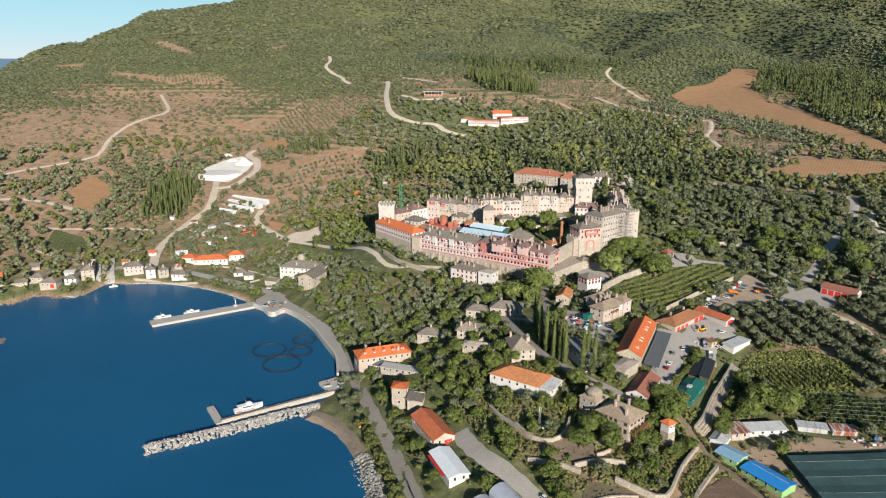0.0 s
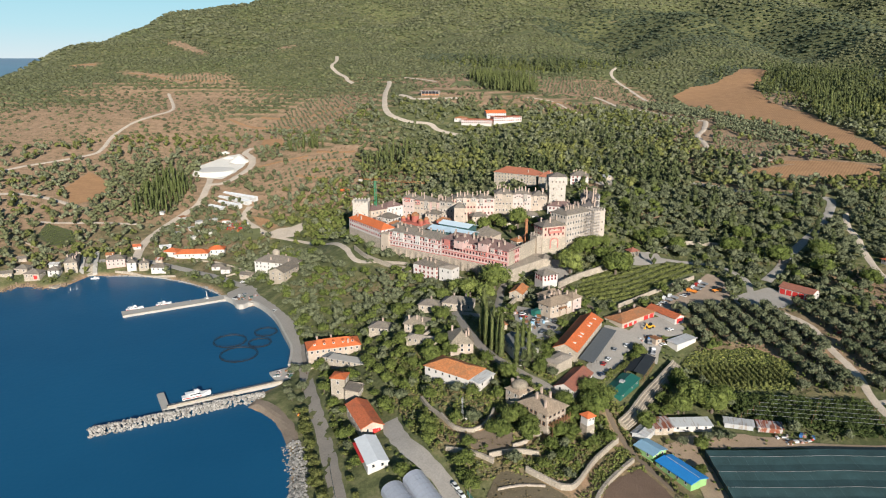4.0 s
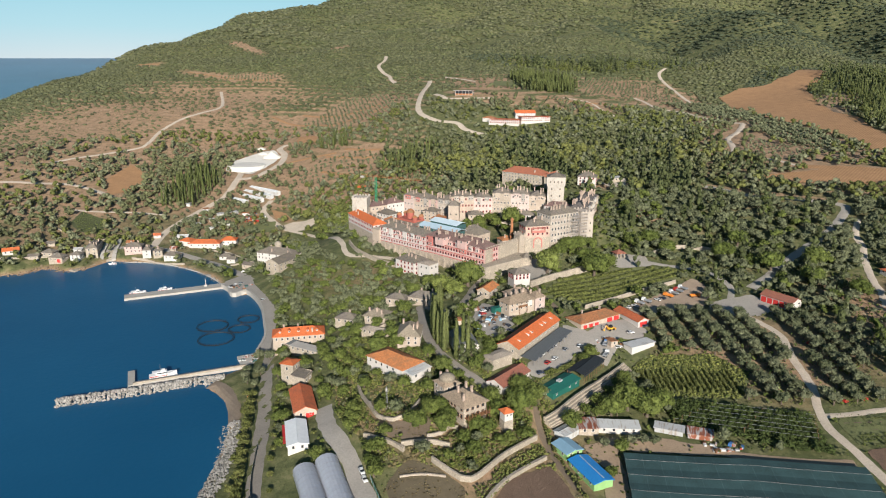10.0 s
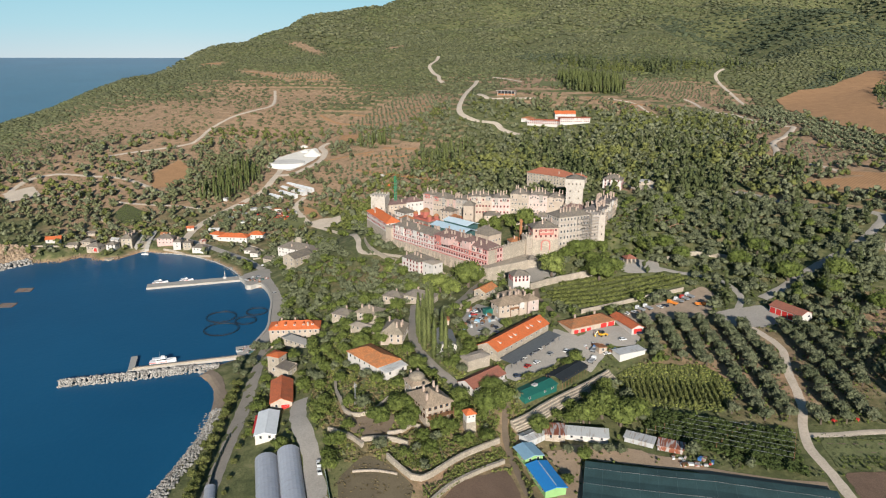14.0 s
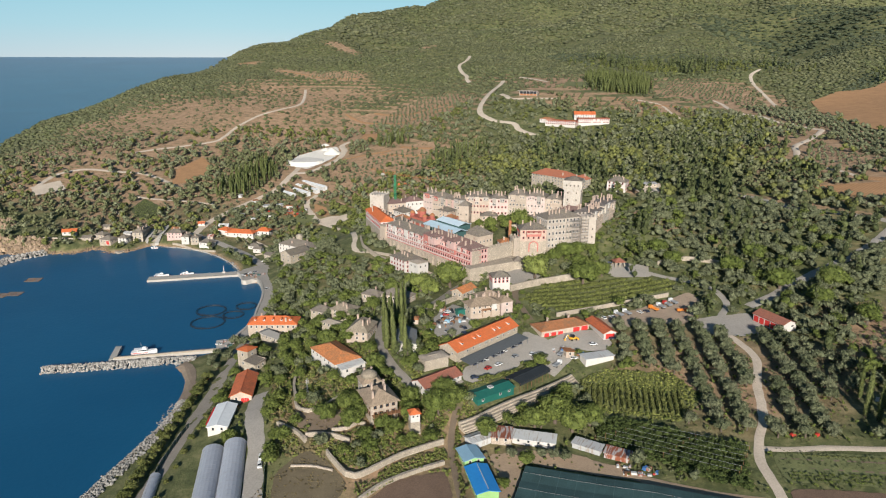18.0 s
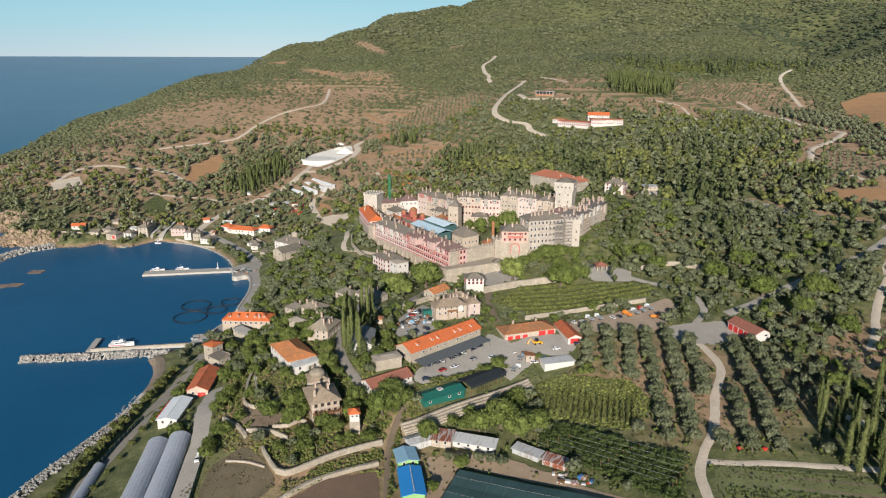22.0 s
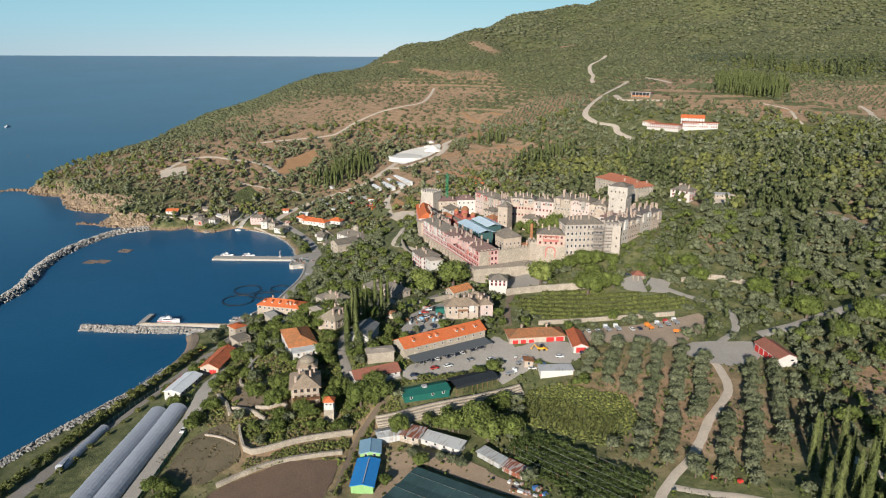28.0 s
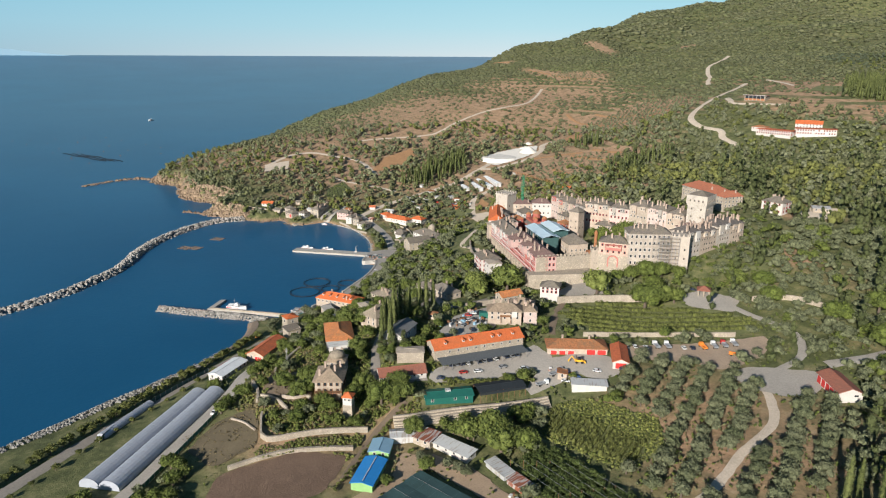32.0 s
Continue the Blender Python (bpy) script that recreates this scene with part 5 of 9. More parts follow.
tb.add([(x, y, 20) for x, y in ring] + [(x, y, 37.4) for x, y in ring], [(i, (i + 1) % 7, 7 + (i + 1) % 7, 7 + i) for i in range(7)] + [tuple(range(7, 14))])
solo("terrace", tb, STONE_PALE, "pale stone terrace below the battlements", "terrace")
building("chapel_house", "white and slate house inside the courtyard", -14, 535, -35, 15, 11, 11, "hip", wall=WHITE, cover=SLATE, z=34, chimneys=3, category="house")

# church with drums and domes, under repair beside it a blue sheltering roof
ch = thing("church", "red-walled church with small domes", "church", 8, 519, 34, -36)
FOOTPRINTS.append((8, 519, -36, 30, 22))
part("wall", Shape().box(-14, -8, -2, 14, 8, 8).box(-10, -5.5, 8, 10, 5.5, 10.5), RED_PLASTER, ch)
part("roof", roof_shape(28, 16, 2.4, "hip", "x", 0.6), SLATE, ch, at=pose(0, 0, 8))
for u, v, r, h in ((0, 0, 3.0, 15), (8.5, 3.5, 1.9, 12.5), (8.5, -3.5, 1.9, 12.5), (-9, 3.5, 1.9, 12.5), (-9, -3.5, 1.9, 12.5)):
    dr = part("drum", Shape().lathe([(r, 8), (r, h), (r + 0.3, h), (r + 0.3, h + 0.3)], 10, 0, (u, v, 0)), RED_PLASTER, ch)
    part("dome", Shape().lathe([(r + 0.35, h + 0.3), (r * 0.9, h + r * 0.55), (r * 0.5, h + r * 0.95), (0.05, h + r * 1.1)], 10, 0, (u, v, 0)), TILE_OLD, dr, smooth=True)
building("parekklesion", "small red chapel with an orange roof", -6, 512, -36, 9, 8, 11, "hip", wall=RED_PLASTER, cover=TILE_OLD, z=34, floors=2, frame_mat=WHITE, category="chapel")

NET_GREEN = plain("dark green scaffold netting", (0.045, 0.10, 0.095), 0.8, 0.3)
STEEL = plain("grey galvanised steel", (0.38, 0.38, 0.38), 0.5, 0.15, metal=0.6, relief=0)
sh = thing("shelter_roof", "pale blue sheet roof over scaffolding", "shelter", 41, 487, 33, -35)
FOOTPRINTS.append((41, 487, -35, 40, 26))
part("roof", roof_shape(36, 12, 1.6, "gable", "x", 0.8), BLUE_ROOF, sh, at=pose(-1, -4, 13.5))
part("upper_roof", roof_shape(26, 11, 1.4, "gable", "x", 0.8), plain("lighter blue sheet roof", (0.60, 0.71, 0.76), 0.45, 0.08, relief=0), sh, at=pose(-4, 6.5, 15.6))
part("netting", Shape().box(-18.6, -9.9, 0, 16.8, -9.7, 13.0).box(16.6, -9.7, 0, 16.8, 1.6, 13.0).box(-17, 1.0, 0, 9, 11.8, 15.0), NET_GREEN, sh)
for k in range(8):
    part("post", Shape().box(-0.12, -0.12, -1, 0.12, 0.12, 13.4), STEEL, sh, at=pose(-18.6 + k * 5.05, -10.1, 0))
building("refectory", "cream refectory with a broad slate hip roof", 62.5, 487.5, -34, 17, 14, 10.5, "hip", 5.0, wall=PLASTER, cover=SLATE, z=33, floors=1, chimneys=1, category="hall")
building("courtyard_house", "small stone courtyard house", 82, 528, 10, 11, 9, 7, "hip", wall=STONE, cover=SLATE, z=38, category="house")
building("courtyard_house", "low red house beside the keep", 106, 520, -10, 14, 9, 7, "hip", wall=RED_PLASTER, cover=SLATE_PINK, z=38, category="house")
building("annex", "white slate-roofed annex below the pink range", 23, 441, -34, 18, 14, 10, "hip", wall=WHITE, cover=SLATE, z=24.5, chimneys=5, frame_mat=RED_FRAME, category="house")
building("annex", "pale square annex block with a flat roof", 36, 431, -34, 10, 9, 11, "hip", 0.8, wall=WHITE, cover=STONE, z=24, floors=2, category="house")
building("hall", "long stone hall with a red tile roof", 97, 628, -29, 42, 17, 9.2, "hip", 4.2, wall=STONE_PALE, cover=TILE_HALL, z=57, floors=3, chimneys=3, frame_mat=WHITE, category="hall")
building("hall", "end block of the stone hall with red tiles", 121, 611, -29, 9, 17.5, 9.4, "hip", 3.2, wall=STONE_PALE, cover=TILE_HALL, z=57, floors=3, frame_mat=WHITE, category="hall", chimneys=2)
building("villa", "white and pink villa with slate roofs", 152, 622, -10, 16, 13, 9, "hip", wall=WHITE, cover=SLATE, z=56, chimneys=5, frame_mat=RED_FRAME)
building("gatehouse", "small domed stone gate porch", 101.1, 446.1, 20, 6, 6, 6, "hip", 2.2, wall=STONE_PALE, cover=SLATE, floors=0, category="gate")
building("kiosk_house", "slate-roofed house with a white and red veranda", 97.4, 409, 27, 11, 9, 5, "hip", wall=WHITE, cover=SLATE, frame_mat=RED_FRAME, gap=2.0, z=33.3)

# builder's crane beside the corner tower
GREEN_PAINT = plain("green crane paint", (0.03, 0.22, 0.11), 0.5, 0.15, relief=0)
ORANGE_PAINT = plain("dull orange crane paint", (0.38, 0.15, 0.06), 0.5, 0.15, relief=0)
cr = thing("tower_crane", "green tower crane with an orange jib", "crane", -26, 546, 34, 0)
s = Shape()
for x0, y0 in ((-0.7, -0.7), (0.7, -0.7), (0.7, 0.7), (-0.7, 0.7)):
    s.box(x0 - 0.14, y0 - 0.14, -2, x0 + 0.14, y0 + 0.14, 38)
for k in range(18):
    z0 = k * 2.1
    s.tube((-0.7, -0.7, z0), (0.7, -0.7, z0 + 2.1), 0.1, n=4).tube((0.7, 0.7, z0), (-0.7, 0.7, z0 + 2.1), 0.1, n=4).tube((-0.7, 0.7, z0), (-0.7, -0.7, z0 + 2.1), 0.1, n=4).tube((0.7, -0.7, z0), (0.7, 0.7, z0 + 2.1), 0.1, n=4)
part("mast", s, GREEN_PAINT, cr)
s = Shape()
for k in range(22):
    x0 = -14 + k * 2.6
    s.tube((x0, -0.6, 38), (x0 + 2.6, -0.6, 38), 0.06, n=4).tube((x0, 0.6, 38), (x0 + 2.6, 0.6, 38), 0.06, n=4).tube((x0, 0, 39.4), (x0 + 2.6, 0, 39.4), 0.06, n=4)
    s.tube((x0, -0.6, 38), (x0 + 1.3, 0, 39.4), 0.06, n=4).tube((x0 + 1.3, 0, 39.4), (x0 + 2.6, 0.6, 38), 0.06, n=4)
part("jib", s, ORANGE_PAINT, cr, at=pose(0, 0, 0, 0, 0, -18))
part("counterweight", Shape().box(-14.5, -0.9, 36.6, -11.5, 0.9, 38.2), CONCRETE, cr, at=pose(0, 0, 0, 0, 0, -18))

# scaffolding on the tall range
sc = thing("scaffolding", "steel tube scaffolding against the tall range", "scaffolding", 137.5, 476, 39, 35)
pm = Shape().tube((0, 0, -1), (0, 0, 23), 0.07, n=4).mesh("standard", STEEL)
for k in range(7):
    for dy in (0, -1.4):
        part("standard", pm, None, sc, at=pose(-6 + k * 2, dy, 0))
for lv in range(10):
    part("deck", Shape().box(-6.2, -1.5, 2 + lv * 2.2, 6.2, 0.1, 2.1 + lv * 2.2), NETTED_STONE, sc)
    part("rail", Shape().tube((-6.2, -1.45, 3.1 + lv * 2.2), (6.2, -1.45, 3.1 + lv * 2.2), 0.06, n=4), STEEL, sc)

for x, y, rot, w, d, h, wl, cv, words in ((22, 540, -20, 12, 9, 9, PLASTER, SLATE, "cream slate-roofed house in the courtyard"), (30, 526, -20, 9, 8, 8, RED_PLASTER, TILE_OLD, "red courtyard chapel with tile roof"), (58, 538, 15, 13, 9, 8, PLASTER, SLATE, "low cream range in the courtyard"),
                                         (98, 538, 5, 15, 9, 9, WHITE, SLATE, "white slate-roofed house in the courtyard"), (112, 500, 40, 12, 9, 9, PLASTER, SLATE, "cream house behind the tall range"), (126, 512, 60, 14, 9, 9, RED_PLASTER, SLATE_PINK, "red house behind the east range"),
                                         (-2, 498, -36, 14, 9, 12, PINK, SLATE, "pink house behind the seaward range"), (-22, 515, -50, 16, 9, 10, WHITE, SLATE, "white house behind the orange roof"), (86, 476, 30, 10, 8, 8, PLASTER, TILE_OLD, "small courtyard house with tile roof")):
    building("courtyard_house", words, x, y, rot, w, d, h, "hip", wall=wl, cover=cv, z=34 + max(0, (y - 500) * 0.1), chimneys=2, frame_mat=WHITE, foot=-4.0)
me = Shape().tube((0, 0, 0), (0, 0, 16), 1.25, 1.0, 10).tube((0, 0, 16), (0, 0, 16.6), 1.35, 1.35, 10).lathe([(1.1, 16.6), (0.9, 17.4), (0.05, 17.9)], 10)
solo("kitchen_chimney", me, TILE_OLD, "tall round brick kitchen chimney", "chimney", pose(90, 470, 41))


# ---- village, farm and hill houses ----
def corrugated(name, colour, rust, share):
    """Ribbed sheet metal with streaky rust running across the sheets."""
    m, t, b = node_material(name, 0.6, 0.0, 0.35)
    k = t.nodes.new("ShaderNodeTexCoord")
    g = t.nodes.new("ShaderNodeMapping")
    g.inputs["Scale"].default_value = (1.1, 0.16, 0.3)
    n = t.nodes.new("ShaderNodeTexNoise")
    n.inputs["Scale"].default_value, n.inputs["Detail"].default_value = 1.0, 4
    t.links.new(k.outputs["Object"], g.inputs[0])
    t.links.new(g.outputs[0], n.inputs["Vector"])
    mask = ramp(t, n.outputs[0], [(0.62 - share * 0.35, (0, 0, 0)), (0.72 - share * 0.35, (1, 1, 1))]).outputs[0]
    fine = noise_node(t, 3.0, 3)
    c = mix(t, mask, colour, rust)
    c = mix(t, 0.5, c, ramp(t, fine.outputs[0], [(0.3, (0.7, 0.7, 0.7)), (0.7, (1, 1, 1))]).outputs[0], "MULTIPLY")
    t.links.new(c, b.inputs["Base Color"])
    w = t.nodes.new("ShaderNodeTexWave")
    w.inputs["Scale"].default_value = 2.2
    t.links.new(k.outputs["Object"], w.inputs["Vector"])
    bump(t, b, w.outputs[0], 0.6, 0.05)
    return m


SHEET_WHITE = corrugated("white painted sheet metal", (0.55, 0.55, 0.53), (0.42, 0.38, 0.33), 0.2)
SHEET_GREY = corrugated("grey corrugated sheet", (0.44, 0.44, 0.43), (0.33, 0.29, 0.25), 0.3)
SHEET_RUST = corrugated("rusty corrugated sheet", (0.42, 0.40, 0.38), (0.26, 0.085, 0.045), 0.55)
SHEET_BLUE = plain("bright blue sheet roof", (0.03, 0.24, 0.58), 0.45, 0.12, relief=0.01)
SHEET_BLUE_PALE = plain("faded blue sheet roof", (0.22, 0.36, 0.46), 0.5, 0.12, relief=0.01)
SHEET_GREEN = plain("green painted sheet", (0.018, 0.115, 0.088), 0.5, 0.2, relief=0.01)
WALL_GREEN = plain("pale green wall panels", (0.24, 0.42, 0.16), 0.7, 0.15)
NET_BLACK = plain("black shade net", (0.022, 0.028, 0.032), 0.85, 0.3, relief=0.01)
DARK_SLATE = tiles("dark blue-grey sheet roof", (0.11, 0.12, 0.125), 0.15, 1.0, (0.13, 0.13, 0.13), 0.1)
GREY_ROOF = tiles("mid grey roof slates", (0.20, 0.205, 0.20), 0.2, 2.0, (0.22, 0.2, 0.17), 0.3)
TILE_BROWN = tiles("dull brownish-red sheet tiles", (0.30, 0.115, 0.075), 0.2, 2.6, (0.24, 0.12, 0.09), 0.3)
TILE_WARM = tiles("faded orange roof tiles", (0.50, 0.19, 0.07), 0.3, 2.6, (0.26, 0.15, 0.08), 0.4)
SLATE_BROWN = tiles("warm brown stone slates", (0.31, 0.235, 0.165), 0.3, 2.0, (0.22, 0.175, 0.125), 0.4)
SLATE_TAN = tiles("tan stone slates", (0.27, 0.225, 0.165), 0.3, 2.0, (0.20, 0.17, 0.13), 0.4)


def add_doors(ob, w, d, n, mat, dw, dh, u0=0.0, spread=None, side=-1):
    spread = spread or w * 0.9
    me = Shape().box(-dw / 2, -0.1, 0, dw / 2, 0.03, dh, 0).box(-dw / 2 - 0.15, -0.14, 0, -dw / 2, 0.03, dh + 0.15, 1).box(dw / 2, -0.14, 0, dw / 2 + 0.15, 0.03, dh + 0.15, 1).box(-dw / 2, -0.14, dh, dw / 2, 0.03, dh + 0.15, 1).mesh("door", [mat, WHITE])
    for k in range(n):
        part("door", me, None, ob, at=pose(u0 + (k + 0.5 - n / 2) * spread / n, side * d / 2, 0))


HULL_WHITE = plain("bright white sheet roof", (0.70, 0.71, 0.70), 0.5, 0.12, 0.5, 3.0, relief=0.01)
h = building("boat_house", "house with a red tile roof and red door", -0.5, 276.3, 25, 10, 24, 4.4, "gable", 2.3, "y", PLASTER, TILE_RED, 1, gap=4, category="house")
add_doors(h, 10, 24, 1, RED, 3.8, 3.0, 1.9)
h = building("white_shed", "white sheet-metal shed with a pale roof", 6.2, 248.2, 22, 8.6, 20.5, 3.4, "gable", 1.1, "y", WHITE, HULL_WHITE, 1, category="shed", z=7.2)
part("awning", Shape().box(-6.0, -7, 2.5, -4.4, 9, 2.62), RED, h, "red canvas awning")
building("harbour_house", "two-storey harbour house with an orange dormered roof", -28, 350.5, 19, 29, 12, 8, "hip", 2.8, "x", PLASTER, TILE, 2, chimneys=3, dormers=5, door=WOOD, z=6.3)
building("cottage", "small stone cottage with a bright orange roof", -16, 303, -9, 7, 7, 11, "hip", 1.0, wall=STONE_PALE, cover=TILE, floors=2)
building("cottage", "grey stone lean-to beside the cottage", -8.4, 298.6, -9, 7, 8, 5, "lean", 1.0, wall=STONE_PALE, cover=SLATE, floors=1)
h = building("barn_house", "long white house with a weathered orange roof", 40.7, 295, -35, 25, 14, 4.4, "hip", 2.8, "x", WHITE, TILE_WARM, 1, gap=3.6, z=22.5)
building("lean_to", "white lean-to shed at the end of the house", 53.6, 286, -35, 5, 12.5, 3.4, "lean", 0.6, wall=WHITE, cover=SHEET_WHITE, floors=1, category="shed")
building("stone_house", "stone house with a steep tan slate roof", 43.5, 321, 5, 11.5, 16, 6, "hip", 4.2, "y", PLASTER, SLATE_TAN, 2, chimneys=4, chim_h=2.2, z=25.2)
building("grey_house", "white house with a blue-grey roof", 73, 309.5, 22, 10, 19, 5, "gable", 2.2, "y", WHITE, GREY_ROOF, 1, z=28.2)
building("stable", "long stone stable with an orange dormered roof", 105.4, 331.3, 64.2, 48, 12, 6.8, "gable", 3.0, "x", STONE_PALE, TILE, 1, dormers=6, dormer_at=(0.13, 0.33, 0.41, 0.66, 0.74, 0.9), first=3.2, win=(0.8, 1.0), gap=4.5, z=23.2, category="stable")
cp = thing("carport", "long carport with a dark grey sheet roof", "carport", 115, 326.3, 22.9, 64.2)
FOOTPRINTS.append((115, 326.3, 64.2, 47, 9))
part("roof", roof_shape(46, 7, 0.7, "lean", "x", 0.2, 0.12), DARK_SLATE, cp, at=pose(0, 0, 2.6))
for k in range(11):
    part("post", Shape().box(-0.09, -0.09, -0.6, 0.09, 0.09, 2.6), STEEL, cp, at=pose(-22.5 + k * 4.5, -3.3, 0))
building("stone_store", "windowless stone store with a flat roof", 90.5, 299.5, 47, 13, 7, 3.8, "hip", 0.5, wall=STONE_PALE, cover=STONE, floors=0, category="store", z=26)
building("workshop", "low workshop with an old orange roof", 96.3, 288, 58, 22, 9.5, 2.7, "gable", 2.2, "x", WHITE, TILE_BROWN, 1)
building("guest_house", "large slate-roofed house with tall chimneys", 78.6, 259.7, 43, 12, 15, 8.0, "hip", 3.3, "y", STONE, SLATE_BROWN, 2, chimneys=4, chim_h=2.4, frame_mat=WOOD, over=1.1, win=(1.2, 1.8), gap=2.3, z=19.3)
h = building("guest_house", "slate-roofed rear wing with a low dome", 69.5, 271, 40, 8.5, 8.5, 7.2, "hip", 2.2, wall=STONE, cover=SLATE_BROWN, floors=2, chimneys=2, chim_h=2.6, z=21)
part("dome", Shape().lathe([(3.6, 7.9), (3.6, 8.6), (3.9, 8.7), (3.4, 9.8), (2.2, 10.7), (0.8, 11.1), (0.05, 11.2)], 14), SLATE_TAN, h, smooth=True)
v = thing("veranda", "timber veranda on posts", "veranda", 84.7, 253.6, 18.6, 45)
part("floor", Shape().box(-6, -1.5, 3.2, 6, 2.0, 3.45), WOOD, v)
part("railing", Shape().box(-6, -1.5, 4.3, 6, -1.4, 4.4).box(-6, -1.5, 3.8, 6, -1.4, 3.88), WOOD, v)
for k in range(7):
    part("post", Shape().box(-0.12, -0.12, -1.2, 0.12, 0.12, 5.8), WOOD, v, at=pose(-5.9 + k * 1.96, -1.4, 0))
dv = building("dovecote", "white square dovecote with an orange roof", 97, 255, 33, 4.0, 4.0, 9.3, "hip", 1.3, wall=WHITE, cover=TILE, floors=0, category="tower", lower=STONE_PALE, lower_h=5.0)
part("window", window_mesh(0.7, 0.7, WHITE, GLASS_DARK), None, dv, at=pose(-0.9, -2.2, 7.4))
part("window", window_mesh(0.7, 0.7, WHITE, GLASS_DARK), None, dv, at=pose(0.9, -2.2, 7.4))
g = building("green_shed", "long dark green sheet-metal shed", 120.3, 294.4, 54, 22, 8.5, 3.0, "gable", 1.0, "x", SHEET_GREEN, SHEET_GREEN, 1, gap=5, category="shed", z=16.2)
part("skylight", Shape().box(-1.2, -1.0, 3.9, 1.2, 1.0, 4.7), SHEET_GREY, g)
n = thing("shade_house", "black shade net on a frame of posts", "shade house", 134.1, 315.2, 16.4, 61)
FOOTPRINTS.append((134.1, 315.2, 61, 25, 12))
part("net", roof_shape(23, 9.5, 0.9, "gable", "x", 0.3, 0.06), NET_BLACK, n, at=pose(0, 0, 3.6))
for k in range(9):
    for dy in (-4.6, 4.6):
        part("post", Shape().tube((0, 0, -1.2), (0, 0, 3.7), 0.1, n=6), WOOD, n, at=pose(-11.2 + k * 2.8, dy, 0))
part("net_wall", Shape().box(-11.5, 4.65, 0, 11.5, 4.7, 3.6).box(-11.5, -4.7, 2.2, 11.5, -4.65, 3.6), NET_BLACK, n)
h = building("garage", "garage with red doors and a weathered tile roof", 141.2, 368.8, 40, 30, 12, 4.2, "hip", 2.4, "x", PLASTER, TILE_OLD, 0, chimneys=2, category="garage", z=22.2)
add_doors(h, 30, 12, 2, RED, 4.2, 3.4, 9.5, 10.5)
add_doors(h, 30, 12, 3, RED, 3.0, 2.6, -7.5, 13)
h = building("garage", "gabled red garage wing with tile roof", 163, 374.5, 33, 7.5, 21, 3.6, "gable", 1.6, "y", WHITE, TILE_RED, 0, category="garage", z=22.3)
add_doors(h, 7.5, 21, 1, RED, 5.0, 2.9)
building("store", "low white flat-roofed store", 164, 345, 36, 16, 6.5, 2.8, "flat", wall=WHITE, cover=SHEET_WHITE, floors=0, category="shed")
building("hut", "small hut with a rusty orange roof", 149.5, 344.3, 33, 4.4, 4.6, 3, "lean", 0.6, wall=PLASTER, cover=TILE_OLD, floors=1, category="hut")
h = building("barn", "white barn with red doors and a tile roof", 254, 405, -50, 20, 10, 4.4, "gable", 2.0, "x", WHITE, TILE_BROWN, 1, sides="r", win=(1.8, 0.9), gap=4, first=1.6, category="barn")
add_doors(h, 20, 10, 5, RED, 3.3, 3.4, 0, 19.4)
building("farm_shed", "open-sided shed with a pale sheet roof", 123, 262.5, 50, 9.5, 6, 2.8, "gable", 0.7, "x", SHEET_WHITE, SHEET_GREY, 0, category="shed")
building("farm_shed", "white shed with a rusty sheet roof", 132, 268.5, 10, 8.5, 8, 3.0, "lean", 0.6, wall=STONE, cover=SHEET_RUST, floors=1, category="shed")
building("farm_shed", "long white farm shed with pale sheet roof", 145.6, 271, 4, 18, 6.0, 2.6, "lean", 0.7, wall=WHITE, cover=SHEET_WHITE, floors=1, gap=4, category="shed")
building("farm_shed", "low open shed with a grey sheet roof", 168, 272.9, -14, 12, 4.6, 2.3, "lean", 0.5, wall=SHEET_GREY, cover=SHEET_GREY, floors=0, category="shed")
building("farm_shed", "tumbledown shed with a rusty sheet roof", 180.5, 270.1, -10, 10, 5, 2.3, "lean", 0.5, wall=SHEET_RUST, cover=SHEET_RUST, floors=0, category="shed")
h = building("blue_shed", "long green shed with a bright blue sheet roof", 131.5, 236.5, 30, 8.6, 18, 3.2, "gable", 0.9, "y", WALL_GREEN, SHEET_BLUE, 1, gap=4, category="shed")
part("skylight", Shape().box(-0.14, -8.5, 0, 0.14, 8.5, 0.1), WHITE, h, at=pose(0.3, 0, 4.2))
building("blue_shed", "shed with a faded blue sheet roof", 122.9, 250.6, 36, 8.2, 9.5, 3.2, "gable", 0.9, "y", WALL_GREEN, SHEET_BLUE_PALE, 1, category="shed")

building("container", "green metal container in the workshop yard", 86.8, 361.4, 42, 6.5, 3.2, 3.4, "flat", wall=SHEET_GREEN, cover=SHEET_GREEN, floors=0, category="container", over=0.05)
building("hut", "little hut with a tile roof above the cypresses", 65.6, 341.4, 20, 4.5, 4.5, 3.2, "hip", 0.9, wall=PLASTER, cover=TILE_OLD, floors=1, category="hut")
wall_line("retaining_wall", "pale stone wall beside the workshop yard", [(68.8, 365.3), (73.8, 378.3), (78.2, 388.9)], 3.2, 0.9, STONE_PALE)

# harbour hamlet
building("customs_house", "long white house with a bright orange roof", -183, 551, 8, 27, 11, 4.5, "hip", 2.2, "x", WHITE, TILE, 1)
building("customs_house", "white gabled end block with orange tiles", -200, 551, -12, 12, 9, 4.6, "hip", 2.0, wall=WHITE, cover=TILE, floors=1)
building("customs_house", "white end pavilion with an orange roof", -166, 562, 10, 13, 9, 5.4, "hip", 2.2, wall=WHITE, cover=TILE, floors=1)
h = building("arsenal", "large slate-roofed harbour building", -99, 510, -14, 34, 15, 6.5, "hip", 3.6, "x", WHITE, SLATE, 2, chimneys=4, gap=3.2)
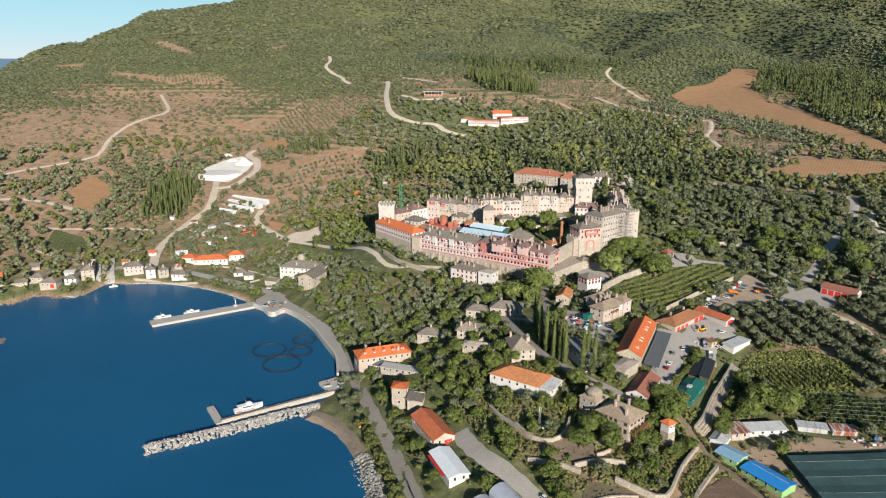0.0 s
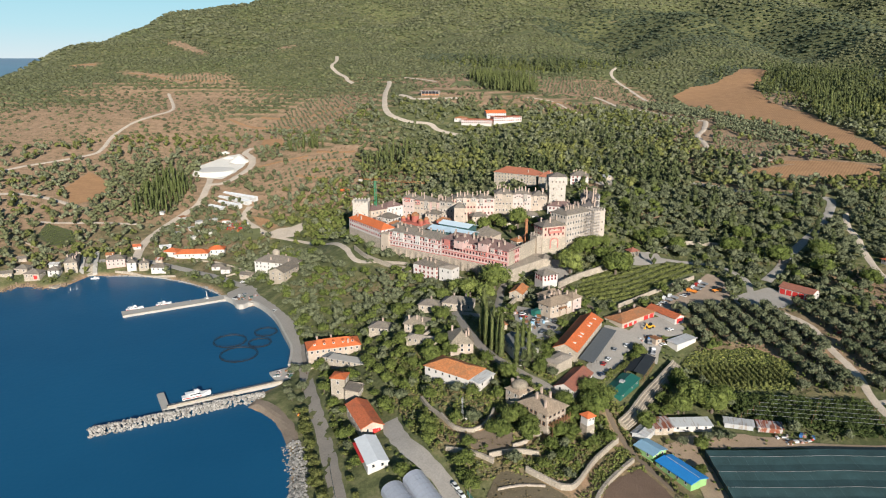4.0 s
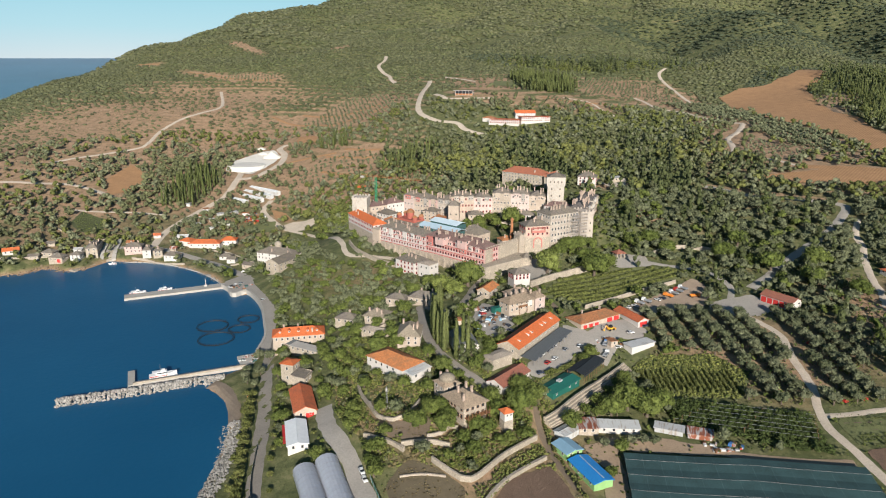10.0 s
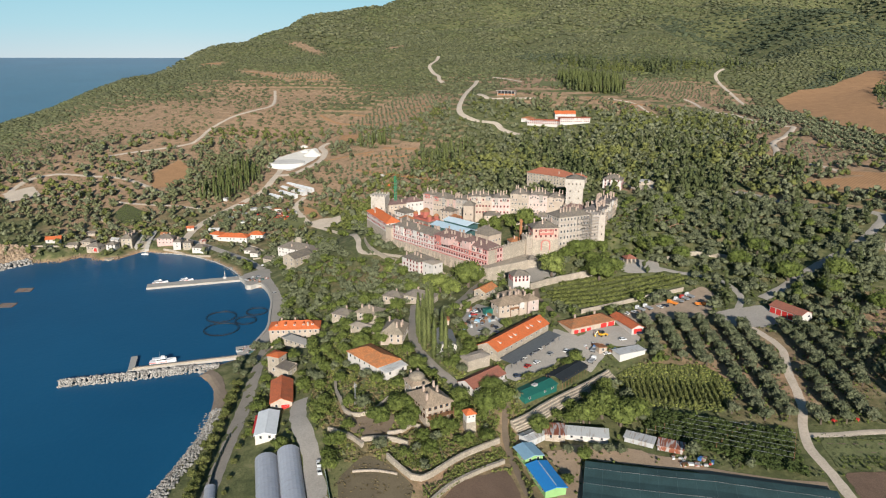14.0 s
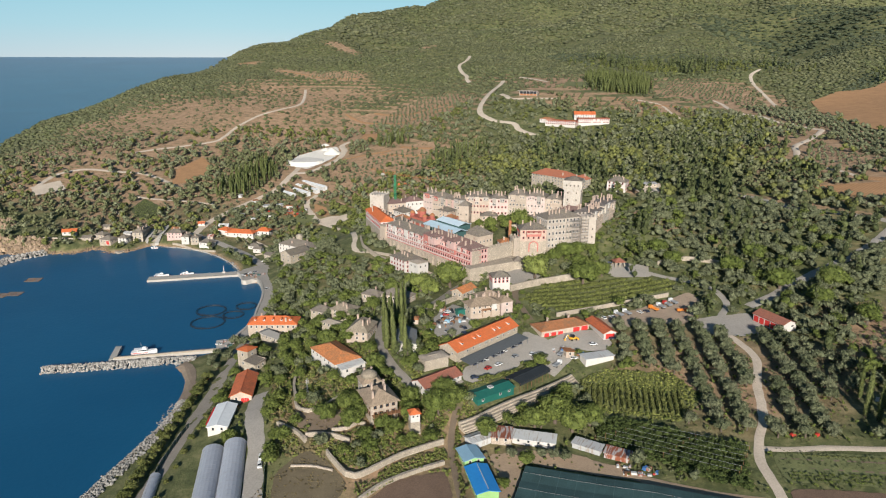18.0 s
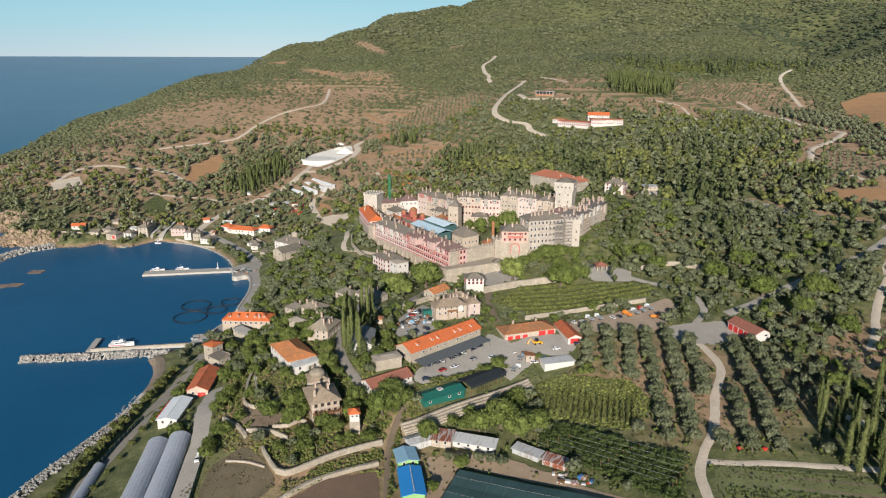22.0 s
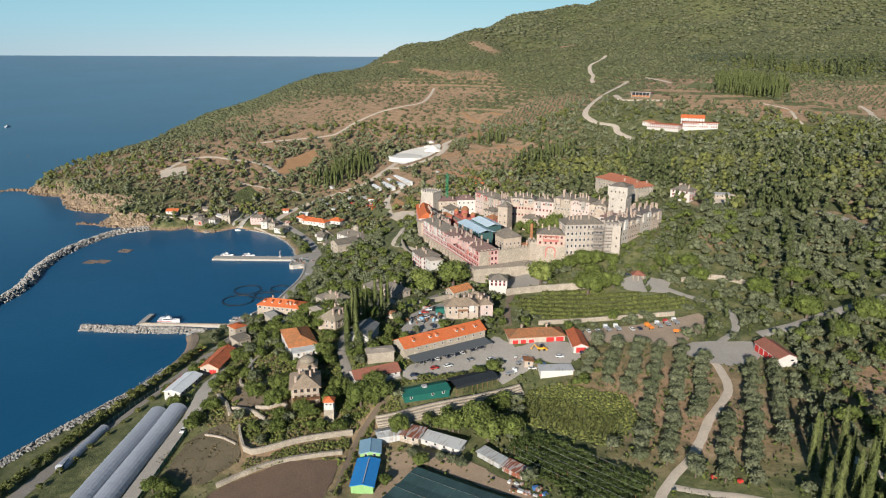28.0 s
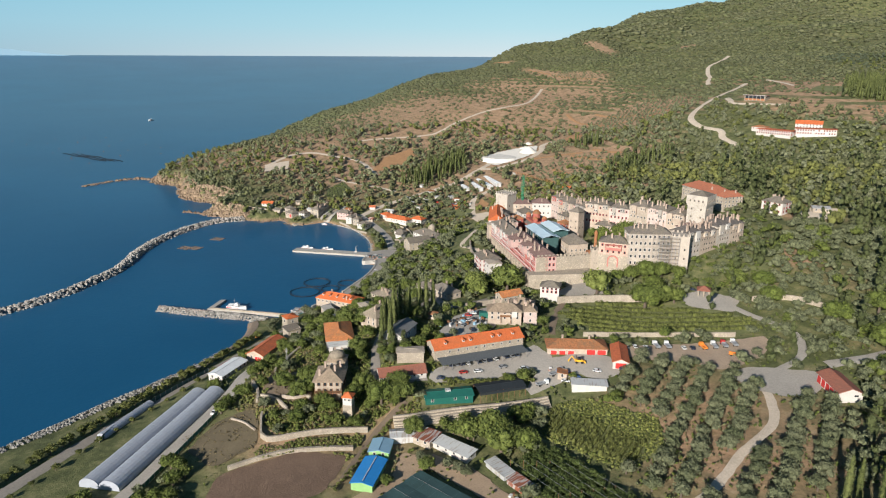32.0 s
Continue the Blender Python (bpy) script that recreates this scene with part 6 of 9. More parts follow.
part("dome", Shape().lathe([(2.8, 6.8), (2.8, 11.2), (3.1, 11.2), (2.6, 12.6), (1.4, 13.6), (0.05, 14.0)], 12, 0, (-4, 4, 0)), STONE_PALE, h, smooth=False)
building("warehouse", "plain stone warehouse with a slate roof", -88, 483, -20, 12.5, 20, 7.5, "gable", 3.0, "y", STONE_PALE, SLATE, 2, gap=4)
building("cottage", "low grey-roofed cottage by the quay", -152, 524, 10, 10, 7, 3.6, "hip", wall=WHITE, cover=SLATE, floors=1)
building("cottage", "white cottage with an orange roof on the cliff", -325, 491, 35, 12, 7, 3.6, "gable", 1.6, "x", WHITE, TILE, 1)
h = building("boathouse", "slate-roofed boathouse with a red door", -284, 493, 0, 12, 9, 4.5, "hip", wall=STONE, cover=SLATE, floors=1)
add_doors(h, 12, 9, 1, RED, 3.0, 3.0, 3.0, 3)
building("boathouse", "small slate-roofed harbour store", -296, 499, 0, 10, 8, 4.2, "hip", wall=STONE, cover=SLATE, floors=1)
building("cottage", "white slate-roofed harbour cottage", -271.5, 499, 10, 8, 8, 5, "hip", wall=WHITE, cover=SLATE, floors=2)
building("tower_house", "long pale stone house with a slate roof and many chimneys", -267, 516, 22.6, 9, 22, 7.5, "hip", 2.8, wall=STONE_PALE, cover=SLATE, floors=2, chimneys=6)
building("cottage", "pink harbour house with slate roof", -235, 524, 16, 14, 9, 6.5, "hip", wall=PINK, cover=SLATE, floors=2, chimneys=2)
building("cottage", "narrow white harbour house", -220, 519, 14, 7, 7, 6.5, "hip", wall=WHITE, cover=SLATE, floors=2, chimneys=1)
building("cottage", "stone harbour house with chimneys", -210.5, 520, 14, 7.5, 7, 6, "hip", wall=STONE_PALE, cover=SLATE, floors=2, chimneys=1)
building("cottage", "low white harbour house", -196, 516, -4, 12, 8, 4.5, "hip", wall=WHITE, cover=SLATE, floors=1, chimneys=1)
for px, py, rot, w, d, hh, wl, cv, words in ((-303, 489, 20, 8, 6, 3.2, "STONE", "SLATE", "small stone store by the rocks"), (-280, 514, 5, 7, 5, 3.0, "WHITE", "SHEET_GREY", "white shed with a grey sheet roof"), (-248, 540, 12, 6, 5, 3.0, "STONE", "TILE_OLD", "stone shed behind the channel"), (-228, 531, 10, 6, 5, 3.2, "WHITE", "SLATE", "small white outhouse behind the pink house"), (-204, 533, 12, 5, 4, 2.8, "STONE", "SHEET_RUST", "lean stone shed with a rusty roof"), (-143, 515, 5, 7, 6, 4.0, "WHITE", "SLATE", "little white chapel-like cottage"), (-122, 501, -14, 9, 7, 3.6, "STONE", "SLATE", "low stone annexe beside the harbour building"), (-212, 565, 20, 9, 5, 3.0, "WHITE", "SHEET_WHITE", "white storage shed above the street"), (-236, 563, 30, 6, 5, 2.8, "WHITE", "TILE_RED", "white hut with a red roof"), (-310, 520, 30, 6, 5, 3.0, "STONE", "SLATE", "ruined stone hut among the olives")):
    mats = {"STONE": STONE, "WHITE": WHITE, "SLATE": SLATE, "SHEET_GREY": SHEET_GREY, "TILE_OLD": TILE_OLD, "SHEET_RUST": SHEET_RUST, "SHEET_WHITE": SHEET_WHITE, "TILE_RED": TILE_RED}
    building("outhouse", words, px, py, rot, w, d, hh, "gable", 1.1, None, mats[wl], mats[cv], 1, gap=3, category="outhouse", group="harbour outhouses", win=(0.7, 0.9))
for px, py, rot, w in ((-204, 676.5, -33, 21), (-195.5, 686.5, -33, 37), (-192, 697, -30, 44), (-189, 707.5, -32, 48)):
    building("nursery_shed", "long low white-roofed nursery shed", px, py, rot, w, 5.0, 2.4, "gable", 0.7, "x", SHEET_WHITE, HULL_WHITE, 0, category="shed", group="nursery sheds")
rs = random.Random(5)
for hx, hy in ((-227, 644), (-208, 618), (-208, 635), (-195, 643), (-250, 652), (-184, 641), (-216, 603), (-199, 596), (-222, 625), (-232, 612), (-188, 612)):
    building("hut", "small white and rusty storage hut", hx, hy, rs.uniform(0, 90), rs.uniform(3, 7), rs.uniform(3, 5), 2.6, "lean", 0.4, wall=SHEET_WHITE, cover=rs.choice((SHEET_WHITE, SHEET_GREY, TILE_OLD)), floors=0, category="hut", group="storage huts")

for k in range(26):
    w, d, hh = rs.uniform(1.5, 5.5), rs.uniform(1.4, 3.0), rs.uniform(0.8, 2.4)
    mat, words = rs.choice(((RED, "red-painted metal scrap box"), (HULL_WHITE, "white plastic tank"), (ORANGE_PAINT, "orange machine part"), (SHEET_WHITE, "white sheet-metal bin"), (SHEET_GREY, "grey sheet-metal bin"), (SHEET_RUST, "rusty skip")))
    jx, jy = -176 + rs.uniform(-8, 14), 628 + rs.uniform(-9, 14)
    solo("skip", Shape().box(-w / 2, -d / 2, -0.2, w / 2, d / 2, hh, 0, 0.06).box(-w / 2 - 0.1, -d / 2 - 0.1, hh - 0.18, w / 2 + 0.1, d / 2 + 0.1, hh, 0), mat, words + " in the junk yard", "skip", pose(jx, jy, level(jx, jy) + 0.15, 0, 0, rs.uniform(0, 90)), "junk yard skips")
building("hut", "white hut with a red tile roof", 328, 441, 20, 6, 5, 3.2, "hip", 1.2, wall=WHITE, cover=TILE_RED, floors=1, category="hut")
building("hut", "low stone outbuilding in the gravel yard", 178, 640, 25, 12, 6, 3.2, "lean", 0.8, wall=STONE_PALE, cover=SHEET_GREY, floors=1, category="hut")

# heaps of timber, drums and parts lying about the workshop yard
BARK_BROWN = plain("dark brown scrap", (0.10, 0.075, 0.055), 0.95, 0.3)
for k in range(46):
    u, v = rs.random(), rs.random()
    jx, jy = 76.5 + 19 * u - 3 * v, 334 + 10 * u + 34 * v - 14 * u * v
    w, d, hh = rs.uniform(0.8, 3.2), rs.uniform(0.6, 1.6), rs.uniform(0.4, 1.6)
    mat, words = rs.choice(((WOOD, "stack of brown timber"), (SHEET_RUST, "rusty metal box"), (SHEET_GREY, "grey metal box"), (STONE_DARK, "grey stack of blocks"), (WOOD, "heap of old boards"), (SHEET_BLUE_PALE, "faded blue crate"), (NET_BLACK, "black tarpaulin heap"), (BARK_BROWN, "heap of dark scrap")))
    solo("yard_box", Shape().box(-w / 2, -d / 2, -0.1, w / 2, d / 2, hh * 0.8, 0, 0.1).box(-w / 2.6, -d / 2.4, hh * 0.8, w / 3, d / 2.2, hh, 0), mat, words + " in the workshop yard", "box", pose(jx, jy, level(jx, jy) + 0.25, 0, 0, rs.uniform(0, 180)), "workshop clutter")

# stone houses under the monastery
building("stone_cottage", "small grey slate-roofed stone cottage", 25.7, 378.1, -12, 12.5, 8, 5, "hip", wall=STONE, cover=SLATE, floors=1, chimneys=1)
building("stone_cottage", "long low slate-roofed stone house", 42.5, 376.8, -12, 18, 10, 5, "hip", wall=STONE, cover=SLATE, floors=1, chimneys=2)
building("stone_cottage", "broad slate-roofed stone house with chimneys", 19.4, 350.7, -8, 12.5, 9.5, 5.5, "hip", wall=STONE, cover=SLATE_TAN, floors=2, chimneys=3, over=1.0)
building("stone_cottage", "low grey house with a shallow slate roof", -2, 364.7, -10, 13, 8.5, 4, "hip", wall=STONE_PALE, cover=SLATE, floors=1, chimneys=1)
building("stone_cottage", "long low stone outbuilding", 23.9, 330.6, -18, 17, 6, 3, "hip", 0.9, wall=STONE_PALE, cover=STONE, floors=1)
building("stone_cottage", "low terrace house beside the quay road", -16.5, 333.9, -20, 22, 6, 3, "flat", wall=STONE_PALE, cover=CONCRETE, floors=1)
building("stone_cottage", "small grey-roofed house by the quay road", -27.4, 343.3, -19, 8, 6, 4.5, "hip", wall=STONE_PALE, cover=DARK_SLATE, floors=1)
inn = building("inn", "cream plastered inn with a brown slate roof", 97.5, 365, 40, 18, 9, 6.4, "hip", 2.5, "x", PLASTER, SLATE_BROWN, 2, chimneys=4, over=0.9, z=29.3, chim_h=2.2)
part("balcony", Shape().box(-2.6, -6.0, 3.0, 3.2, -4.5, 3.2).box(-2.6, -6.0, 3.2, 3.2, -5.88, 4.2).box(-2.5, -5.9, -1, -2.3, -5.7, 3.0).box(3.0, -5.9, -1, 3.2, -5.7, 3.0), WOOD, inn)
part("balcony_roof", Shape().box(-3.0, -6.4, 5.7, 3.6, -4.4, 5.9), SLATE_BROWN, inn)
part("bay", Shape().box(3.6, -5.6, 2.8, 6.6, -4.4, 6.0), WHITE, inn, "white boxed-out room")
building("inn", "inn wing with an orange-brown roof", 79, 393, 70, 14, 8, 5, "gable", 2.0, "x", STONE_PALE, TILE_WARM, 1)
building("inn", "slate-roofed stone house below the gate", 97.5, 380.5, 35, 13.5, 10, 6.6, "hip", 2.8, over=0.9, wall=PLASTER, cover=SLATE_BROWN, floors=2, chimneys=4)
building("inn", "small slate-roofed house with a stone stair", 108.3, 373.8, 38, 7, 8, 8.2, "hip", 2.2, wall=PALE_PINK, cover=SLATE_BROWN, floors=2, chimneys=2)

# hillside buildings
building("guest_hall", "white hall with a red flat roof terrace", 64, 879, -9, 38, 13, 6, "flat", wall=WHITE, cover=TILE_RED, floors=2, frame_mat=RED_FRAME, gap=2.4, over=0.9)
building("guest_hall", "white two-storey wing with a red-edged roof", 101, 887, 20, 38, 12, 7, "flat", wall=WHITE, cover=TILE_RED, floors=2, frame_mat=RED_FRAME, gap=2.4, over=1.0)
building("guest_hall", "upper white house with an orange gable roof", 88, 907, 14, 26, 12, 5.5, "gable", 3.0, "x", WHITE, TILE, 2)
building("guest_hall", "low white annexe with a faded red roof", 44, 890, -9, 16, 10, 4, "hip", 1.6, wall=WHITE, cover=TILE_OLD, floors=1)
hs = building("hill_shed", "long unfinished brick and concrete shed", 1, 990, -3, 26, 12, 5.5, "flat", wall=STONE_DARK, cover=TILE_BROWN, floors=1, category="shed", z=116, over=1.6)
# dark panel laid over the front for the shade inside the shed
part("opening", Shape().box(-11.5, -6.25, 1.6, 11.5, -6.05, 5.0), GLASS_DARK, hs, "flat dark panel for the shade inside the open front")
part("low_wall", Shape().box(-12.5, -6.5, -0.5, 12.5, -6.3, 1.6), TILE_OLD, hs, "orange brick parapet")
part("eave", Shape().box(-14.6, -7.7, 5.45, 14.6, -7.5, 5.95), WHITE, hs, "pale concrete eave")
for k in range(6):
    part("column", Shape().box(-0.2, -6.6, -0.5, 0.2, -6.2, 5.4), CONCRETE, hs, at=pose(-12 + 4.8 * k, 0, 0))
building("hut", "small orange-roofed hut on the terraces", -75, 690, 10, 8, 6, 3, "gable", 1.2, "x", STONE, TILE, 0, category="hut")

# pavilion with arches beside the plaza
pv = thing("pavilion", "open stone pavilion with a tile roof", "pavilion", 165.2, 467.6, None, 25)
FOOTPRINTS.append((165.2, 467.6, 25, 9, 9))
for sx in (-3, 0, 3):
    for sy in (-2.6, 2.6):
        part("pillar", Shape().box(-0.35, -0.35, -0.8, 0.35, 0.35, 3.2), STONE_PALE, pv, at=pose(sx, sy, 0))
part("beam", Shape().box(-3.5, -3.1, 3.0, 3.5, -2.2, 3.7).box(-3.5, 2.2, 3.0, 3.5, 3.1, 3.7).box(-3.5, -2.2, 3.0, -2.6, 2.2, 3.7).box(2.6, -2.2, 3.0, 3.5, 2.2, 3.7), STONE_PALE, pv)
part("roof", roof_shape(7, 6.2, 1.8, "hip", "x", 0.5), TILE_BROWN, pv, at=pose(0, 0, 3.7))

# twin tunnel greenhouse
FILM = plain("milky greenhouse film", (0.36, 0.38, 0.42), 0.35, 0.14, 0.4, 3.0, relief=0.02, spec=0.5)


def tunnel(x, y, rot, length, width, height, ribs):
    gh = thing("greenhouse", "long tunnel greenhouse of milky film", "greenhouse", x, y, None, rot, "tunnel greenhouses")
    FOOTPRINTS.append((x, y, rot, width + 2, length + 4))
    g0 = level(x, y)
    dx, dy = -math.sin(radians(rot)), math.cos(radians(rot))
    s, n, m = Shape(), 10, 12
    vs = []
    for j in range(m + 1):
        v = (j / m - 0.5) * length
        dz = level(x + dx * v, y + dy * v) - g0
        vs += [(-width / 2 * math.cos(math.pi * k / n), v, dz + 0.6 * (0 < k < n) + (height - 0.6) * math.sin(math.pi * k / n) - 0.4 * (k in (0, n))) for k in range(n + 1)]
    fs = [(j * (n + 1) + k, j * (n + 1) + k + 1, (j + 1) * (n + 1) + k + 1, (j + 1) * (n + 1) + k) for j in range(m) for k in range(n)]
    fs += [tuple(range(n, -1, -1)), tuple(m * (n + 1) + k for k in range(n + 1))]
    part("film", s.add(vs, fs), FILM, gh)
    for j in range(ribs + 1):
        v = (j / ribs - 0.5) * length
        dz = level(x + dx * v, y + dy * v) - g0
        r = Shape()
        pts = [(-(width / 2 + 0.05) * math.cos(math.pi * k / n), v, dz + 0.6 + (height - 0.55) * math.sin(math.pi * k / n)) for k in range(n + 1)]
        r.pipe(pts, 0.045, 4)
        part("hoop", r, STEEL, gh)


tunnel(35.4, 192.8, 29, 76, 9.4, 4.2, 26)
tunnel(43.4, 197.3, 29, 76, 9.4, 4.2, 26)
tunnel(10, 193, 29, 34, 4.5, 2.4, 12)


# ---- trees ----
def ico(level_of):
    bm = bmesh.new()
    bmesh.ops.create_icosphere(bm, subdivisions=level_of, radius=1.0)
    v, f = np.array([p.co[:] for p in bm.verts]), np.array([[p.index for p in q.verts] for q in bm.faces])
    bm.free()
    return v, f


ICO1, ICO2 = ico(1), ico(2)


def spindle(q, r, t=None):
    """A tall slim flame shape, widest a third of the way up."""
    t = np.clip((q[:, 2] + 1) / 2, 0.0, 1.0) if t is None else np.full(len(q), t)
    side = np.hypot(q[:, 0], q[:, 1])
    wide = 1.75 * np.clip(t + 0.06, 0, 1) ** 0.42 * np.clip(1.02 - t, 0, 1) ** 0.72
    u = np.where(side > 1e-4, wide / np.maximum(side, 1e-4), 0.0)
    return np.stack([q[:, 0] * u, q[:, 1] * u, 0.5 + 12.0 * t], 1)


def crown_template(seed, kind, clumps, leaves, base, leaf, core=0.88):
    """Leaf masses round a few uneven cores; unit: metres at scale 1."""
    r = np.random.RandomState(seed)
    V, F, n = [], [], 0
    centres = []
    for k in range(clumps):
        if kind == "cypress":
            c, s = np.array([0.0, 0.0, 0.0]), np.array([1.0, 1.0, 1.0])
        elif kind == "pine":
            a, q = r.uniform(0, 6.28), math.sqrt(r.uniform(0, 1)) * 3.4
            c, s = np.array([q * math.cos(a), q * math.sin(a), 6.3 + r.uniform(-0.5, 0.6) - 0.09 * q * q]), np.array([1.7, 1.7, 0.95]) * r.uniform(0.8, 1.25)
        elif kind == "low":
            c, s = np.array([r.normal(0, 0.25), r.normal(0, 0.25), 0.95 + 0.5 * k]), np.array([1.35, 1.35, 1.15]) * r.uniform(0.85, 1.15)
        elif kind == "tall":
            t = k / max(1, clumps - 1)
            a, q = r.uniform(0, 6.28), r.uniform(0.3, 1.5) * (1.1 - 0.6 * t)
            c, s = np.array([q * math.cos(a), q * math.sin(a), 2.2 + 6.0 * t]), np.array([1.5, 1.5, 1.7]) * r.uniform(0.75, 1.2) * (1.1 - 0.4 * t)
        else:
            a, q = 6.28 * k / clumps + r.uniform(-0.5, 0.5), (0.0 if k == 0 else r.uniform(1.0, 1.75))
            c, s = np.array([q * math.cos(a), q * math.sin(a), (2.9 if k else 3.5) + r.uniform(-0.7, 0.7) - 0.2 * q]), np.array([1.35, 1.35, 1.2]) * r.uniform(0.75, 1.2)
        if kind == "cypress":
            q = spindle(base[0], r)
            v = q * np.array([core, core, 1.0]) * (1 + r.uniform(-0.07, 0.07, (len(q), 1)) * np.array([1, 1, 0]))
        else:
            v = base[0] * s * (1 + r.uniform(-0.22, 0.22, (len(base[0]), 1))) * core + c
        V.append(v)
        F.append(base[1] + n)
        n += len(v)
        centres.append((c, s))
    for k in range(leaves):
        c, s = centres[r.randint(clumps)]
        d = r.normal(0, 1, 3)
        d[2] = abs(d[2]) * 0.9 - 0.15 if kind != "cypress" else d[2]
        d /= np.linalg.norm(d)
        p = c + d * s * r.uniform(core - 0.06, 1.16)
        if kind == "cypress":
            d = r.normal(0, 1, 3) * np.array([1, 1, 0])
            d /= np.linalg.norm(d)
            u = r.uniform(0, 1) ** 1.25
            p = spindle(np.array([[d[0], d[1], 0.0]]), r, u)[0] * np.array([1, 1, 1.0]) * np.append(np.full(2, r.uniform(core, 1.12)), 1.0)
            d = d + np.array([0, 0, 0.35])
        nrm = d + r.normal(0, 0.5, 3)
        nrm /= np.linalg.norm(nrm)
        a = np.cross(nrm, r.normal(0, 1, 3))
        a /= np.linalg.norm(a)
        b = np.cross(nrm, a)
        z = leaf * r.uniform(0.6, 1.4)
        V.append(np.array([p + a * z, p - a * z * 0.5 + b * z * 0.8, p - a * z * 0.5 - b * z * 0.8]))
        F.append(np.array([[n, n + 1, n + 2]]))
        n += 3
    return np.concatenate(V), np.concatenate(F)


def fast_mesh(name, v, f, mat):
    me = bpy.data.meshes.new(name)
    me.vertices.add(len(v))
    me.vertices.foreach_set("co", v.astype(np.float32).ravel())
    me.loops.add(f.size)
    me.loops.foreach_set("vertex_index", f.astype(np.int32).ravel())
    me.polygons.add(len(f))
    me.polygons.foreach_set("loop_start", np.arange(0, f.size, 3, dtype=np.int32))
    me.materials.append(mat)
    me.update(calc_edges=True)
    me.shade_smooth()
    return me


def stand(name, label, pts, size, templates, mat, seed, category="trees", squash=(0.85, 1.2)):
    """One mesh of many trees or shrubs at pts, each turned and sized at random."""
    r = np.random.RandomState(seed)
    pts, size = np.asarray(pts), np.asarray(size)
    z = ground(pts[:, 0], pts[:, 1])
    pick = r.randint(len(templates), size=len(pts))
    VV, FF, n = [], [], 0
    for k, (v, f) in enumerate(templates):
        i = np.nonzero(pick == k)[0]
        if not len(i):
            continue
        a = r.uniform(0, 6.28, len(i))
        sx, sz = size[i], size[i] * r.uniform(*squash, len(i))
        x = (v[None, :, 0] * np.cos(a)[:, None] - v[None, :, 1] * np.sin(a)[:, None]) * sx[:, None] + pts[i, 0][:, None]
        y = (v[None, :, 0] * np.sin(a)[:, None] + v[None, :, 1] * np.cos(a)[:, None]) * sx[:, None] + pts[i, 1][:, None]
        h = v[None, :, 2] * sz[:, None] + z[i][:, None] - 0.4 * sz[:, None]
        VV.append(np.stack([x, y, h], 2).reshape(-1, 3))
        FF.append((f[None] + (n + np.arange(len(i)) * len(v))[:, None, None]).reshape(-1, 3))
        n += len(i) * len(v)
    ob = new(name, fast_mesh(name, np.concatenate(VV), np.concatenate(FF), mat))
    return tagged(ob, label, category, kind="stuff")


OLIVE = foliage("grey-green olive leaves", (0.066, 0.080, 0.048), (0.228, 0.242, 0.152))
LEAF = foliage("fresh green leaves", (0.054, 0.082, 0.020), (0.178, 0.212, 0.056))
CONIFER = foliage("dark green conifer needles", (0.044, 0.060, 0.026), (0.146, 0.165, 0.074))
SCRUB = foliage("olive-green scrub leaves", (0.064, 0.077, 0.038), (0.208, 0.215, 0.118))
PINE = foliage("yellow-green pine needles", (0.068, 0.082, 0.024), (0.215, 0.225, 0.075))
DOME = foliage("bright yellow-green pine needles", (0.085, 0.110, 0.026), (0.255, 0.290, 0.085))
CYPRESS = foliage("green cypress sprays", (0.075, 0.098, 0.034), (0.165, 0.185, 0.068))
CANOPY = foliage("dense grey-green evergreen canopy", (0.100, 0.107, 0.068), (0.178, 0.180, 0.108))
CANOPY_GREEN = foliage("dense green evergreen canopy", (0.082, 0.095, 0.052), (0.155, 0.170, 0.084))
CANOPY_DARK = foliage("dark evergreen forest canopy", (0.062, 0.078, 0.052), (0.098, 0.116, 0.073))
KIWI = foliage("dark glossy kiwi leaves", (0.040, 0.062, 0.020), (0.122, 0.155, 0.050))
BARK = plain("grey-brown bark", (0.13, 0.10, 0.075), 0.95, 0.3)

# what must stay free of trees
MASK_X, MASK_Y, CELL = -760, 120, 2.0
MW, MH = 760, 720
mx, my = np.meshgrid(MASK_X + (np.arange(MW) + 0.5) * CELL, MASK_Y + (np.arange(MH) + 0.5) * CELL)
blocked = np.zeros((MH, MW), bool)


def window_of(x0, x1, y0, y1):
    a, b = max(0, int((x0 - MASK_X) / CELL) - 1), min(MW, int((x1 - MASK_X) / CELL) + 2)
    c, d = max(0, int((y0 - MASK_Y) / CELL) - 1), min(MH, int((y1 - MASK_Y) / CELL) + 2)
    return slice(c, max(c, d)), slice(a, max(a, b))


def in_poly(x, y, poly):
    out = np.zeros(np.shape(x), bool)
    for (x0, y0), (x1, y1) in zip(poly, poly[1:] + poly[:1]):
        if y0 != y1:
            out ^= ((y0 > y) != (y1 > y)) & (x < x0 + (y - y0) * (x1 - x0) / (y1 - y0))
    return out


for fx, fy, rot, w, d in FOOTPRINTS:
    R = math.hypot(w, d) / 2 + (2 if fy < 700 else 12)
    s = window_of(fx - R, fx + R, fy - R, fy + R)
    c, n = math.cos(radians(rot)), math.sin(radians(rot))
    u, v = (mx[s] - fx) * c + (my[s] - fy) * n, -(mx[s] - fx) * n + (my[s] - fy) * c
    blocked[s] |= (abs(u) < w / 2 + (0.8 if fy < 700 else 7.0)) & (abs(v) < d / 2 + (0.8 if fy < 700 else 9.0))
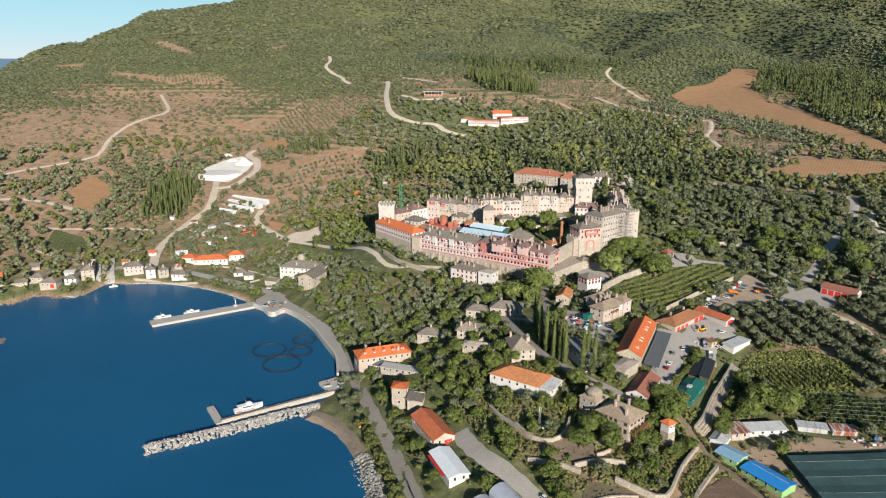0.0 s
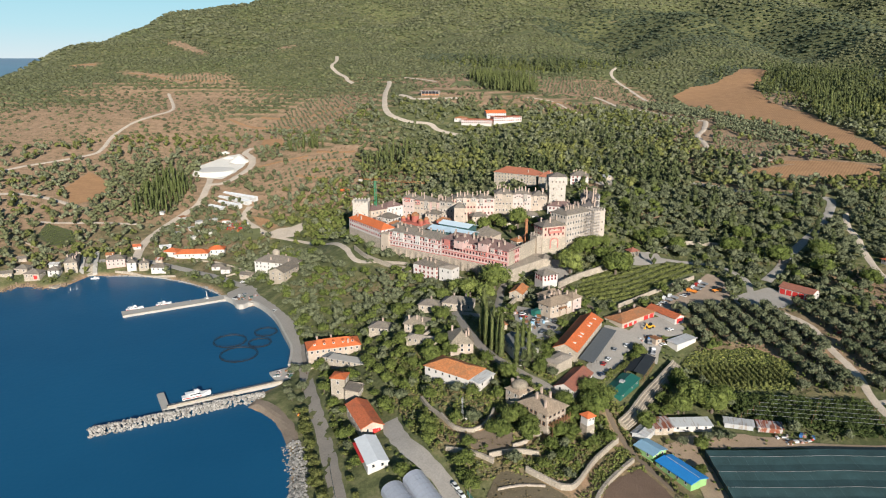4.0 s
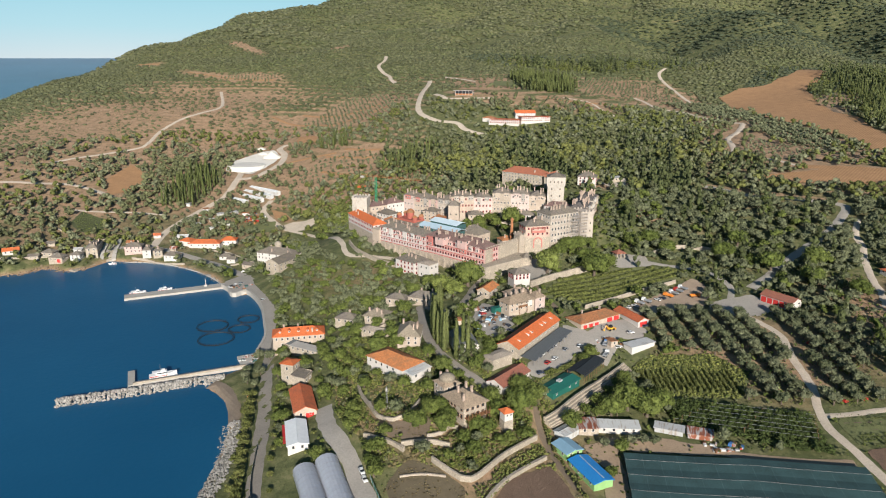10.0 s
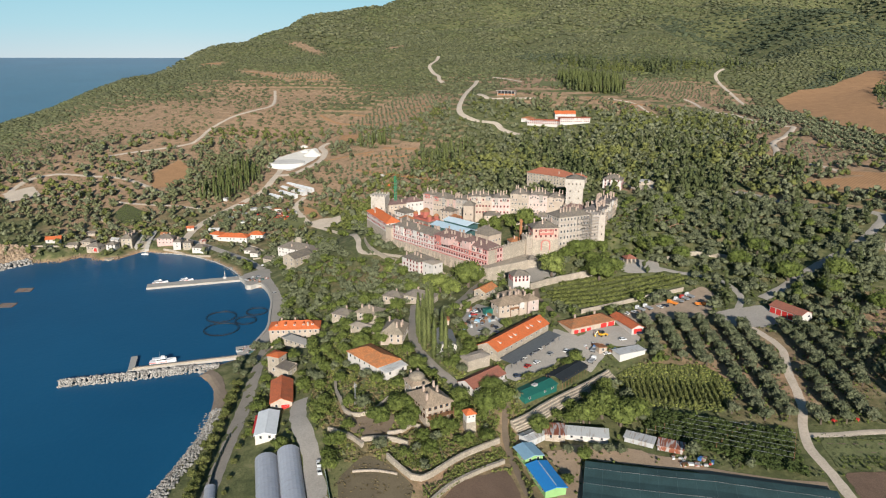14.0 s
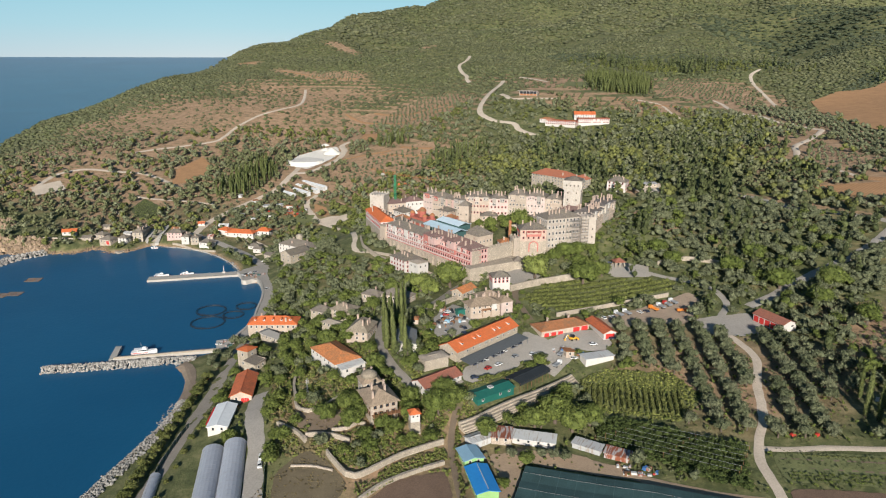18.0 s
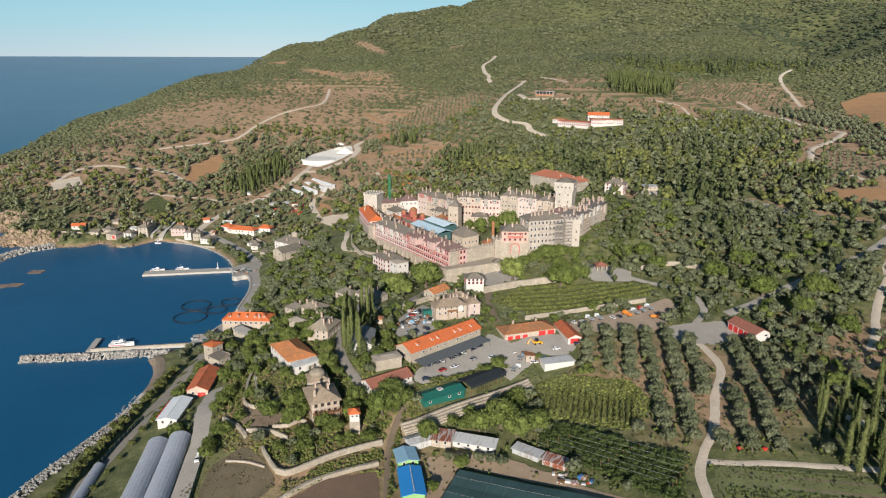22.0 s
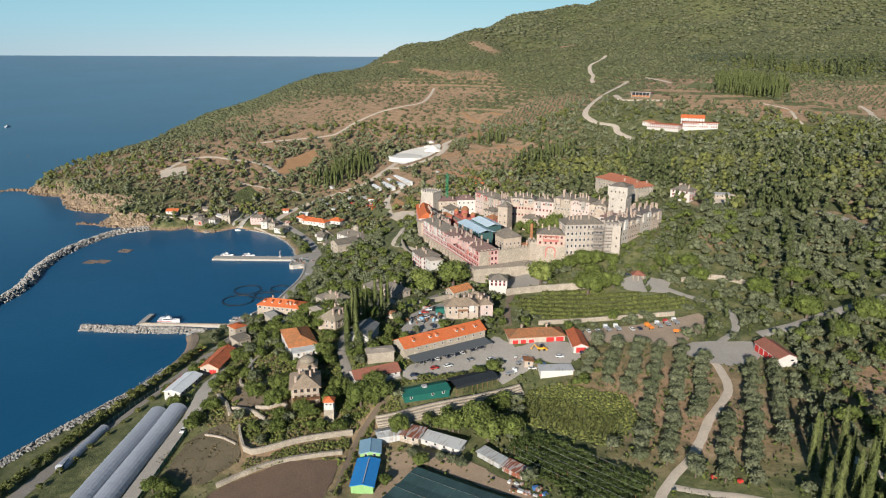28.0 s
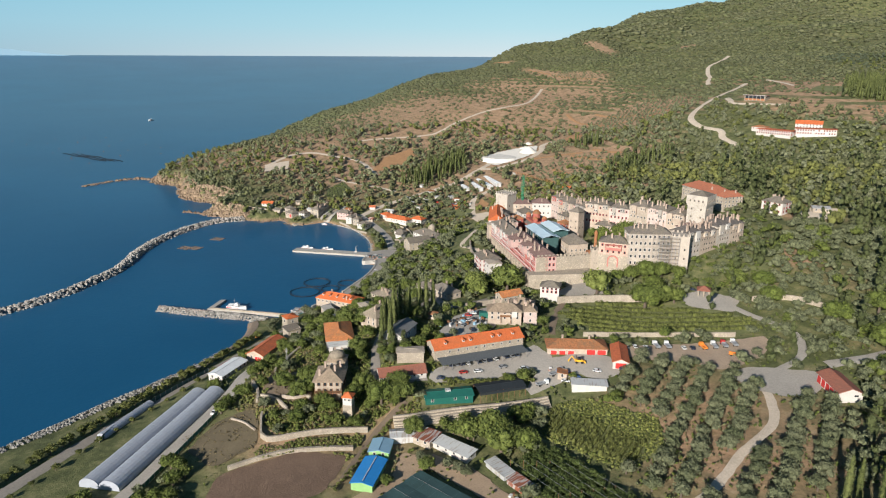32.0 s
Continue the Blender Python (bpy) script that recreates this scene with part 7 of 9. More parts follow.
for line, width in ROADS:
    for px, py in line:
        s = window_of(px - width - 6, px + width + 6, py - width - 6, py + width + 6)
        blocked[s] |= np.hypot(mx[s] - px, my[s] - py) < width / 2 + (1.8 if py < 700 else 6.0)
on_road = blocked.copy()
COURT = [(-40, 530), (-12, 486), (74, 427), (97, 458), (140, 482), (156, 552), (120, 566), (70, 564), (0, 572)]
NETTED = [(145, 254), (195, 254), (236, 248), (236, 190), (150, 190)]
CORN = [(158, 322), (182, 324), (206, 321), (209, 304), (188, 306), (166, 307)]
ORCHARD = [(166, 299.2), (200.1, 292.7), (229, 286), (231, 256), (198, 266), (172, 280.8)]
VINES = [(113, 393.7), (124.3, 425), (160.1, 446.4), (195.9, 456.5), (205.9, 448.7), (197.9, 438.3), (165, 412.6), (139.2, 390.5)]
GROVE_R = [(283, 1052), (318, 1075), (352, 1048), (374, 1012), (388, 935), (412, 860), (424, 782), (408, 740), (382, 746), (361, 798), (354, 890), (364, 905), (330, 950)]
TERRACES = [[(-235, 985), (-165, 920), (-100, 958), (-118, 1060), (-135, 1100), (-200, 1090)], [(-168, 722), (-135, 720), (-75, 745), (-80, 800), (-112, 822), (-150, 800)], [(-480, 1235), (-380, 1225), (-370, 1265), (-470, 1285)], [(110, 985), (150, 985), (150, 1010), (120, 1030)], [(168, 1062), (213, 1092), (245, 1100), (305, 1085), (307, 1135), (300, 1200), (262, 1240), (234, 1285), (180, 1215), (172, 1128)], [(318, 712), (352, 700), (392, 728), (360, 770), (350, 800), (328, 790), (322, 760)]]
STRIP = [(-9.5, 245.4), (9.1, 239.5), (16.4, 234.5), (60, 150), (64, 130), (36, 124), (20, 165), (5.2, 200.9), (-4, 224)]
BANK = [(-128, 600), (-90, 568), (-50, 507), (-40, 484), (-30, 470), (-0.6, 459.6), (-4.7, 451.8), (-34.2, 462.5), (-50, 482), (-62, 505), (-98, 562), (-134, 594)]
EAST_BANK = [(146, 476), (160, 472), (188, 484), (214, 520), (208, 556), (186, 572), (160, 562), (152, 520)]
LAWN = [(168, 338), (200.1, 340.7), (215.1, 322.5), (205.1, 300.6), (165, 304), (158, 326)]
PLOT = [(46, 190), (53.7, 234.7), (71, 229.8), (84.4, 223.1), (112.2, 257.4), (126, 240), (128, 190)]
for poly in CLEAR + [COURT, NETTED, CORN, ORCHARD, VINES, GROVE_R, LAWN, PLOT, STRIP, BANK] + TERRACES:
    s = window_of(min(p[0] for p in poly), max(p[0] for p in poly), min(p[1] for p in poly), max(p[1] for p in poly))
    blocked[s] |= in_poly(mx[s], my[s], poly)


def free(p, extra=0.0):
    i, j = ((p[:, 1] - MASK_Y) / CELL).astype(int), ((p[:, 0] - MASK_X) / CELL).astype(int)
    ok = (i >= 0) & (j >= 0) & (i < MH) & (j < MW)
    out = np.ones(len(p), bool)
    out[ok] = ~blocked[i[ok], j[ok]]
    shore = (p[:, 1] < 335) & (p[:, 0] < np.interp(p[:, 1], [60, 120, 168, 203, 237, 275, 311, 335], [57, 35, 15, 1, -11, -23, -36, -44]))
    return out & ~shore & (coast_distance(p[:, 0], p[:, 1]) > 4.0)


def jittered(x0, x1, y0, y1, step, seed, jit=0.45, angle=0.0):
    r = np.random.RandomState(seed)
    X, Y = np.meshgrid(np.arange(x0, x1, step), np.arange(y0, y1, step))
    p = np.stack([X.ravel(), Y.ravel()], 1) + r.uniform(-jit, jit, (X.size, 2)) * step
    return p, r


# far slopes: woods and scrub, thinner and smaller on dry ground
FAR_T = [crown_template(20 + k, "olive", 3, 18, ICO1, 0.75) for k in range(5)]
FARTHEST_T = [crown_template(30 + k, "low", 1, 3, ICO1, 0.42) for k in range(7)]
TALL_T = [crown_template(40 + k, "tall", 3, 16, ICO1, 0.75) for k in range(4)]
MID_T = [crown_template(60 + k, "olive", 5, 110, ICO1, 0.42, 0.78) for k in range(5)]
MIDTALL_T = [crown_template(80 + k, "tall", 4, 90, ICO1, 0.42, 0.78) for k in range(4)]
CYP_T = [crown_template(100 + k, "cypress", 1, 90, ICO1, 0.45, 0.85) for k in range(4)]

WOODED = [(-305, 730, 55, 120, 0, 1.0), (60, 720, 190, 80, 0, 1.0), (250, 640, 170, 130, 0, 1.0), (215, 830, 90, 90, 0, 0.7), (330, 470, 150, 130, 0, 1.0), (180, 1380, 240, 80, 0, 0.9), (600, 1000, 200, 400, 0, 1.0), (700, 1900, 500, 350, 0, 1.0), (180, 520, 60, 40, 0, 1.0), (-110, 620, 45, 40, 0, 0.6), (-210, 700, 30, 60, 0, 0.8)]
CONIFERS = [(60, 740, 150, 50, 0, 0.75), (200, 1350, 170, 60, 0, 1.0), (90, 1050, 50, 25, 0, 1.0), (600, 1050, 120, 300, 0, 1.0), (520, 1540, 260, 70, -20, 1.0), (190, 660, 150, 60, 0, 0.6), (240, 760, 120, 70, 0, 0.6), (330, 480, 150, 150, 0, 0.1)]


def in_view(p):
    """Roughly what lies ahead of the path, with a margin."""
    a = np.degrees(np.arctan2(p[:, 0] - 90, p[:, 1] - 0))
    return (a > -82) & (a < 42)


for lo, hi, step, size, seed in ((560, 1000, 7.9, 1.3, 1), (1000, 1700, 8.3, 3.1, 2), (1700, 3200, 15.5, 5.6, 3)):
    low = {1: (0.85, 1.2), 2: (0.5, 0.8), 3: (0.42, 0.7)}[seed]
    p, r = jittered(-1500, 1500, 300 if seed == 1 else lo - 400, hi, step, seed)
    dist = np.hypot(p[:, 0] - 150, p[:, 1] - 50)
    keep = (dist > lo) & (dist <= hi) & in_view(p) & free(p)
    p = p[keep]
    dry, wood, con = zone(p[:, 0], p[:, 1], DRY), zone(p[:, 0], p[:, 1], WOODED), zone(p[:, 0], p[:, 1], CONIFERS)
    nz = np.array([noise.noise((x * 0.012, y * 0.012, 3.0)) for x, y in p])
    alive = r.rand(len(p)) < np.clip(1.0 - (0.5 if seed == 1 else 0.72) * dry + 0.3 * wood + (0.4 + 0.3 * dry) * nz, 0.14, 1.0)
    contour = np.mod(ground(p[:, 0], p[:, 1]) / 5.0 * 0.5, 1.0)
    alive &= ~((zone(p[:, 0], p[:, 1], TERRACED) > 0.8) & (contour < 0.3) & (wood < 0.3))
    p, dry, wood, con = p[alive], dry[alive], wood[alive], con[alive]
    nz = np.array([noise.noise((x * 0.006, y * 0.006, 17.0)) for x, y in p])
    s = size * r.uniform(0.65, 1.2, len(p)) * (1 + (0.12 if seed == 1 else -0.25) * dry + (0.25 if seed == 1 else 0.0) * wood)
    u = r.rand(len(p))
    tall = (u < 0.85 * con) & (np.hypot(p[:, 0] - 150, p[:, 1] - 50) < 1350)
    deep = (wood > 0.45) & (seed > 1) & ~tall
    which = nz + r.normal(0, 0.22, len(p))
    for k, (cond, mat, words) in enumerate(((which < 0.0, SCRUB, "olive-green scrub and low trees on the slopes"), ((which >= 0.0) & (which < 0.3), OLIVE, "grey-green olive trees on the slopes"), (which >= 0.3, PINE, "yellow-green pines and thickets on the slopes"))):
        i = cond & ~tall & ~deep
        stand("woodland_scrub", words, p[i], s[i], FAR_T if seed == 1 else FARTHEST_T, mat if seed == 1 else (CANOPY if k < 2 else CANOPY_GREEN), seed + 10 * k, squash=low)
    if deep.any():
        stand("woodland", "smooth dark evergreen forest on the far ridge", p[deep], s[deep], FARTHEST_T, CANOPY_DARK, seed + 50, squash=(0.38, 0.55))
    if tall.any():
        broad = (np.sin(p[:, 0] * 0.05) + np.cos(p[:, 1] * 0.043) + r.normal(0, 0.7, len(p))) > 0.1
        stand("conifer_wood", "dark conifers standing on the slopes", p[tall & ~broad], s[tall & ~broad] * (0.95 if seed == 1 else 0.5), TALL_T, CONIFER, seed + 20, squash=(1.0, 1.5))
        stand("pine_wood", "yellow-green pines standing on the slopes", p[tall & broad], s[tall & broad] * (1.15 if seed == 1 else 0.45), FAR_T if seed == 1 else TALL_T, PINE, seed + 25, squash=low)

# dry tussocks and low grey-brown scrub on the bare slopes
TUSSOCK_T = [crown_template(170 + k, "low", 1, 4, ICO1, 0.5) for k in range(5)]
TUSSOCK = foliage("grey-brown dry scrub", (0.12, 0.10, 0.062), (0.255, 0.205, 0.125))
q, rd = jittered(-760, -90, 450, 1150, 5.0, 41)
k = zone(q[:, 0], q[:, 1], DRY)
nz = np.array([noise.noise((x * 0.02, y * 0.02, 31.0)) for x, y in q])
q = q[(k > 0.25) & (rd.rand(len(q)) < 0.42 + 0.7 * nz) & free(q)]
stand("dry_scrub", "low grey-brown tussocks on the dry slope", q[::2], rd.uniform(0.35, 1.0, len(q[::2])), TUSSOCK_T, TUSSOCK, 42, "scrub", squash=(0.5, 0.9))
stand("dry_scrub", "small olive-green shrubs on the dry slope", q[1::2], rd.uniform(0.35, 0.9, len(q[1::2])), TUSSOCK_T, SCRUB, 43, "scrub", squash=(0.6, 1.0))

# terraced olive grove beside the ploughed field
p, r = jittered(250, 430, 720, 1080, 7.2, 7, 0.1)
p = p[in_poly(p[:, 0], p[:, 1], GROVE_R) & ~on_road[((p[:, 1] - MASK_Y) / CELL).astype(int), ((p[:, 0] - MASK_X) / CELL).astype(int)]]
stand("olive_grove", "rows of young olive trees on the terraces", p, r.uniform(1.05, 1.3, len(p)), FAR_T, OLIVE, 8)

# olive rows on the orange terraces
for n_t, poly in enumerate(TERRACES):
    x0, y0 = sum(v[0] for v in poly) / len(poly), sum(v[1] for v in poly) / len(poly)
    U, V = np.meshgrid(np.arange(-130, 130, 6.0), np.arange(-130, 130, 11.5))
    rt = np.random.RandomState(70 + n_t)
    U, V = U + rt.uniform(-1.2, 1.2, U.shape), V + 5 * np.sin(U / 31 + n_t) + rt.uniform(-0.9, 0.9, U.shape)
    ct, st = math.cos(0.35), math.sin(0.35)
    q = np.stack([(x0 + U * ct - V * st).ravel(), (y0 + U * st + V * ct).ravel()], 1)
    q = q[in_poly(q[:, 0], q[:, 1], poly) & (rt.rand(len(q)) < 0.9)]
    stand("olive_grove", "rows of small olive trees on bare orange terraces", q, rt.uniform(0.65, 0.95, len(q)), FAR_T, OLIVE, 70 + n_t)

# dark cypresses beside the quarry road and along the terraces
for poly, step, seed in (([(-274, 639), (-296, 715), (-285, 770), (-262, 745), (-240, 725), (-240, 690), (-243, 650)], 7.0, 33), ([(-180, 862), (-150, 858), (-120, 848), (-125, 836), (-165, 843)], 6.5, 34), ([(-70, 745), (-40, 795), (-5, 790), (-25, 745)], 7.5, 35), ([(60, 1092), (100, 1042), (156, 1060), (166, 1110), (150, 1175), (105, 1205), (58, 1190)], 6.2, 36), ([(480, 850), (535, 1020), (560, 1200), (640, 1200), (600, 1000), (540, 830)], 10.0, 37)):
    q, rc = jittered(min(v[0] for v in poly), max(v[0] for v in poly), min(v[1] for v in poly), max(v[1] for v in poly), step, seed)
    q = q[in_poly(q[:, 0], q[:, 1], poly) & free(q)]
    stand("cypress_stand", "dark slim cypresses on the slope", q, rc.uniform(1.0, 1.5, len(q)), CYP_T, CYPRESS, seed, squash=(0.9, 1.25))

# leafy trees between the hamlet sheds and under the monastery's west corner
for poly, step, share, seed in (([(-232, 590), (-232, 647), (-221, 682), (-194, 668), (-172, 655), (-150, 618), (-155, 585), (-199, 566)], 6.2, 0.62, 38), ([(-104, 612), (-95, 644), (-76, 645), (-56, 580), (-47, 543), (-36, 512), (-62, 545), (-86, 586)], 5.6, 0.95, 39), ([(-133, 735), (-124, 782), (-88, 752), (-70, 690), (-86, 672), (-104, 738)], 9.0, 0.5, 40), ([(-60, 740), (-45, 775), (0, 758), (-18, 718)], 8.0, 0.7, 44)):
    q, rc = jittered(min(v[0] for v in poly), max(v[0] for v in poly), min(v[1] for v in poly), max(v[1] for v in poly), step, seed)
    q = q[in_poly(q[:, 0], q[:, 1], poly) & ~on_road[((q[:, 1] - MASK_Y) / CELL).astype(int), ((q[:, 0] - MASK_X) / CELL).astype(int)] & (rc.rand(len(q)) < share)]
    stand("valley_trees", "leafy green trees behind the harbour hamlet" if seed < 40 else "yellow-green pines on the terraces", q, rc.uniform(0.8, 1.3, len(q)) * (1.0 if seed < 40 else 1.35), MID_T, DOME if seed == 39 else (OLIVE if seed == 38 else PINE), seed)

# middle distance: thick trees below and beside the monastery
p, r = jittered(-330, 520, 150, 760, 6.4, 11)
dist = np.hypot(p[:, 0] - 150, p[:, 1] - 50)
p = p[(dist <= 560) & in_view(p) & free(p) & (dist > 120)]
dry, wood, con = zone(p[:, 0], p[:, 1], DRY), zone(p[:, 0], p[:, 1], WOODED), zone(p[:, 0], p[:, 1], CONIFERS)
grove = [(158, 383.4), (215, 392), (264, 396), (270, 312), (262, 286), (206.1, 296.6), (212.1, 322.6), (182, 342.5)]
village = (p[:, 1] < 345) & (p[:, 0] < 160)
lawn = in_poly(p[:, 0], p[:, 1], [(28.8, 286.6), (36.7, 288.9), (52.1, 275.7), (60.8, 269.3), (55.4, 260.6), (48.2, 255.5), (39.6, 261.1), (32.2, 272.1)])
farm = (p[:, 1] < 330) & (p[:, 0] >= 160)
nz = np.array([noise.noise((x * 0.03, y * 0.03, 9.0)) for x, y in p])
chance = np.where(village, 0.6 + 0.6 * nz, np.where(farm, 0.2 + 0.3 * nz, 0.88 - 0.42 * dry + 0.4 * nz))
open_east = in_poly(p[:, 0], p[:, 1], [(285, 370), (298, 442), (330, 446), (336, 380), (310, 365)])
chance = np.where(open_east, 0.25, chance)
bank = in_poly(p[:, 0], p[:, 1], EAST_BANK)
chance = np.where(bank, 0.78, chance)
alive = (r.rand(len(p)) < chance) & ~in_poly(p[:, 0], p[:, 1], grove) & ~(lawn & (r.rand(len(p)) < 0.8))
p, con, dry, village = p[alive], con[alive], dry[alive], village[alive]
u = r.rand(len(p))
s = r.uniform(0.75, 1.35, len(p)) * np.where(p[:, 0] > 165, 1.4, np.where((p[:, 0] < 30) & (p[:, 1] > 380), 1.25, 1.0)) * (1 - 0.12 * dry)
east = (p[:, 0] > 180) & (p[:, 1] > 385)
tall, green = u < 0.7 * con, (u > np.where(east, 0.9, 0.62)) & ~(u < 0.7 * con)
rest = ~tall & ~green
near = village & (r.rand(len(p)) < 0.75)
stand("hillside_trees", "thick olive and oak trees below the monastery", p[rest & ~near], s[rest & ~near], MID_T, OLIVE, 12)
stand("hillside_trees", "bright green broadleaved trees below the monastery", p[green & ~near], s[green & ~near] * 1.05, MID_T, LEAF, 13)
stand("conifer_wood", "dark tall trees behind the monastery", p[tall & ~near], s[tall & ~near], MIDTALL_T, CONIFER, 14, squash=(1.0, 1.6))

# green bushes crowding the village mound
MOUND = [(28.8, 286.6), (36.7, 288.9), (52.1, 275.7), (60.8, 269.3), (55.4, 260.6), (48.2, 255.5), (39.6, 261.1), (32.2, 272.1)]
b, rb = jittered(8, 118, 226, 330, 2.5, 16)
b = b[free(b) & (rb.rand(len(b)) < np.where(in_poly(b[:, 0], b[:, 1], MOUND), 0.3, 0.62))]
MOUND_T = [crown_template(150 + k, "olive", 3, 60, ICO1, 0.42, 0.7) for k in range(4)]
stand("bushes", "thick yellow-green bushes on the village mound", b[::2], rb.uniform(0.3, 0.62, len(b[::2])), MOUND_T, LEAF, 16, "bushes")
stand("bushes", "olive-green brambles on the village mound", b[1::2], rb.uniform(0.28, 0.55, len(b[1::2])), MOUND_T, PINE, 17, "bushes")

# bright low bushes on the bank beside the east range
e, re_ = jittered(140, 216, 470, 574, 3.6, 81)
e = e[in_poly(e[:, 0], e[:, 1], EAST_BANK) & free(e) & (re_.rand(len(e)) < 0.62)]
stand("bushes", "bright green bushes on the bank below the range", e, re_.uniform(0.35, 0.8, len(e)), MOUND_T, LEAF, 82, "bushes")

# low scrub and weeds on the village slopes
q, r2 = jittered(-60, 330, 190, 470, 2.6, 17)
q = np.concatenate([q, jittered(-340, -120, 465, 580, 4.5, 18)[0]])
q = q[free(q) & in_view(q)]
nz = np.array([noise.noise((x * 0.05, y * 0.05, 5.0)) for x, y in q])
q = q[r2.rand(len(q)) < 0.5 + 0.7 * nz]
BUSH_T = [crown_template(140 + k, "olive", 2, 14, ICO1, 0.5) for k in range(4)]
stand("undergrowth", "low green bushes and weeds on the banks", q[::2], r2.uniform(0.25, 0.62, len(q[::2])), BUSH_T, LEAF, 18, "undergrowth")
stand("undergrowth", "dry olive-green scrub on the banks", q[1::2], r2.uniform(0.2, 0.5, len(q[1::2])), BUSH_T, SCRUB, 19, "undergrowth")


w, r5 = jittered(20, 330, 186, 345, 1.9, 27)
open_ground = in_poly(w[:, 0], w[:, 1], LAWN) | (in_poly(w[:, 0], w[:, 1], PLOT) & (r5.rand(len(w)) < 0.15)) | ((w[:, 0] > 160) & (r5.rand(len(w)) < 0.22))
inside = np.zeros(len(w), bool)
for poly in CLEAR + [NETTED, CORN, ORCHARD]:
    inside |= in_poly(w[:, 0], w[:, 1], poly)
w = w[open_ground & ~inside & ~on_road[((w[:, 1] - MASK_Y) / CELL).astype(int), ((w[:, 0] - MASK_X) / CELL).astype(int)]]
TUFT_T = [crown_template(160 + k, "olive", 1, 9, ICO1, 0.5) for k in range(3)]
stand("tall_weeds", "tall green weeds and grass on open plots", w, r5.uniform(0.14, 0.36, len(w)), TUFT_T, LEAF, 28, "weeds")

w2, r6 = jittered(242, 299, 266, 286, 1.25, 29)
strip = np.abs(w2[:, 1] - 274.5 - 0.035 * (w2[:, 0] - 271)) < 1.3
w2 = w2[~strip & (r6.rand(len(w2)) < 0.75)]
stand("tall_weeds", "dry weeds on the strip field", w2, r6.uniform(0.1, 0.26, len(w2)), TUFT_T, SCRUB, 30, "weeds")

# rough yellow-green growth over the village mound and round the maize
wm_, r7 = jittered(8, 118, 226, 332, 0.95, 83)
clump = np.array([noise.noise((x * 0.09, y * 0.09, 4.0)) for x, y in wm_])
on_way = on_road[((wm_[:, 1] - MASK_Y) / CELL).astype(int), ((wm_[:, 0] - MASK_X) / CELL).astype(int)]
shore_side = wm_[:, 0] < np.interp(wm_[:, 1], [226, 250, 262, 300, 332], [52, 30, 20, 8, 8])
built = np.zeros(len(wm_), bool)
for poly in CLEAR[:]:
    built |= in_poly(wm_[:, 0], wm_[:, 1], poly)
keep_w = ~on_way & ~shore_side & ~(built & ~in_poly(wm_[:, 0], wm_[:, 1], MOUND)) & (r7.rand(len(wm_)) < 0.8 + 0.8 * clump)
wm_, clump = wm_[keep_w], clump[keep_w]
dryness = clump + r7.normal(0, 0.16, len(wm_))
WEED = foliage("bright yellow-green weeds", (0.17, 0.190, 0.055), (0.36, 0.365, 0.12))
DRY_GRASS = foliage("dry straw-coloured grass", (0.15, 0.115, 0.062), (0.30, 0.235, 0.13))
for lo, hi, mat, words, seed in ((-9, -0.16, DRY_GRASS, "dry brown grass on the village mound", 84), (-0.16, 0.14, WEED, "bright yellow-green weeds on the village mound", 85), (0.14, 9, PINE, "leafy green weeds on the village mound", 86)):
    i = (dryness >= lo) & (dryness < hi)
    stand("tall_weeds", words, wm_[i], r7.uniform(0.34, 0.62, i.sum()), TUSSOCK_T, mat, seed, "weeds", (0.8, 1.4))
wf, r8 = jittered(156, 220, 298, 344, 1.3, 87)
wf = wf[in_poly(wf[:, 0], wf[:, 1], LAWN) & ~in_poly(wf[:, 0], wf[:, 1], CORN)]
stand("tall_weeds", "rank yellow-green growth round the maize", wf[::2], r8.uniform(0.4, 0.7, len(wf[::2])), TUSSOCK_T, WEED, 88, "weeds", (0.8, 1.3))
stand("tall_weeds", "rank green growth round the maize", wf[1::2], r8.uniform(0.4, 0.75, len(wf[1::2])), TUSSOCK_T, PINE, 89, "weeds", (0.8, 1.3))

# single trees near the path
def trunk_shape(kind, seed):
    r = random.Random(seed)
    s = Shape()
    top = {"cypress": 3.0, "pine": 6.0, "tall": 4.5}.get(kind, 2.4)
    s.tube((0, 0, -0.6), (0.1, 0.05, top * 0.55), 0.32, 0.22, 7)
    if kind == "cypress":
        s.tube((0.1, 0.05, top * 0.55), (0, 0, 8), 0.2, 0.06, 6)
    else:
        for k in range(4):
            a = 1.57 * k + r.uniform(-0.4, 0.4)
            s.tube((0.1, 0.05, top * 0.5), (math.cos(a) * 1.1, math.sin(a) * 1.1, top * r.uniform(0.95, 1.15)), 0.16, 0.06, 5)
    return s.mesh("trunk", BARK)


KINDS = {}
for kind, mat, n, leaves, base, leaf in (("olive", OLIVE, 9, 560, ICO1, 0.30), ("broad", LEAF, 10, 600, ICO1, 0.32), ("cypress", CYPRESS, 1, 640, ICO2, 0.26), ("great", LEAF, 20, 1500, ICO1, 0.19), ("pine", PINE, 14, 800, ICO1, 0.28), ("tall", CONIFER, 7, 450, ICO1, 0.32), ("dome", DOME, 18, 1400, ICO1, 0.2), ("young", PINE, 7, 380, ICO1, 0.34)):
    shape = "olive" if kind in ("broad", "great", "dome", "young") else kind
    KINDS[kind] = [(fast_mesh("crown", *crown_template(200 + k, shape, n, leaves, base, leaf, 0.72), mat), trunk_shape(shape, k)) for k in range(3)]
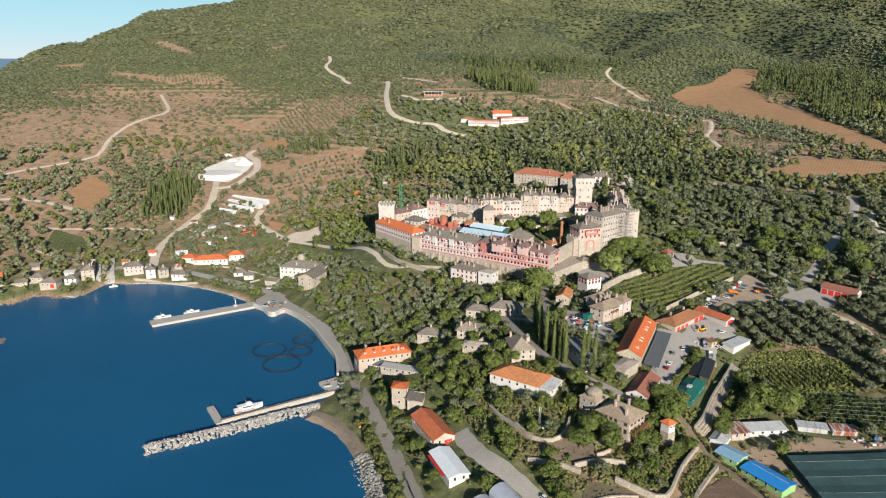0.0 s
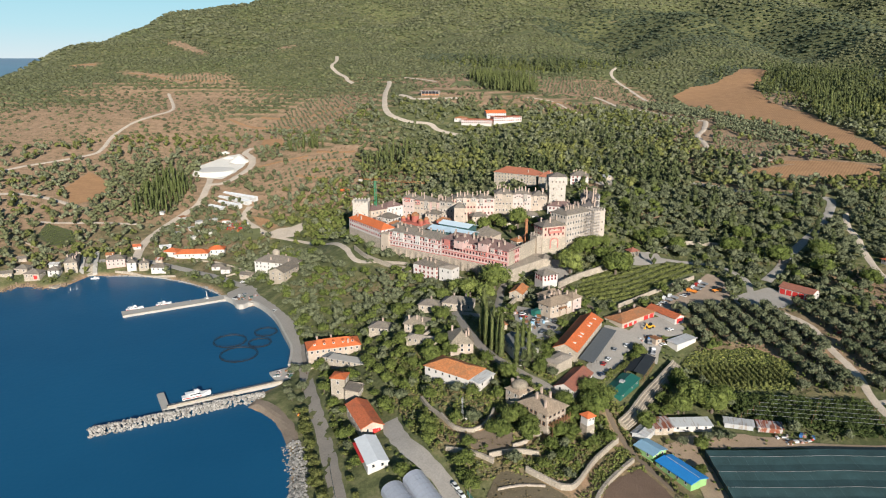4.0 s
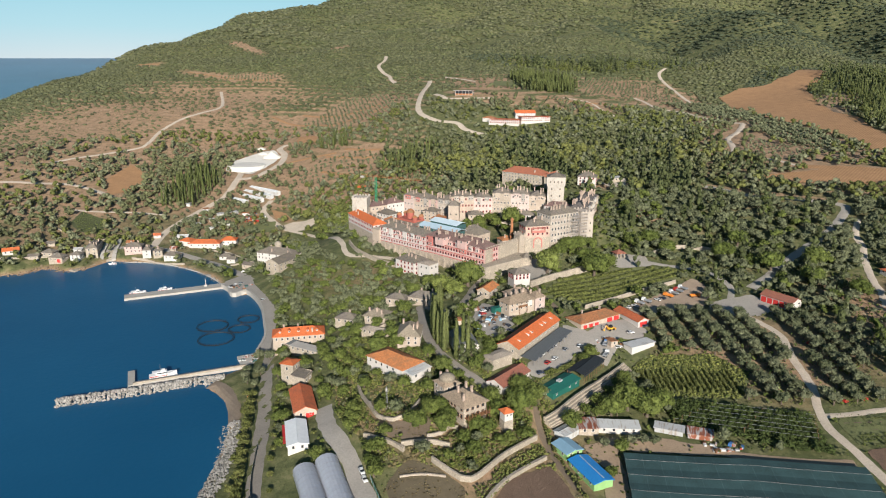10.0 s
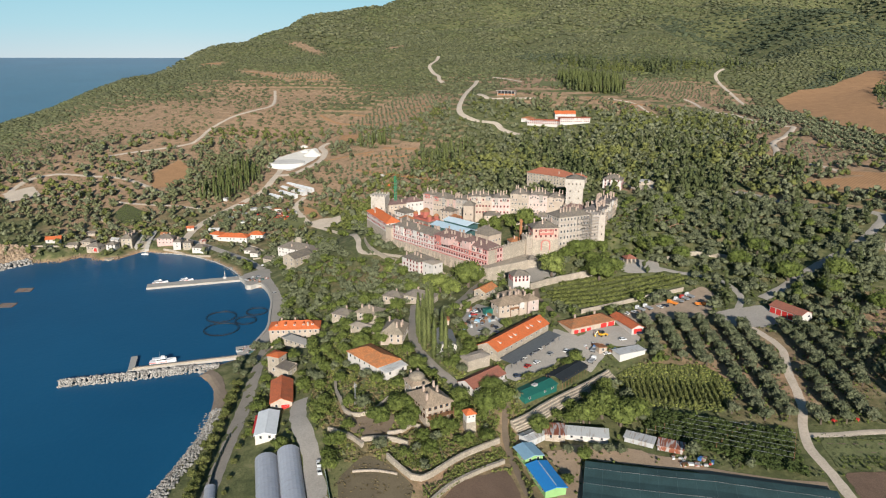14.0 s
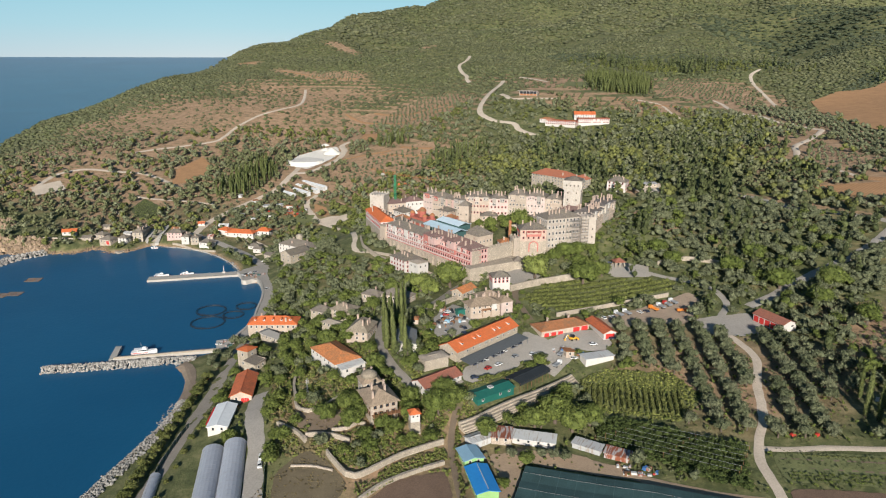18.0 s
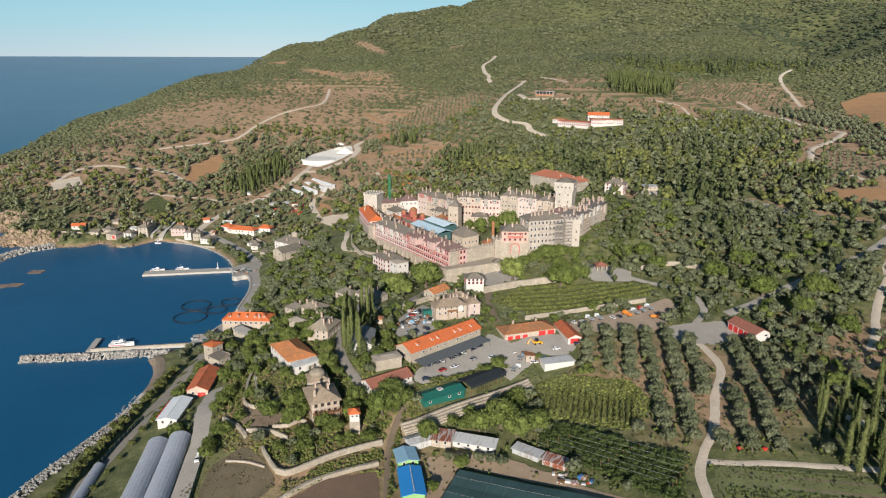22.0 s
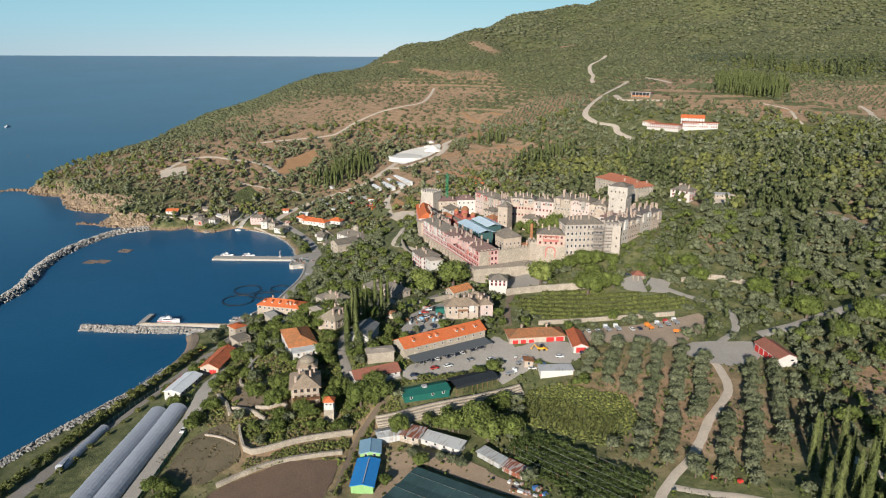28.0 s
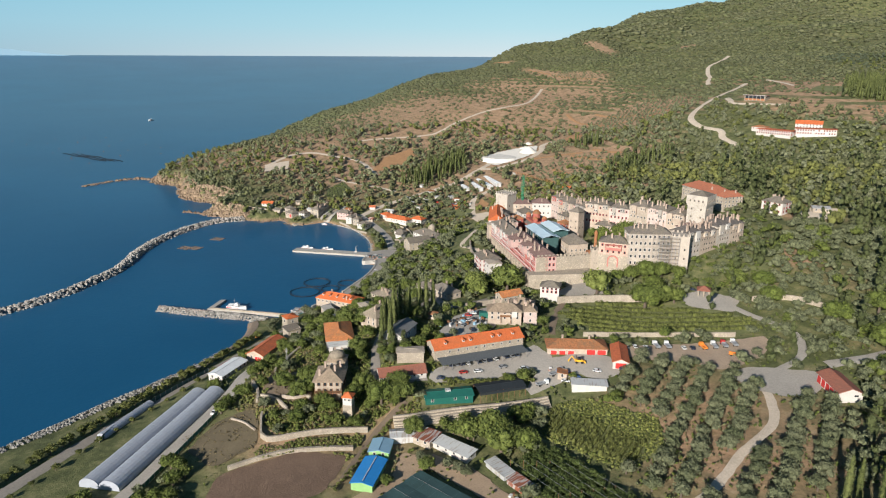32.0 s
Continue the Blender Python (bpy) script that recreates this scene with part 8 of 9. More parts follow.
WORDS = {"olive": ("olive_tree", "grey-green olive tree with a round crown", "olive trees"), "broad": ("tree", "leafy green tree with a full crown", "broadleaved trees"), "cypress": ("cypress", "tall slim dark cypress", "cypresses"),
         "pine": ("pine", "umbrella pine with a flat yellow-green crown", "pines"), "great": ("tree", "great spreading green tree", "great trees"), "dome": ("umbrella_pine", "large umbrella pine with a domed yellow-green crown", "umbrella pines"), "young": ("pine", "young yellow-green pine beside the shore road", "roadside pines"), "tall": ("tree", "dark tall tree with a dense crown", "tall trees")}
tr = random.Random(77)


def tree(kind, x, y, size=1.0, tall=1.0):
    name, label, group = WORDS[kind]
    crown, trunk = KINDS[kind][tr.randrange(3)]
    ob = thing(name, label, "tree", x, y, None, tr.uniform(0, 360), group)
    part("trunk", trunk, None, ob, at=Matrix.Diagonal((size, size, size * tall, 1)))
    part("crown", crown, None, ob, at=Matrix.Diagonal((size, size, size * tall, 1)))


sel = np.nonzero(near)[0][:300]
for i in sel:
    k = "broad" if green[i] else ("olive" if tr.random() < 0.25 else "broad")
    tree(k, p[i, 0], p[i, 1], 0.85 * s[i] + 0.3)
g, r3 = jittered(140, 290, 270, 420, 8.0, 21, 0.1)
g[:, 0], g[:, 1] = 215 + (g[:, 0] - 215) * 1.32, 345 + (g[:, 1] - 345) * 0.84
c, n = math.cos(0.19), math.sin(0.19)
g = np.stack([215 + (g[:, 0] - 215) * c - (g[:, 1] - 345) * n, 345 + (g[:, 0] - 215) * n + (g[:, 1] - 345) * c], 1)
g = g[in_poly(g[:, 0], g[:, 1], grove) & free(g)]
for x, y in g:
    tree("olive", x, y, tr.uniform(1.2, 1.55))
for x, y in ((56.5, 320.3), (60.1, 318.9), (63.7, 313.8), (58.2, 327.6), (70.4, 299.2), (73.4, 302.7), (76.1, 299.5), (55.6, 352.2), (55.3, 333.4), (55.7, 340.7), (56.2, 345.8), (59.2, 314.1), (61.8, 310), (54.6, 326.9), (63.5, 306.7)):
    tree("cypress", x, y, tr.uniform(1.3, 1.6), tr.uniform(1.05, 1.3))
# cypress plantation in slanting rows
cyp_area = [(264, 308), (280, 330), (312, 332), (340, 318), (340, 228), (322, 228), (300, 262), (284, 292)]
r4 = random.Random(31)
for row in range(-6, 9):
    for step in range(-16, 17):
        x = 300 + row * 8.5 + step * 3.6 + r4.uniform(-0.9, 0.9)
        y = 295 + row * 9.8 - step * 3.0 + r4.uniform(-0.9, 0.9)
        if in_poly(np.array(x), np.array(y), cyp_area) and r4.random() < 0.8:
            tree("cypress", x, y, tr.uniform(1.2, 1.7), tr.uniform(0.95, 1.3))
for x, y, z in ((115.4, 431.2, 3.4), (49.6, 397, 2.6), (58.3, 388.7, 2.3), (41, 404, 2.0), (6, 431.6, 1.6)):
    tree("dome", x, y, z)
for x, y, z in ((65.2, 409.2, 3.9), (146.1, 433.1, 3.5), (150.1, 441.6, 3.0), (141.1, 453, 2.2), (156.1, 448.6, 2.2), (137.1, 329.9, 1.4), (133.2, 323.7, 1.1), (102.8, 269, 2.5), (107.9, 276.4, 2.2), (59.3, 247, 2.0), (65.5, 286.8, 2.0), (101.4, 280.5, 2.0), (151.9, 288, 2.9), (160, 284, 2.7), (167, 291, 2.3), (143.9, 281.6, 2.2), (28.9, 309, 2.0), (71.4, 246.7, 1.8), (84.8, 249.9, 1.5), (92.8, 261.4, 1.7), (64.3, 256.7, 1.7), (89.4, 270.5, 1.6), (38.6, 313.2, 1.7), (33.5, 323.1, 1.6), (12.1, 333.3, 1.7), (57.9, 335.1, 1.6), (33.3, 358.5, 1.7), (6.4, 377.7, 1.8), (33.1, 391.1, 1.8), (176, 486, 2.6), (190, 492, 2.5), (199.9, 478.8, 2.3), (125.1, 267.5, 1.8), (235.1, 470.5, 2.8), (262.1, 452.7, 3.0), (280.1, 430.4, 2.8), (290.2, 455.7, 3.2), (300, 410, 2.6), (250, 490, 2.8)):
    tree("great", x, y, z)
for x, y, z in ((138.6, 257.5, 0.95), (150.5, 262, 0.9), (155.4, 262, 0.95), (160, 261.8, 1.0)):
    tree("olive", x, y, z)
for x, y, z in ((77.9, 298.8, 1.2), (74, 296.3, 1.1), (81.8, 303.5, 1.1), (65, 336.5, 1.1)):
    tree("tall", x, y, z)
for x, y, z in ((124, 457, 2.2), (131, 463, 2.6), (138, 468, 2.3), (146, 474, 1.8), (117, 452, 1.8)):
    tree("great", x, y, z)
tree("great", 88, 515, 2.6, 1.55)
tree("great", 72.3, 252.3, 1.6)
tree("broad", 68.5, 258.8, 1.7)
for x, y, z in ((62, 527, 2.0), (70, 534, 1.7), (76, 522, 1.9), (52, 530, 1.5)):
    tree("great", x, y, z, 1.15)
for x, y, z in ((94, 526, 1.6), (74, 541, 1.3), (66, 518, 1.5), (82, 512, 1.4), (100, 512, 1.5)):
    tree("broad", x, y, z)
road_x = lambda y: float(np.interp(y, [60, 120, 168, 203, 237, 275, 311], [60, 38, 18, 4, -8, -20, -33]))
for k in range(34):
    y = 130 + k * 4.9 + tr.uniform(-1.2, 1.2)
    tree("young", road_x(y) - 6.4 + tr.uniform(-1.0, 0.6), y - 1, tr.uniform(0.8, 1.15))
    if k % 4 == 1:
        tree("young", road_x(y) - 9.6, y, tr.uniform(0.6, 0.95))
    if k % 2 and y < 300:
        tree("young", road_x(y) + 6.2 + tr.uniform(-0.5, 0.5), y + 1, tr.uniform(0.45, 0.7))
for x, y, z in ((-38, 316, 1.1), (-44, 310, 1.0), (-41, 305, 0.9), (-36, 303, 0.9), (-46, 318, 1.0), (-40, 335, 1.3), (-17.8, 315.1, 1.0), (-9.7, 309.2, 1.0)):
    tree("olive", x, y, z)

# crop rows: vines, maize and trained orchard
def rows(name, label, poly, angle, gap, step, size, mat, seed, category, templates=None, squash=(0.85, 1.2)):
    c, n = math.cos(radians(angle)), math.sin(radians(angle))
    x0, y0 = sum(q[0] for q in poly) / len(poly), sum(q[1] for q in poly) / len(poly)
    U, V = np.meshgrid(np.arange(-70, 70, step), np.arange(-70, 70, gap))
    r = np.random.RandomState(seed)
    U = U + r.uniform(-0.3, 0.3, U.shape) * step
    q = np.stack([(x0 + U * c - V * n).ravel(), (y0 + U * n + V * c).ravel()], 1)
    q = q[in_poly(q[:, 0], q[:, 1], poly)]
    q = q[r.rand(len(q)) < 0.93]
    return stand(name, label, q, size * r.uniform(0.75, 1.25, len(q)), templates or BUSH_T, mat, seed, category, squash)


STALK_T = [crown_template(180 + k, "low", 1, 12, ICO1, 0.5) for k in range(4)]
rows("vineyard", "rows of leafy vines on the terrace", VINES, 36, 5.2, 0.8, 1.0, PINE, 51, "vines", STALK_T, (0.9, 1.25))
rows("maize", "rows of tall green maize", CORN, 98, 2.6, 0.65, 0.62, PINE, 52, "crop", STALK_T, (1.7, 2.3))
rows("orchard", "dense dark rows of trained kiwi vines", ORCHARD, -15, 3.1, 1.25, 0.8, KIWI, 53, "orchard", MOUND_T, (0.7, 1.1))
wires = thing("orchard_wires", "thin pale wires strung over the kiwi vines", "trellis", 200, 278, 0, -15)
for k in range(6):
    x0, x1 = -28 + 3 * k, 29
    za, zb = level(200 + x0 * 0.966, 278 - x0 * 0.259), level(200 + x1 * 0.966, 278 - x1 * 0.259)
    part("wire", Shape().tube((x0, -9 + 4.2 * k, za + 4.1), (x1, -9 + 4.2 * k, zb + 4.1), 0.045, n=4), STEEL, wires)
    for q in (x0, (x0 + x1) / 2, x1):
        part("post", Shape().tube((q, -9 + 4.2 * k, za + (zb - za) * (q - x0) / (x1 - x0) - 0.6), (q, -9 + 4.2 * k, za + (zb - za) * (q - x0) / (x1 - x0) + 4.2), 0.09, n=5), WOOD, wires)
rows("crop_rows", "low green crop rows beside the farm road", [(243, 281), (263, 284), (299, 286), (299, 283), (262, 281), (243, 280)], 3, 1.6, 0.9, 0.2, PINE, 56, "crop")
rows("crop_rows", "dark green vegetable rows beside the farm road", [(244, 272), (299, 274), (299, 268), (262, 267), (244, 266)], 3, 2.0, 0.9, 0.24, LEAF, 57, "crop")
rows("garden_rows", "green vegetable rows above the hamlet", [(-335, 603), (-308, 592), (-290, 563), (-308, 558), (-328, 577)], 60, 5.0, 1.6, 0.36, LEAF, 55, "crop")
rows("vegetables", "rows of dark green cabbages on the terrace", [(76.8, 230.2), (86.3, 226.1), (108.2, 253.4), (104.3, 256.9)], 55, 1.6, 1.2, 0.22, LEAF, 54, "crop")

wd, rs_ = jittered(84, 120, 212, 252, 1.1, 91)
STRIP_B = [(86.5, 216), (92, 222), (98, 233), (112, 250.5), (116, 246), (103, 229), (95, 214), (90, 208)]
wd = wd[in_poly(wd[:, 0], wd[:, 1], STRIP_B)]
stand("tall_weeds", "yellow-green weeds between the two terrace walls", wd[::2], rs_.uniform(0.2, 0.42, len(wd[::2])), TUFT_T, DOME, 92, "weeds")
stand("tall_weeds", "rough green weeds between the two terrace walls", wd[1::2], rs_.uniform(0.2, 0.42, len(wd[1::2])), TUFT_T, PINE, 93, "weeds")
hp = np.array([(np.interp(y, [222, 238, 253, 276], [128.5, 122.5, 115.5, 111]), y) for y in np.arange(222, 276, 1.6)]) + rs_.uniform(-0.5, 0.5, (34, 2))
stand("hedge", "scrubby hedge beside the dirt path", hp, rs_.uniform(0.3, 0.55, len(hp)), MOUND_T, PINE, 94, "hedge")
DRY_WEED = foliage("dry brown weeds", (0.20, 0.145, 0.085), (0.34, 0.255, 0.15))
for poly, gap, seed, mat, size in (([(52.4, 216.4), (59.2, 229.6), (72.8, 224.3), (84.3, 215.4), (82, 196), (62, 196), (50, 200)], 1.3, 61, DRY_WEED, 0.15), ([(12, 233.1), (20.9, 224.7), (60, 152), (54, 150), (25.6, 205.5), (10.3, 234.7)], 2.2, 62, PINE, 0.2), ([(44.7, 255.7), (51.4, 250.1), (59.8, 257.7), (65.1, 253.2), (65.7, 245.1), (60.8, 239.3), (51.5, 241.1), (44.6, 246.3)], 1.7, 63, DRY_WEED, 0.16), ([(129, 257), (156, 266), (190, 261), (190, 257), (150, 256), (146, 228), (142, 200), (138, 200), (139, 240)], 3.4, 64, PINE, 0.28), (LAWN, 1.9, 65, PINE, 0.3)):
    q, rw = jittered(min(v[0] for v in poly), max(v[0] for v in poly), min(v[1] for v in poly), max(v[1] for v in poly), gap, seed)
    clump = np.array([noise.noise((x * 0.16, y * 0.16, 2.0)) for x, y in q])
    q = q[in_poly(q[:, 0], q[:, 1], poly) & (rw.rand(len(q)) < 0.5 + 1.2 * clump)]
    stand("weeds", "rough dry weeds on the open plot" if mat is DRY_WEED else "rough green weeds on the open ground", q, size * rw.uniform(0.8, 2.2, len(q)), TUFT_T, mat, seed, "weeds", (0.35, 0.7))
hd = np.array([(114.6 + 26.5 * k / 40.0, 299.5 + 33 * k / 40.0) for k in range(41)]) + np.random.RandomState(5).uniform(-0.6, 0.6, (41, 2))
stand("hedge", "leafy yellow-green hedge beside the concrete yard", hd, np.random.RandomState(6).uniform(0.5, 0.75, 41), MOUND_T, PINE, 66, "hedge")


# ---- harbour works ----
def rocks(name, label, line, half, crest, count, seed, size=(0.8, 1.7), mat=None, category="breakwater", base=-2.0):
    """A rubble mound: boulders heaped along a line, highest in the middle."""
    r = np.random.RandomState(seed)
    c = smooth_line(line, 2.0)
    n = np.gradient(c, axis=0)
    n = np.stack([-n[:, 1], n[:, 0]], 1) / np.hypot(n[:, 0], n[:, 1])[:, None]
    i = r.randint(len(c), size=count)
    u = r.uniform(-1, 1, count)
    s = r.uniform(*size, count)
    x = c[i, 0] + n[i, 0] * u * half + r.normal(0, 0.5, count)
    y = c[i, 1] + n[i, 1] * u * half + r.normal(0, 0.5, count)
    if crest is None:
        z = np.maximum(ground(x, y), -0.6) + 0.1
    else:
        z = base + (crest - base) * (1 - np.abs(u) ** 1.6) - s * 0.5
    v, f = ICO1
    V = v[None] * s[:, None, None] * r.uniform(0.7, 1.25, (count, 1, 3)) * (1 + r.uniform(-0.2, 0.2, (count, len(v), 1)))
    a = r.uniform(0, 6.28, count)
    X = V[:, :, 0] * np.cos(a)[:, None] - V[:, :, 1] * np.sin(a)[:, None] + x[:, None]
    Y = V[:, :, 0] * np.sin(a)[:, None] + V[:, :, 1] * np.cos(a)[:, None] + y[:, None]
    me = fast_mesh(name, np.stack([X, Y, V[:, :, 2] + z[:, None]], 2).reshape(-1, 3), (f[None] + (np.arange(count) * len(v))[:, None, None]).reshape(-1, 3), mat or ROCK)
    me.polygons.foreach_set("use_smooth", [False] * len(me.polygons))
    return tagged(new(name, me), label, category, kind="stuff")


def rock_material(name, dark, light):
    m, t, b = node_material(name, 0.9)
    g = t.nodes.new("ShaderNodeNewGeometry")
    n = noise_node(t, 1.5, 4)
    c = ramp(t, g.outputs["Random Per Island"], [(0, dark), (0.6, light), (1, scaled(light, 1.25))]).outputs[0]
    c = mix(t, 0.45, c, ramp(t, n.outputs[0], [(0.3, scaled(dark, 0.8)), (0.7, light)]).outputs[0])
    t.links.new(c, b.inputs["Base Color"])
    bump(t, b, n.outputs[0], 0.6, 0.1)
    return m


ROCK = rock_material("pale limestone boulders", (0.125, 0.115, 0.10), (0.39, 0.365, 0.325))
ROCK_GREY = rock_material("grey shore boulders", (0.085, 0.08, 0.07), (0.29, 0.275, 0.245))
ROCK_BROWN = rock_material("brown sea cliff rock", (0.10, 0.072, 0.048), (0.25, 0.18, 0.12))
CLIFF = rock_material("ochre-brown cliff rock", (0.15, 0.105, 0.068), (0.34, 0.25, 0.165))
FARWATER = [(-322, 457), (-331, 424), (-312, 372), (-282, 332), (-243, 297), (-224, 270), (-207, 236), (-199, 198), (-196, 150), (-200, 90)]
rocks("breakwater", "long curved breakwater of pale boulders", FARWATER, 7.5, 3.4, 3000, 3, (0.8, 1.6))
rocks("breakwater", "short breakwater of pale boulders", [(-58, 312), (-75, 304), (-98, 291), (-128, 275)], 5.5, 2.8, 2200, 4, (0.4, 0.85))
rocks("shore_rocks", "grey boulders along the shore", [(-33, 267), (-29.5, 258), (-23.5, 242), (-21, 226), (-19, 211), (-17, 195), (-13, 176), (-8.5, 146), (-6, 60)], 4.2, None, 3000, 5, (0.35, 0.85), ROCK_GREY)
rocks("reef", "dark low reef off the headland", [(-616, 500), (-642, 485), (-645, 455), (-634, 412)], 6.0, 1.2, 160, 6, (1.2, 3.2), ROCK_BROWN, "reef")
rocks("cliff_rocks", "brown broken rock at the foot of the headland", [(-322, 458), (-354, 451), (-374, 446), (-404, 482), (-440, 476), (-466, 471), (-493, 479), (-547, 505), (-575, 496), (-613, 500), (-662, 545)], 7.0, None, 1100, 7, (0.9, 2.6), ROCK_BROWN, "cliff")
rocks("cliff_rocks", "weathered brown face of the sea cliff", [(-322, 464), (-350, 457), (-372, 452), (-400, 489), (-440, 483), (-470, 478), (-500, 487)], 8.0, None, 900, 17, (0.8, 2.4), CLIFF, "cliff")
rocks("cliff_rocks", "brown rock ledge running into the harbour mouth", [(-372, 443), (-388, 438), (-400, 432)], 4.0, 1.0, 60, 8, (1.0, 2.4), ROCK_BROWN, "reef")

pier = thing("pier", "long pale concrete pier", "pier", -154.5, 443, 0, 31)
part("deck", Shape().box(-35, -5, -3, 35, 5, 1.4), CONCRETE, pier)
part("kerb", Shape().box(-35, -5.02, 1.4, 35, -4.5, 1.65), STONE_PALE, pier)
for k in range(7):
    part("bollard", Shape().tube((0, 0, 1.4), (0, 0, 2.1), 0.25, 0.3, 8), STEEL, pier, at=pose(-30 + k * 10, 4.3, 0))
part("davit", Shape().box(21, 2.6, 1.4, 21.5, 3.1, 6.4).box(21, 2.6, 6.0, 21.5, 6.4, 6.4).box(20.2, 2, 1.4, 22.2, 3.7, 2.4), WHITE, pier, "white boat hoist")
pier2 = thing("pier", "narrow concrete pier beside the boulder breakwater", "pier", -77, 313.5, 0, 31)
part("deck", Shape().box(-29, -1.8, -3, 29, 1.8, 1.5), CONCRETE, pier2)
part("parapet", Shape().box(-29, -1.8, 1.5, 29, -1.2, 2.5), STONE_PALE, pier2)
for k in range(9):
    part("bollard", Shape().tube((0, 0, 1.5), (0, 0, 2.0), 0.16, n=6), STEEL, pier2, at=pose(-26 + k * 6.4, 1.4, 0))
part("end_block", Shape().box(-31.5, -2, -3, -28, 17, 1.5), CONCRETE, pier2)
land2 = thing("landing", "concrete landing stacked with fishing gear", "quay", -52.5, 336, 0, 35)
part("deck", Shape().box(-6, -7, -3, 7, 7, 1.7), CONCRETE, land2)
rg = random.Random(9)
for k in range(22):
    s = rg.uniform(0.4, 0.9)
    m = rg.choice((SHEET_RUST, WHITE, SHEET_GREY, NET_GREEN, WOOD))
    solo("crate", Shape().box(-s, -s * 0.7, 0, s, s * 0.7, s), m, "small fishing crate on the concrete landing", "crate", pose(-52.5 + rg.uniform(-4.5, 4.5), 336 + rg.uniform(-4.5, 4.5), 1.7, 0, 0, rg.uniform(0, 90)), "fishing crates")
solo("small_pier", Shape().box(-10, -1.6, -2, 10, 1.6, 1.2).box(-10.5, -3.2, -2, -7, 3.2, 1.0), STONE_PALE, "short stone landing stage in the hamlet", "pier", pose(-260, 489, 0, 0, 0, 70))
ch = thing("stream_channel", "walled stream channel running into the harbour", "channel", -259.5, 528, 0, 22.6)
zs = [level(-259.5 - 20 * math.sin(radians(22.6)) * k / 10, 528 + 20 * math.cos(radians(22.6)) * k / 10) for k in range(-10, 11, 5)]
for name, x0, x1, up in (("side_wall", -6.5, -3.2, 1.6), ("side_wall", 3.2, 6.5, 1.6), ("bed", -3.2, 3.2, 0.35)):
    sh = Shape()
    vs = []
    for k in range(5):
        v = -20 + 10 * k
        vs += [(x0, v, zs[k] - 3), (x1, v, zs[k] - 3), (x1, v, max(zs[k], 0.6) + up), (x0, v, max(zs[k], 0.6) + up)]
    sh.add(vs, [(4 * k + a, 4 * k + b, 4 * k + 4 + b, 4 * k + 4 + a) for k in range(4) for a, b in ((1, 0), (2, 1), (3, 2), (0, 3))] + [(0, 1, 2, 3), (19, 18, 17, 16)])
    part(name, sh, STONE_PALE if name == "bed" else CONCRETE, ch)
rocks("shore_rocks", "grey boulders along the hamlet shore", [(-134, 469), (-154, 486), (-179, 499.5), (-208, 508.5), (-240, 508.5), (-251, 508)], 1.8, None, 420, 15, (0.35, 0.8), ROCK_GREY)
rocks("shore_rocks", "brown rocks below the boathouses", [(-256, 486), (-270, 478), (-290, 483), (-297, 468), (-320, 457)], 2.5, None, 260, 16, (0.5, 1.2), ROCK_BROWN)

# boats
HULL = plain("white boat paint", (0.78, 0.77, 0.74), 0.35, 0.06, relief=0)


def boat(x, y, rot, length, group="moored boats", label="white motor launch moored at the pier"):
    ob = thing("motor_boat", label, "boat", x, y, 0, rot, group)
    k = length / 12
    s = Shape()
    secs = [(-6, 1.5, 1.5), (-2, 1.8, 1.5), (2, 1.7, 1.7), (4.5, 1.0, 2.0), (6.2, 0.05, 2.3)]
    v = []
    for px, w, h in secs:
        v += [(px * k, -w * k, h * k), (px * k, -w * k * 0.6, -0.4), (px * k, w * k * 0.6, -0.4), (px * k, w * k, h * k)]
    f = [(i * 4 + j, i * 4 + j + 1, i * 4 + j + 5, i * 4 + j + 4) for i in range(4) for j in range(3)] + [(0, 3, 2, 1)] + [(i * 4 + 3, i * 4, i * 4 + 4, i * 4 + 7) for i in range(4)]
    part("hull", s.add(v, f), HULL, ob)
    cb = part("cabin", Shape().box(-3.0 * k, -1.2 * k, 1.4 * k, 1.6 * k, 1.2 * k, 2.7 * k, 0, 0.15).box(-4.6 * k, -1.3 * k, 2.7 * k, 1.9 * k, 1.3 * k, 2.85 * k, 0).box(-0.6 * k, -0.9 * k, 2.85 * k, 1.2 * k, 0.9 * k, 3.7 * k, 0, 0.12), HULL, ob)
    part("window", Shape().box(-2.7 * k, -1.19 * k, 1.9 * k, 1.5 * k, 1.19 * k, 2.45 * k), GLASS_DARK, cb)
    part("mast", Shape().tube((-1 * k, 0, 3.3 * k), (-1 * k, 0, 6.2 * k), 0.08, 0.05, 6).tube((-1 * k, -0.7 * k, 5 * k), (-1 * k, 0.7 * k, 5 * k), 0.05, n=4), STEEL, ob)
    part("stripe", Shape().box(-5.9 * k, -1.86 * k, 1.05 * k, 2 * k, 1.86 * k, 1.25 * k), RED, ob)


boat(-92, 311.5, 31, 14, label="white and red passenger launch at the pier")
boat(-181, 436, 31, 11)
boat(-165, 446, 31, 10)
boat(-100, 478, -40, 6, label="small white boat by the quay")
boat(-243, 503, 200, 6, label="small white boat by the hamlet shore")

# floating fish pens
PIPE = plain("black plastic pipe", (0.02, 0.022, 0.024), 0.6, 0.2, relief=0)
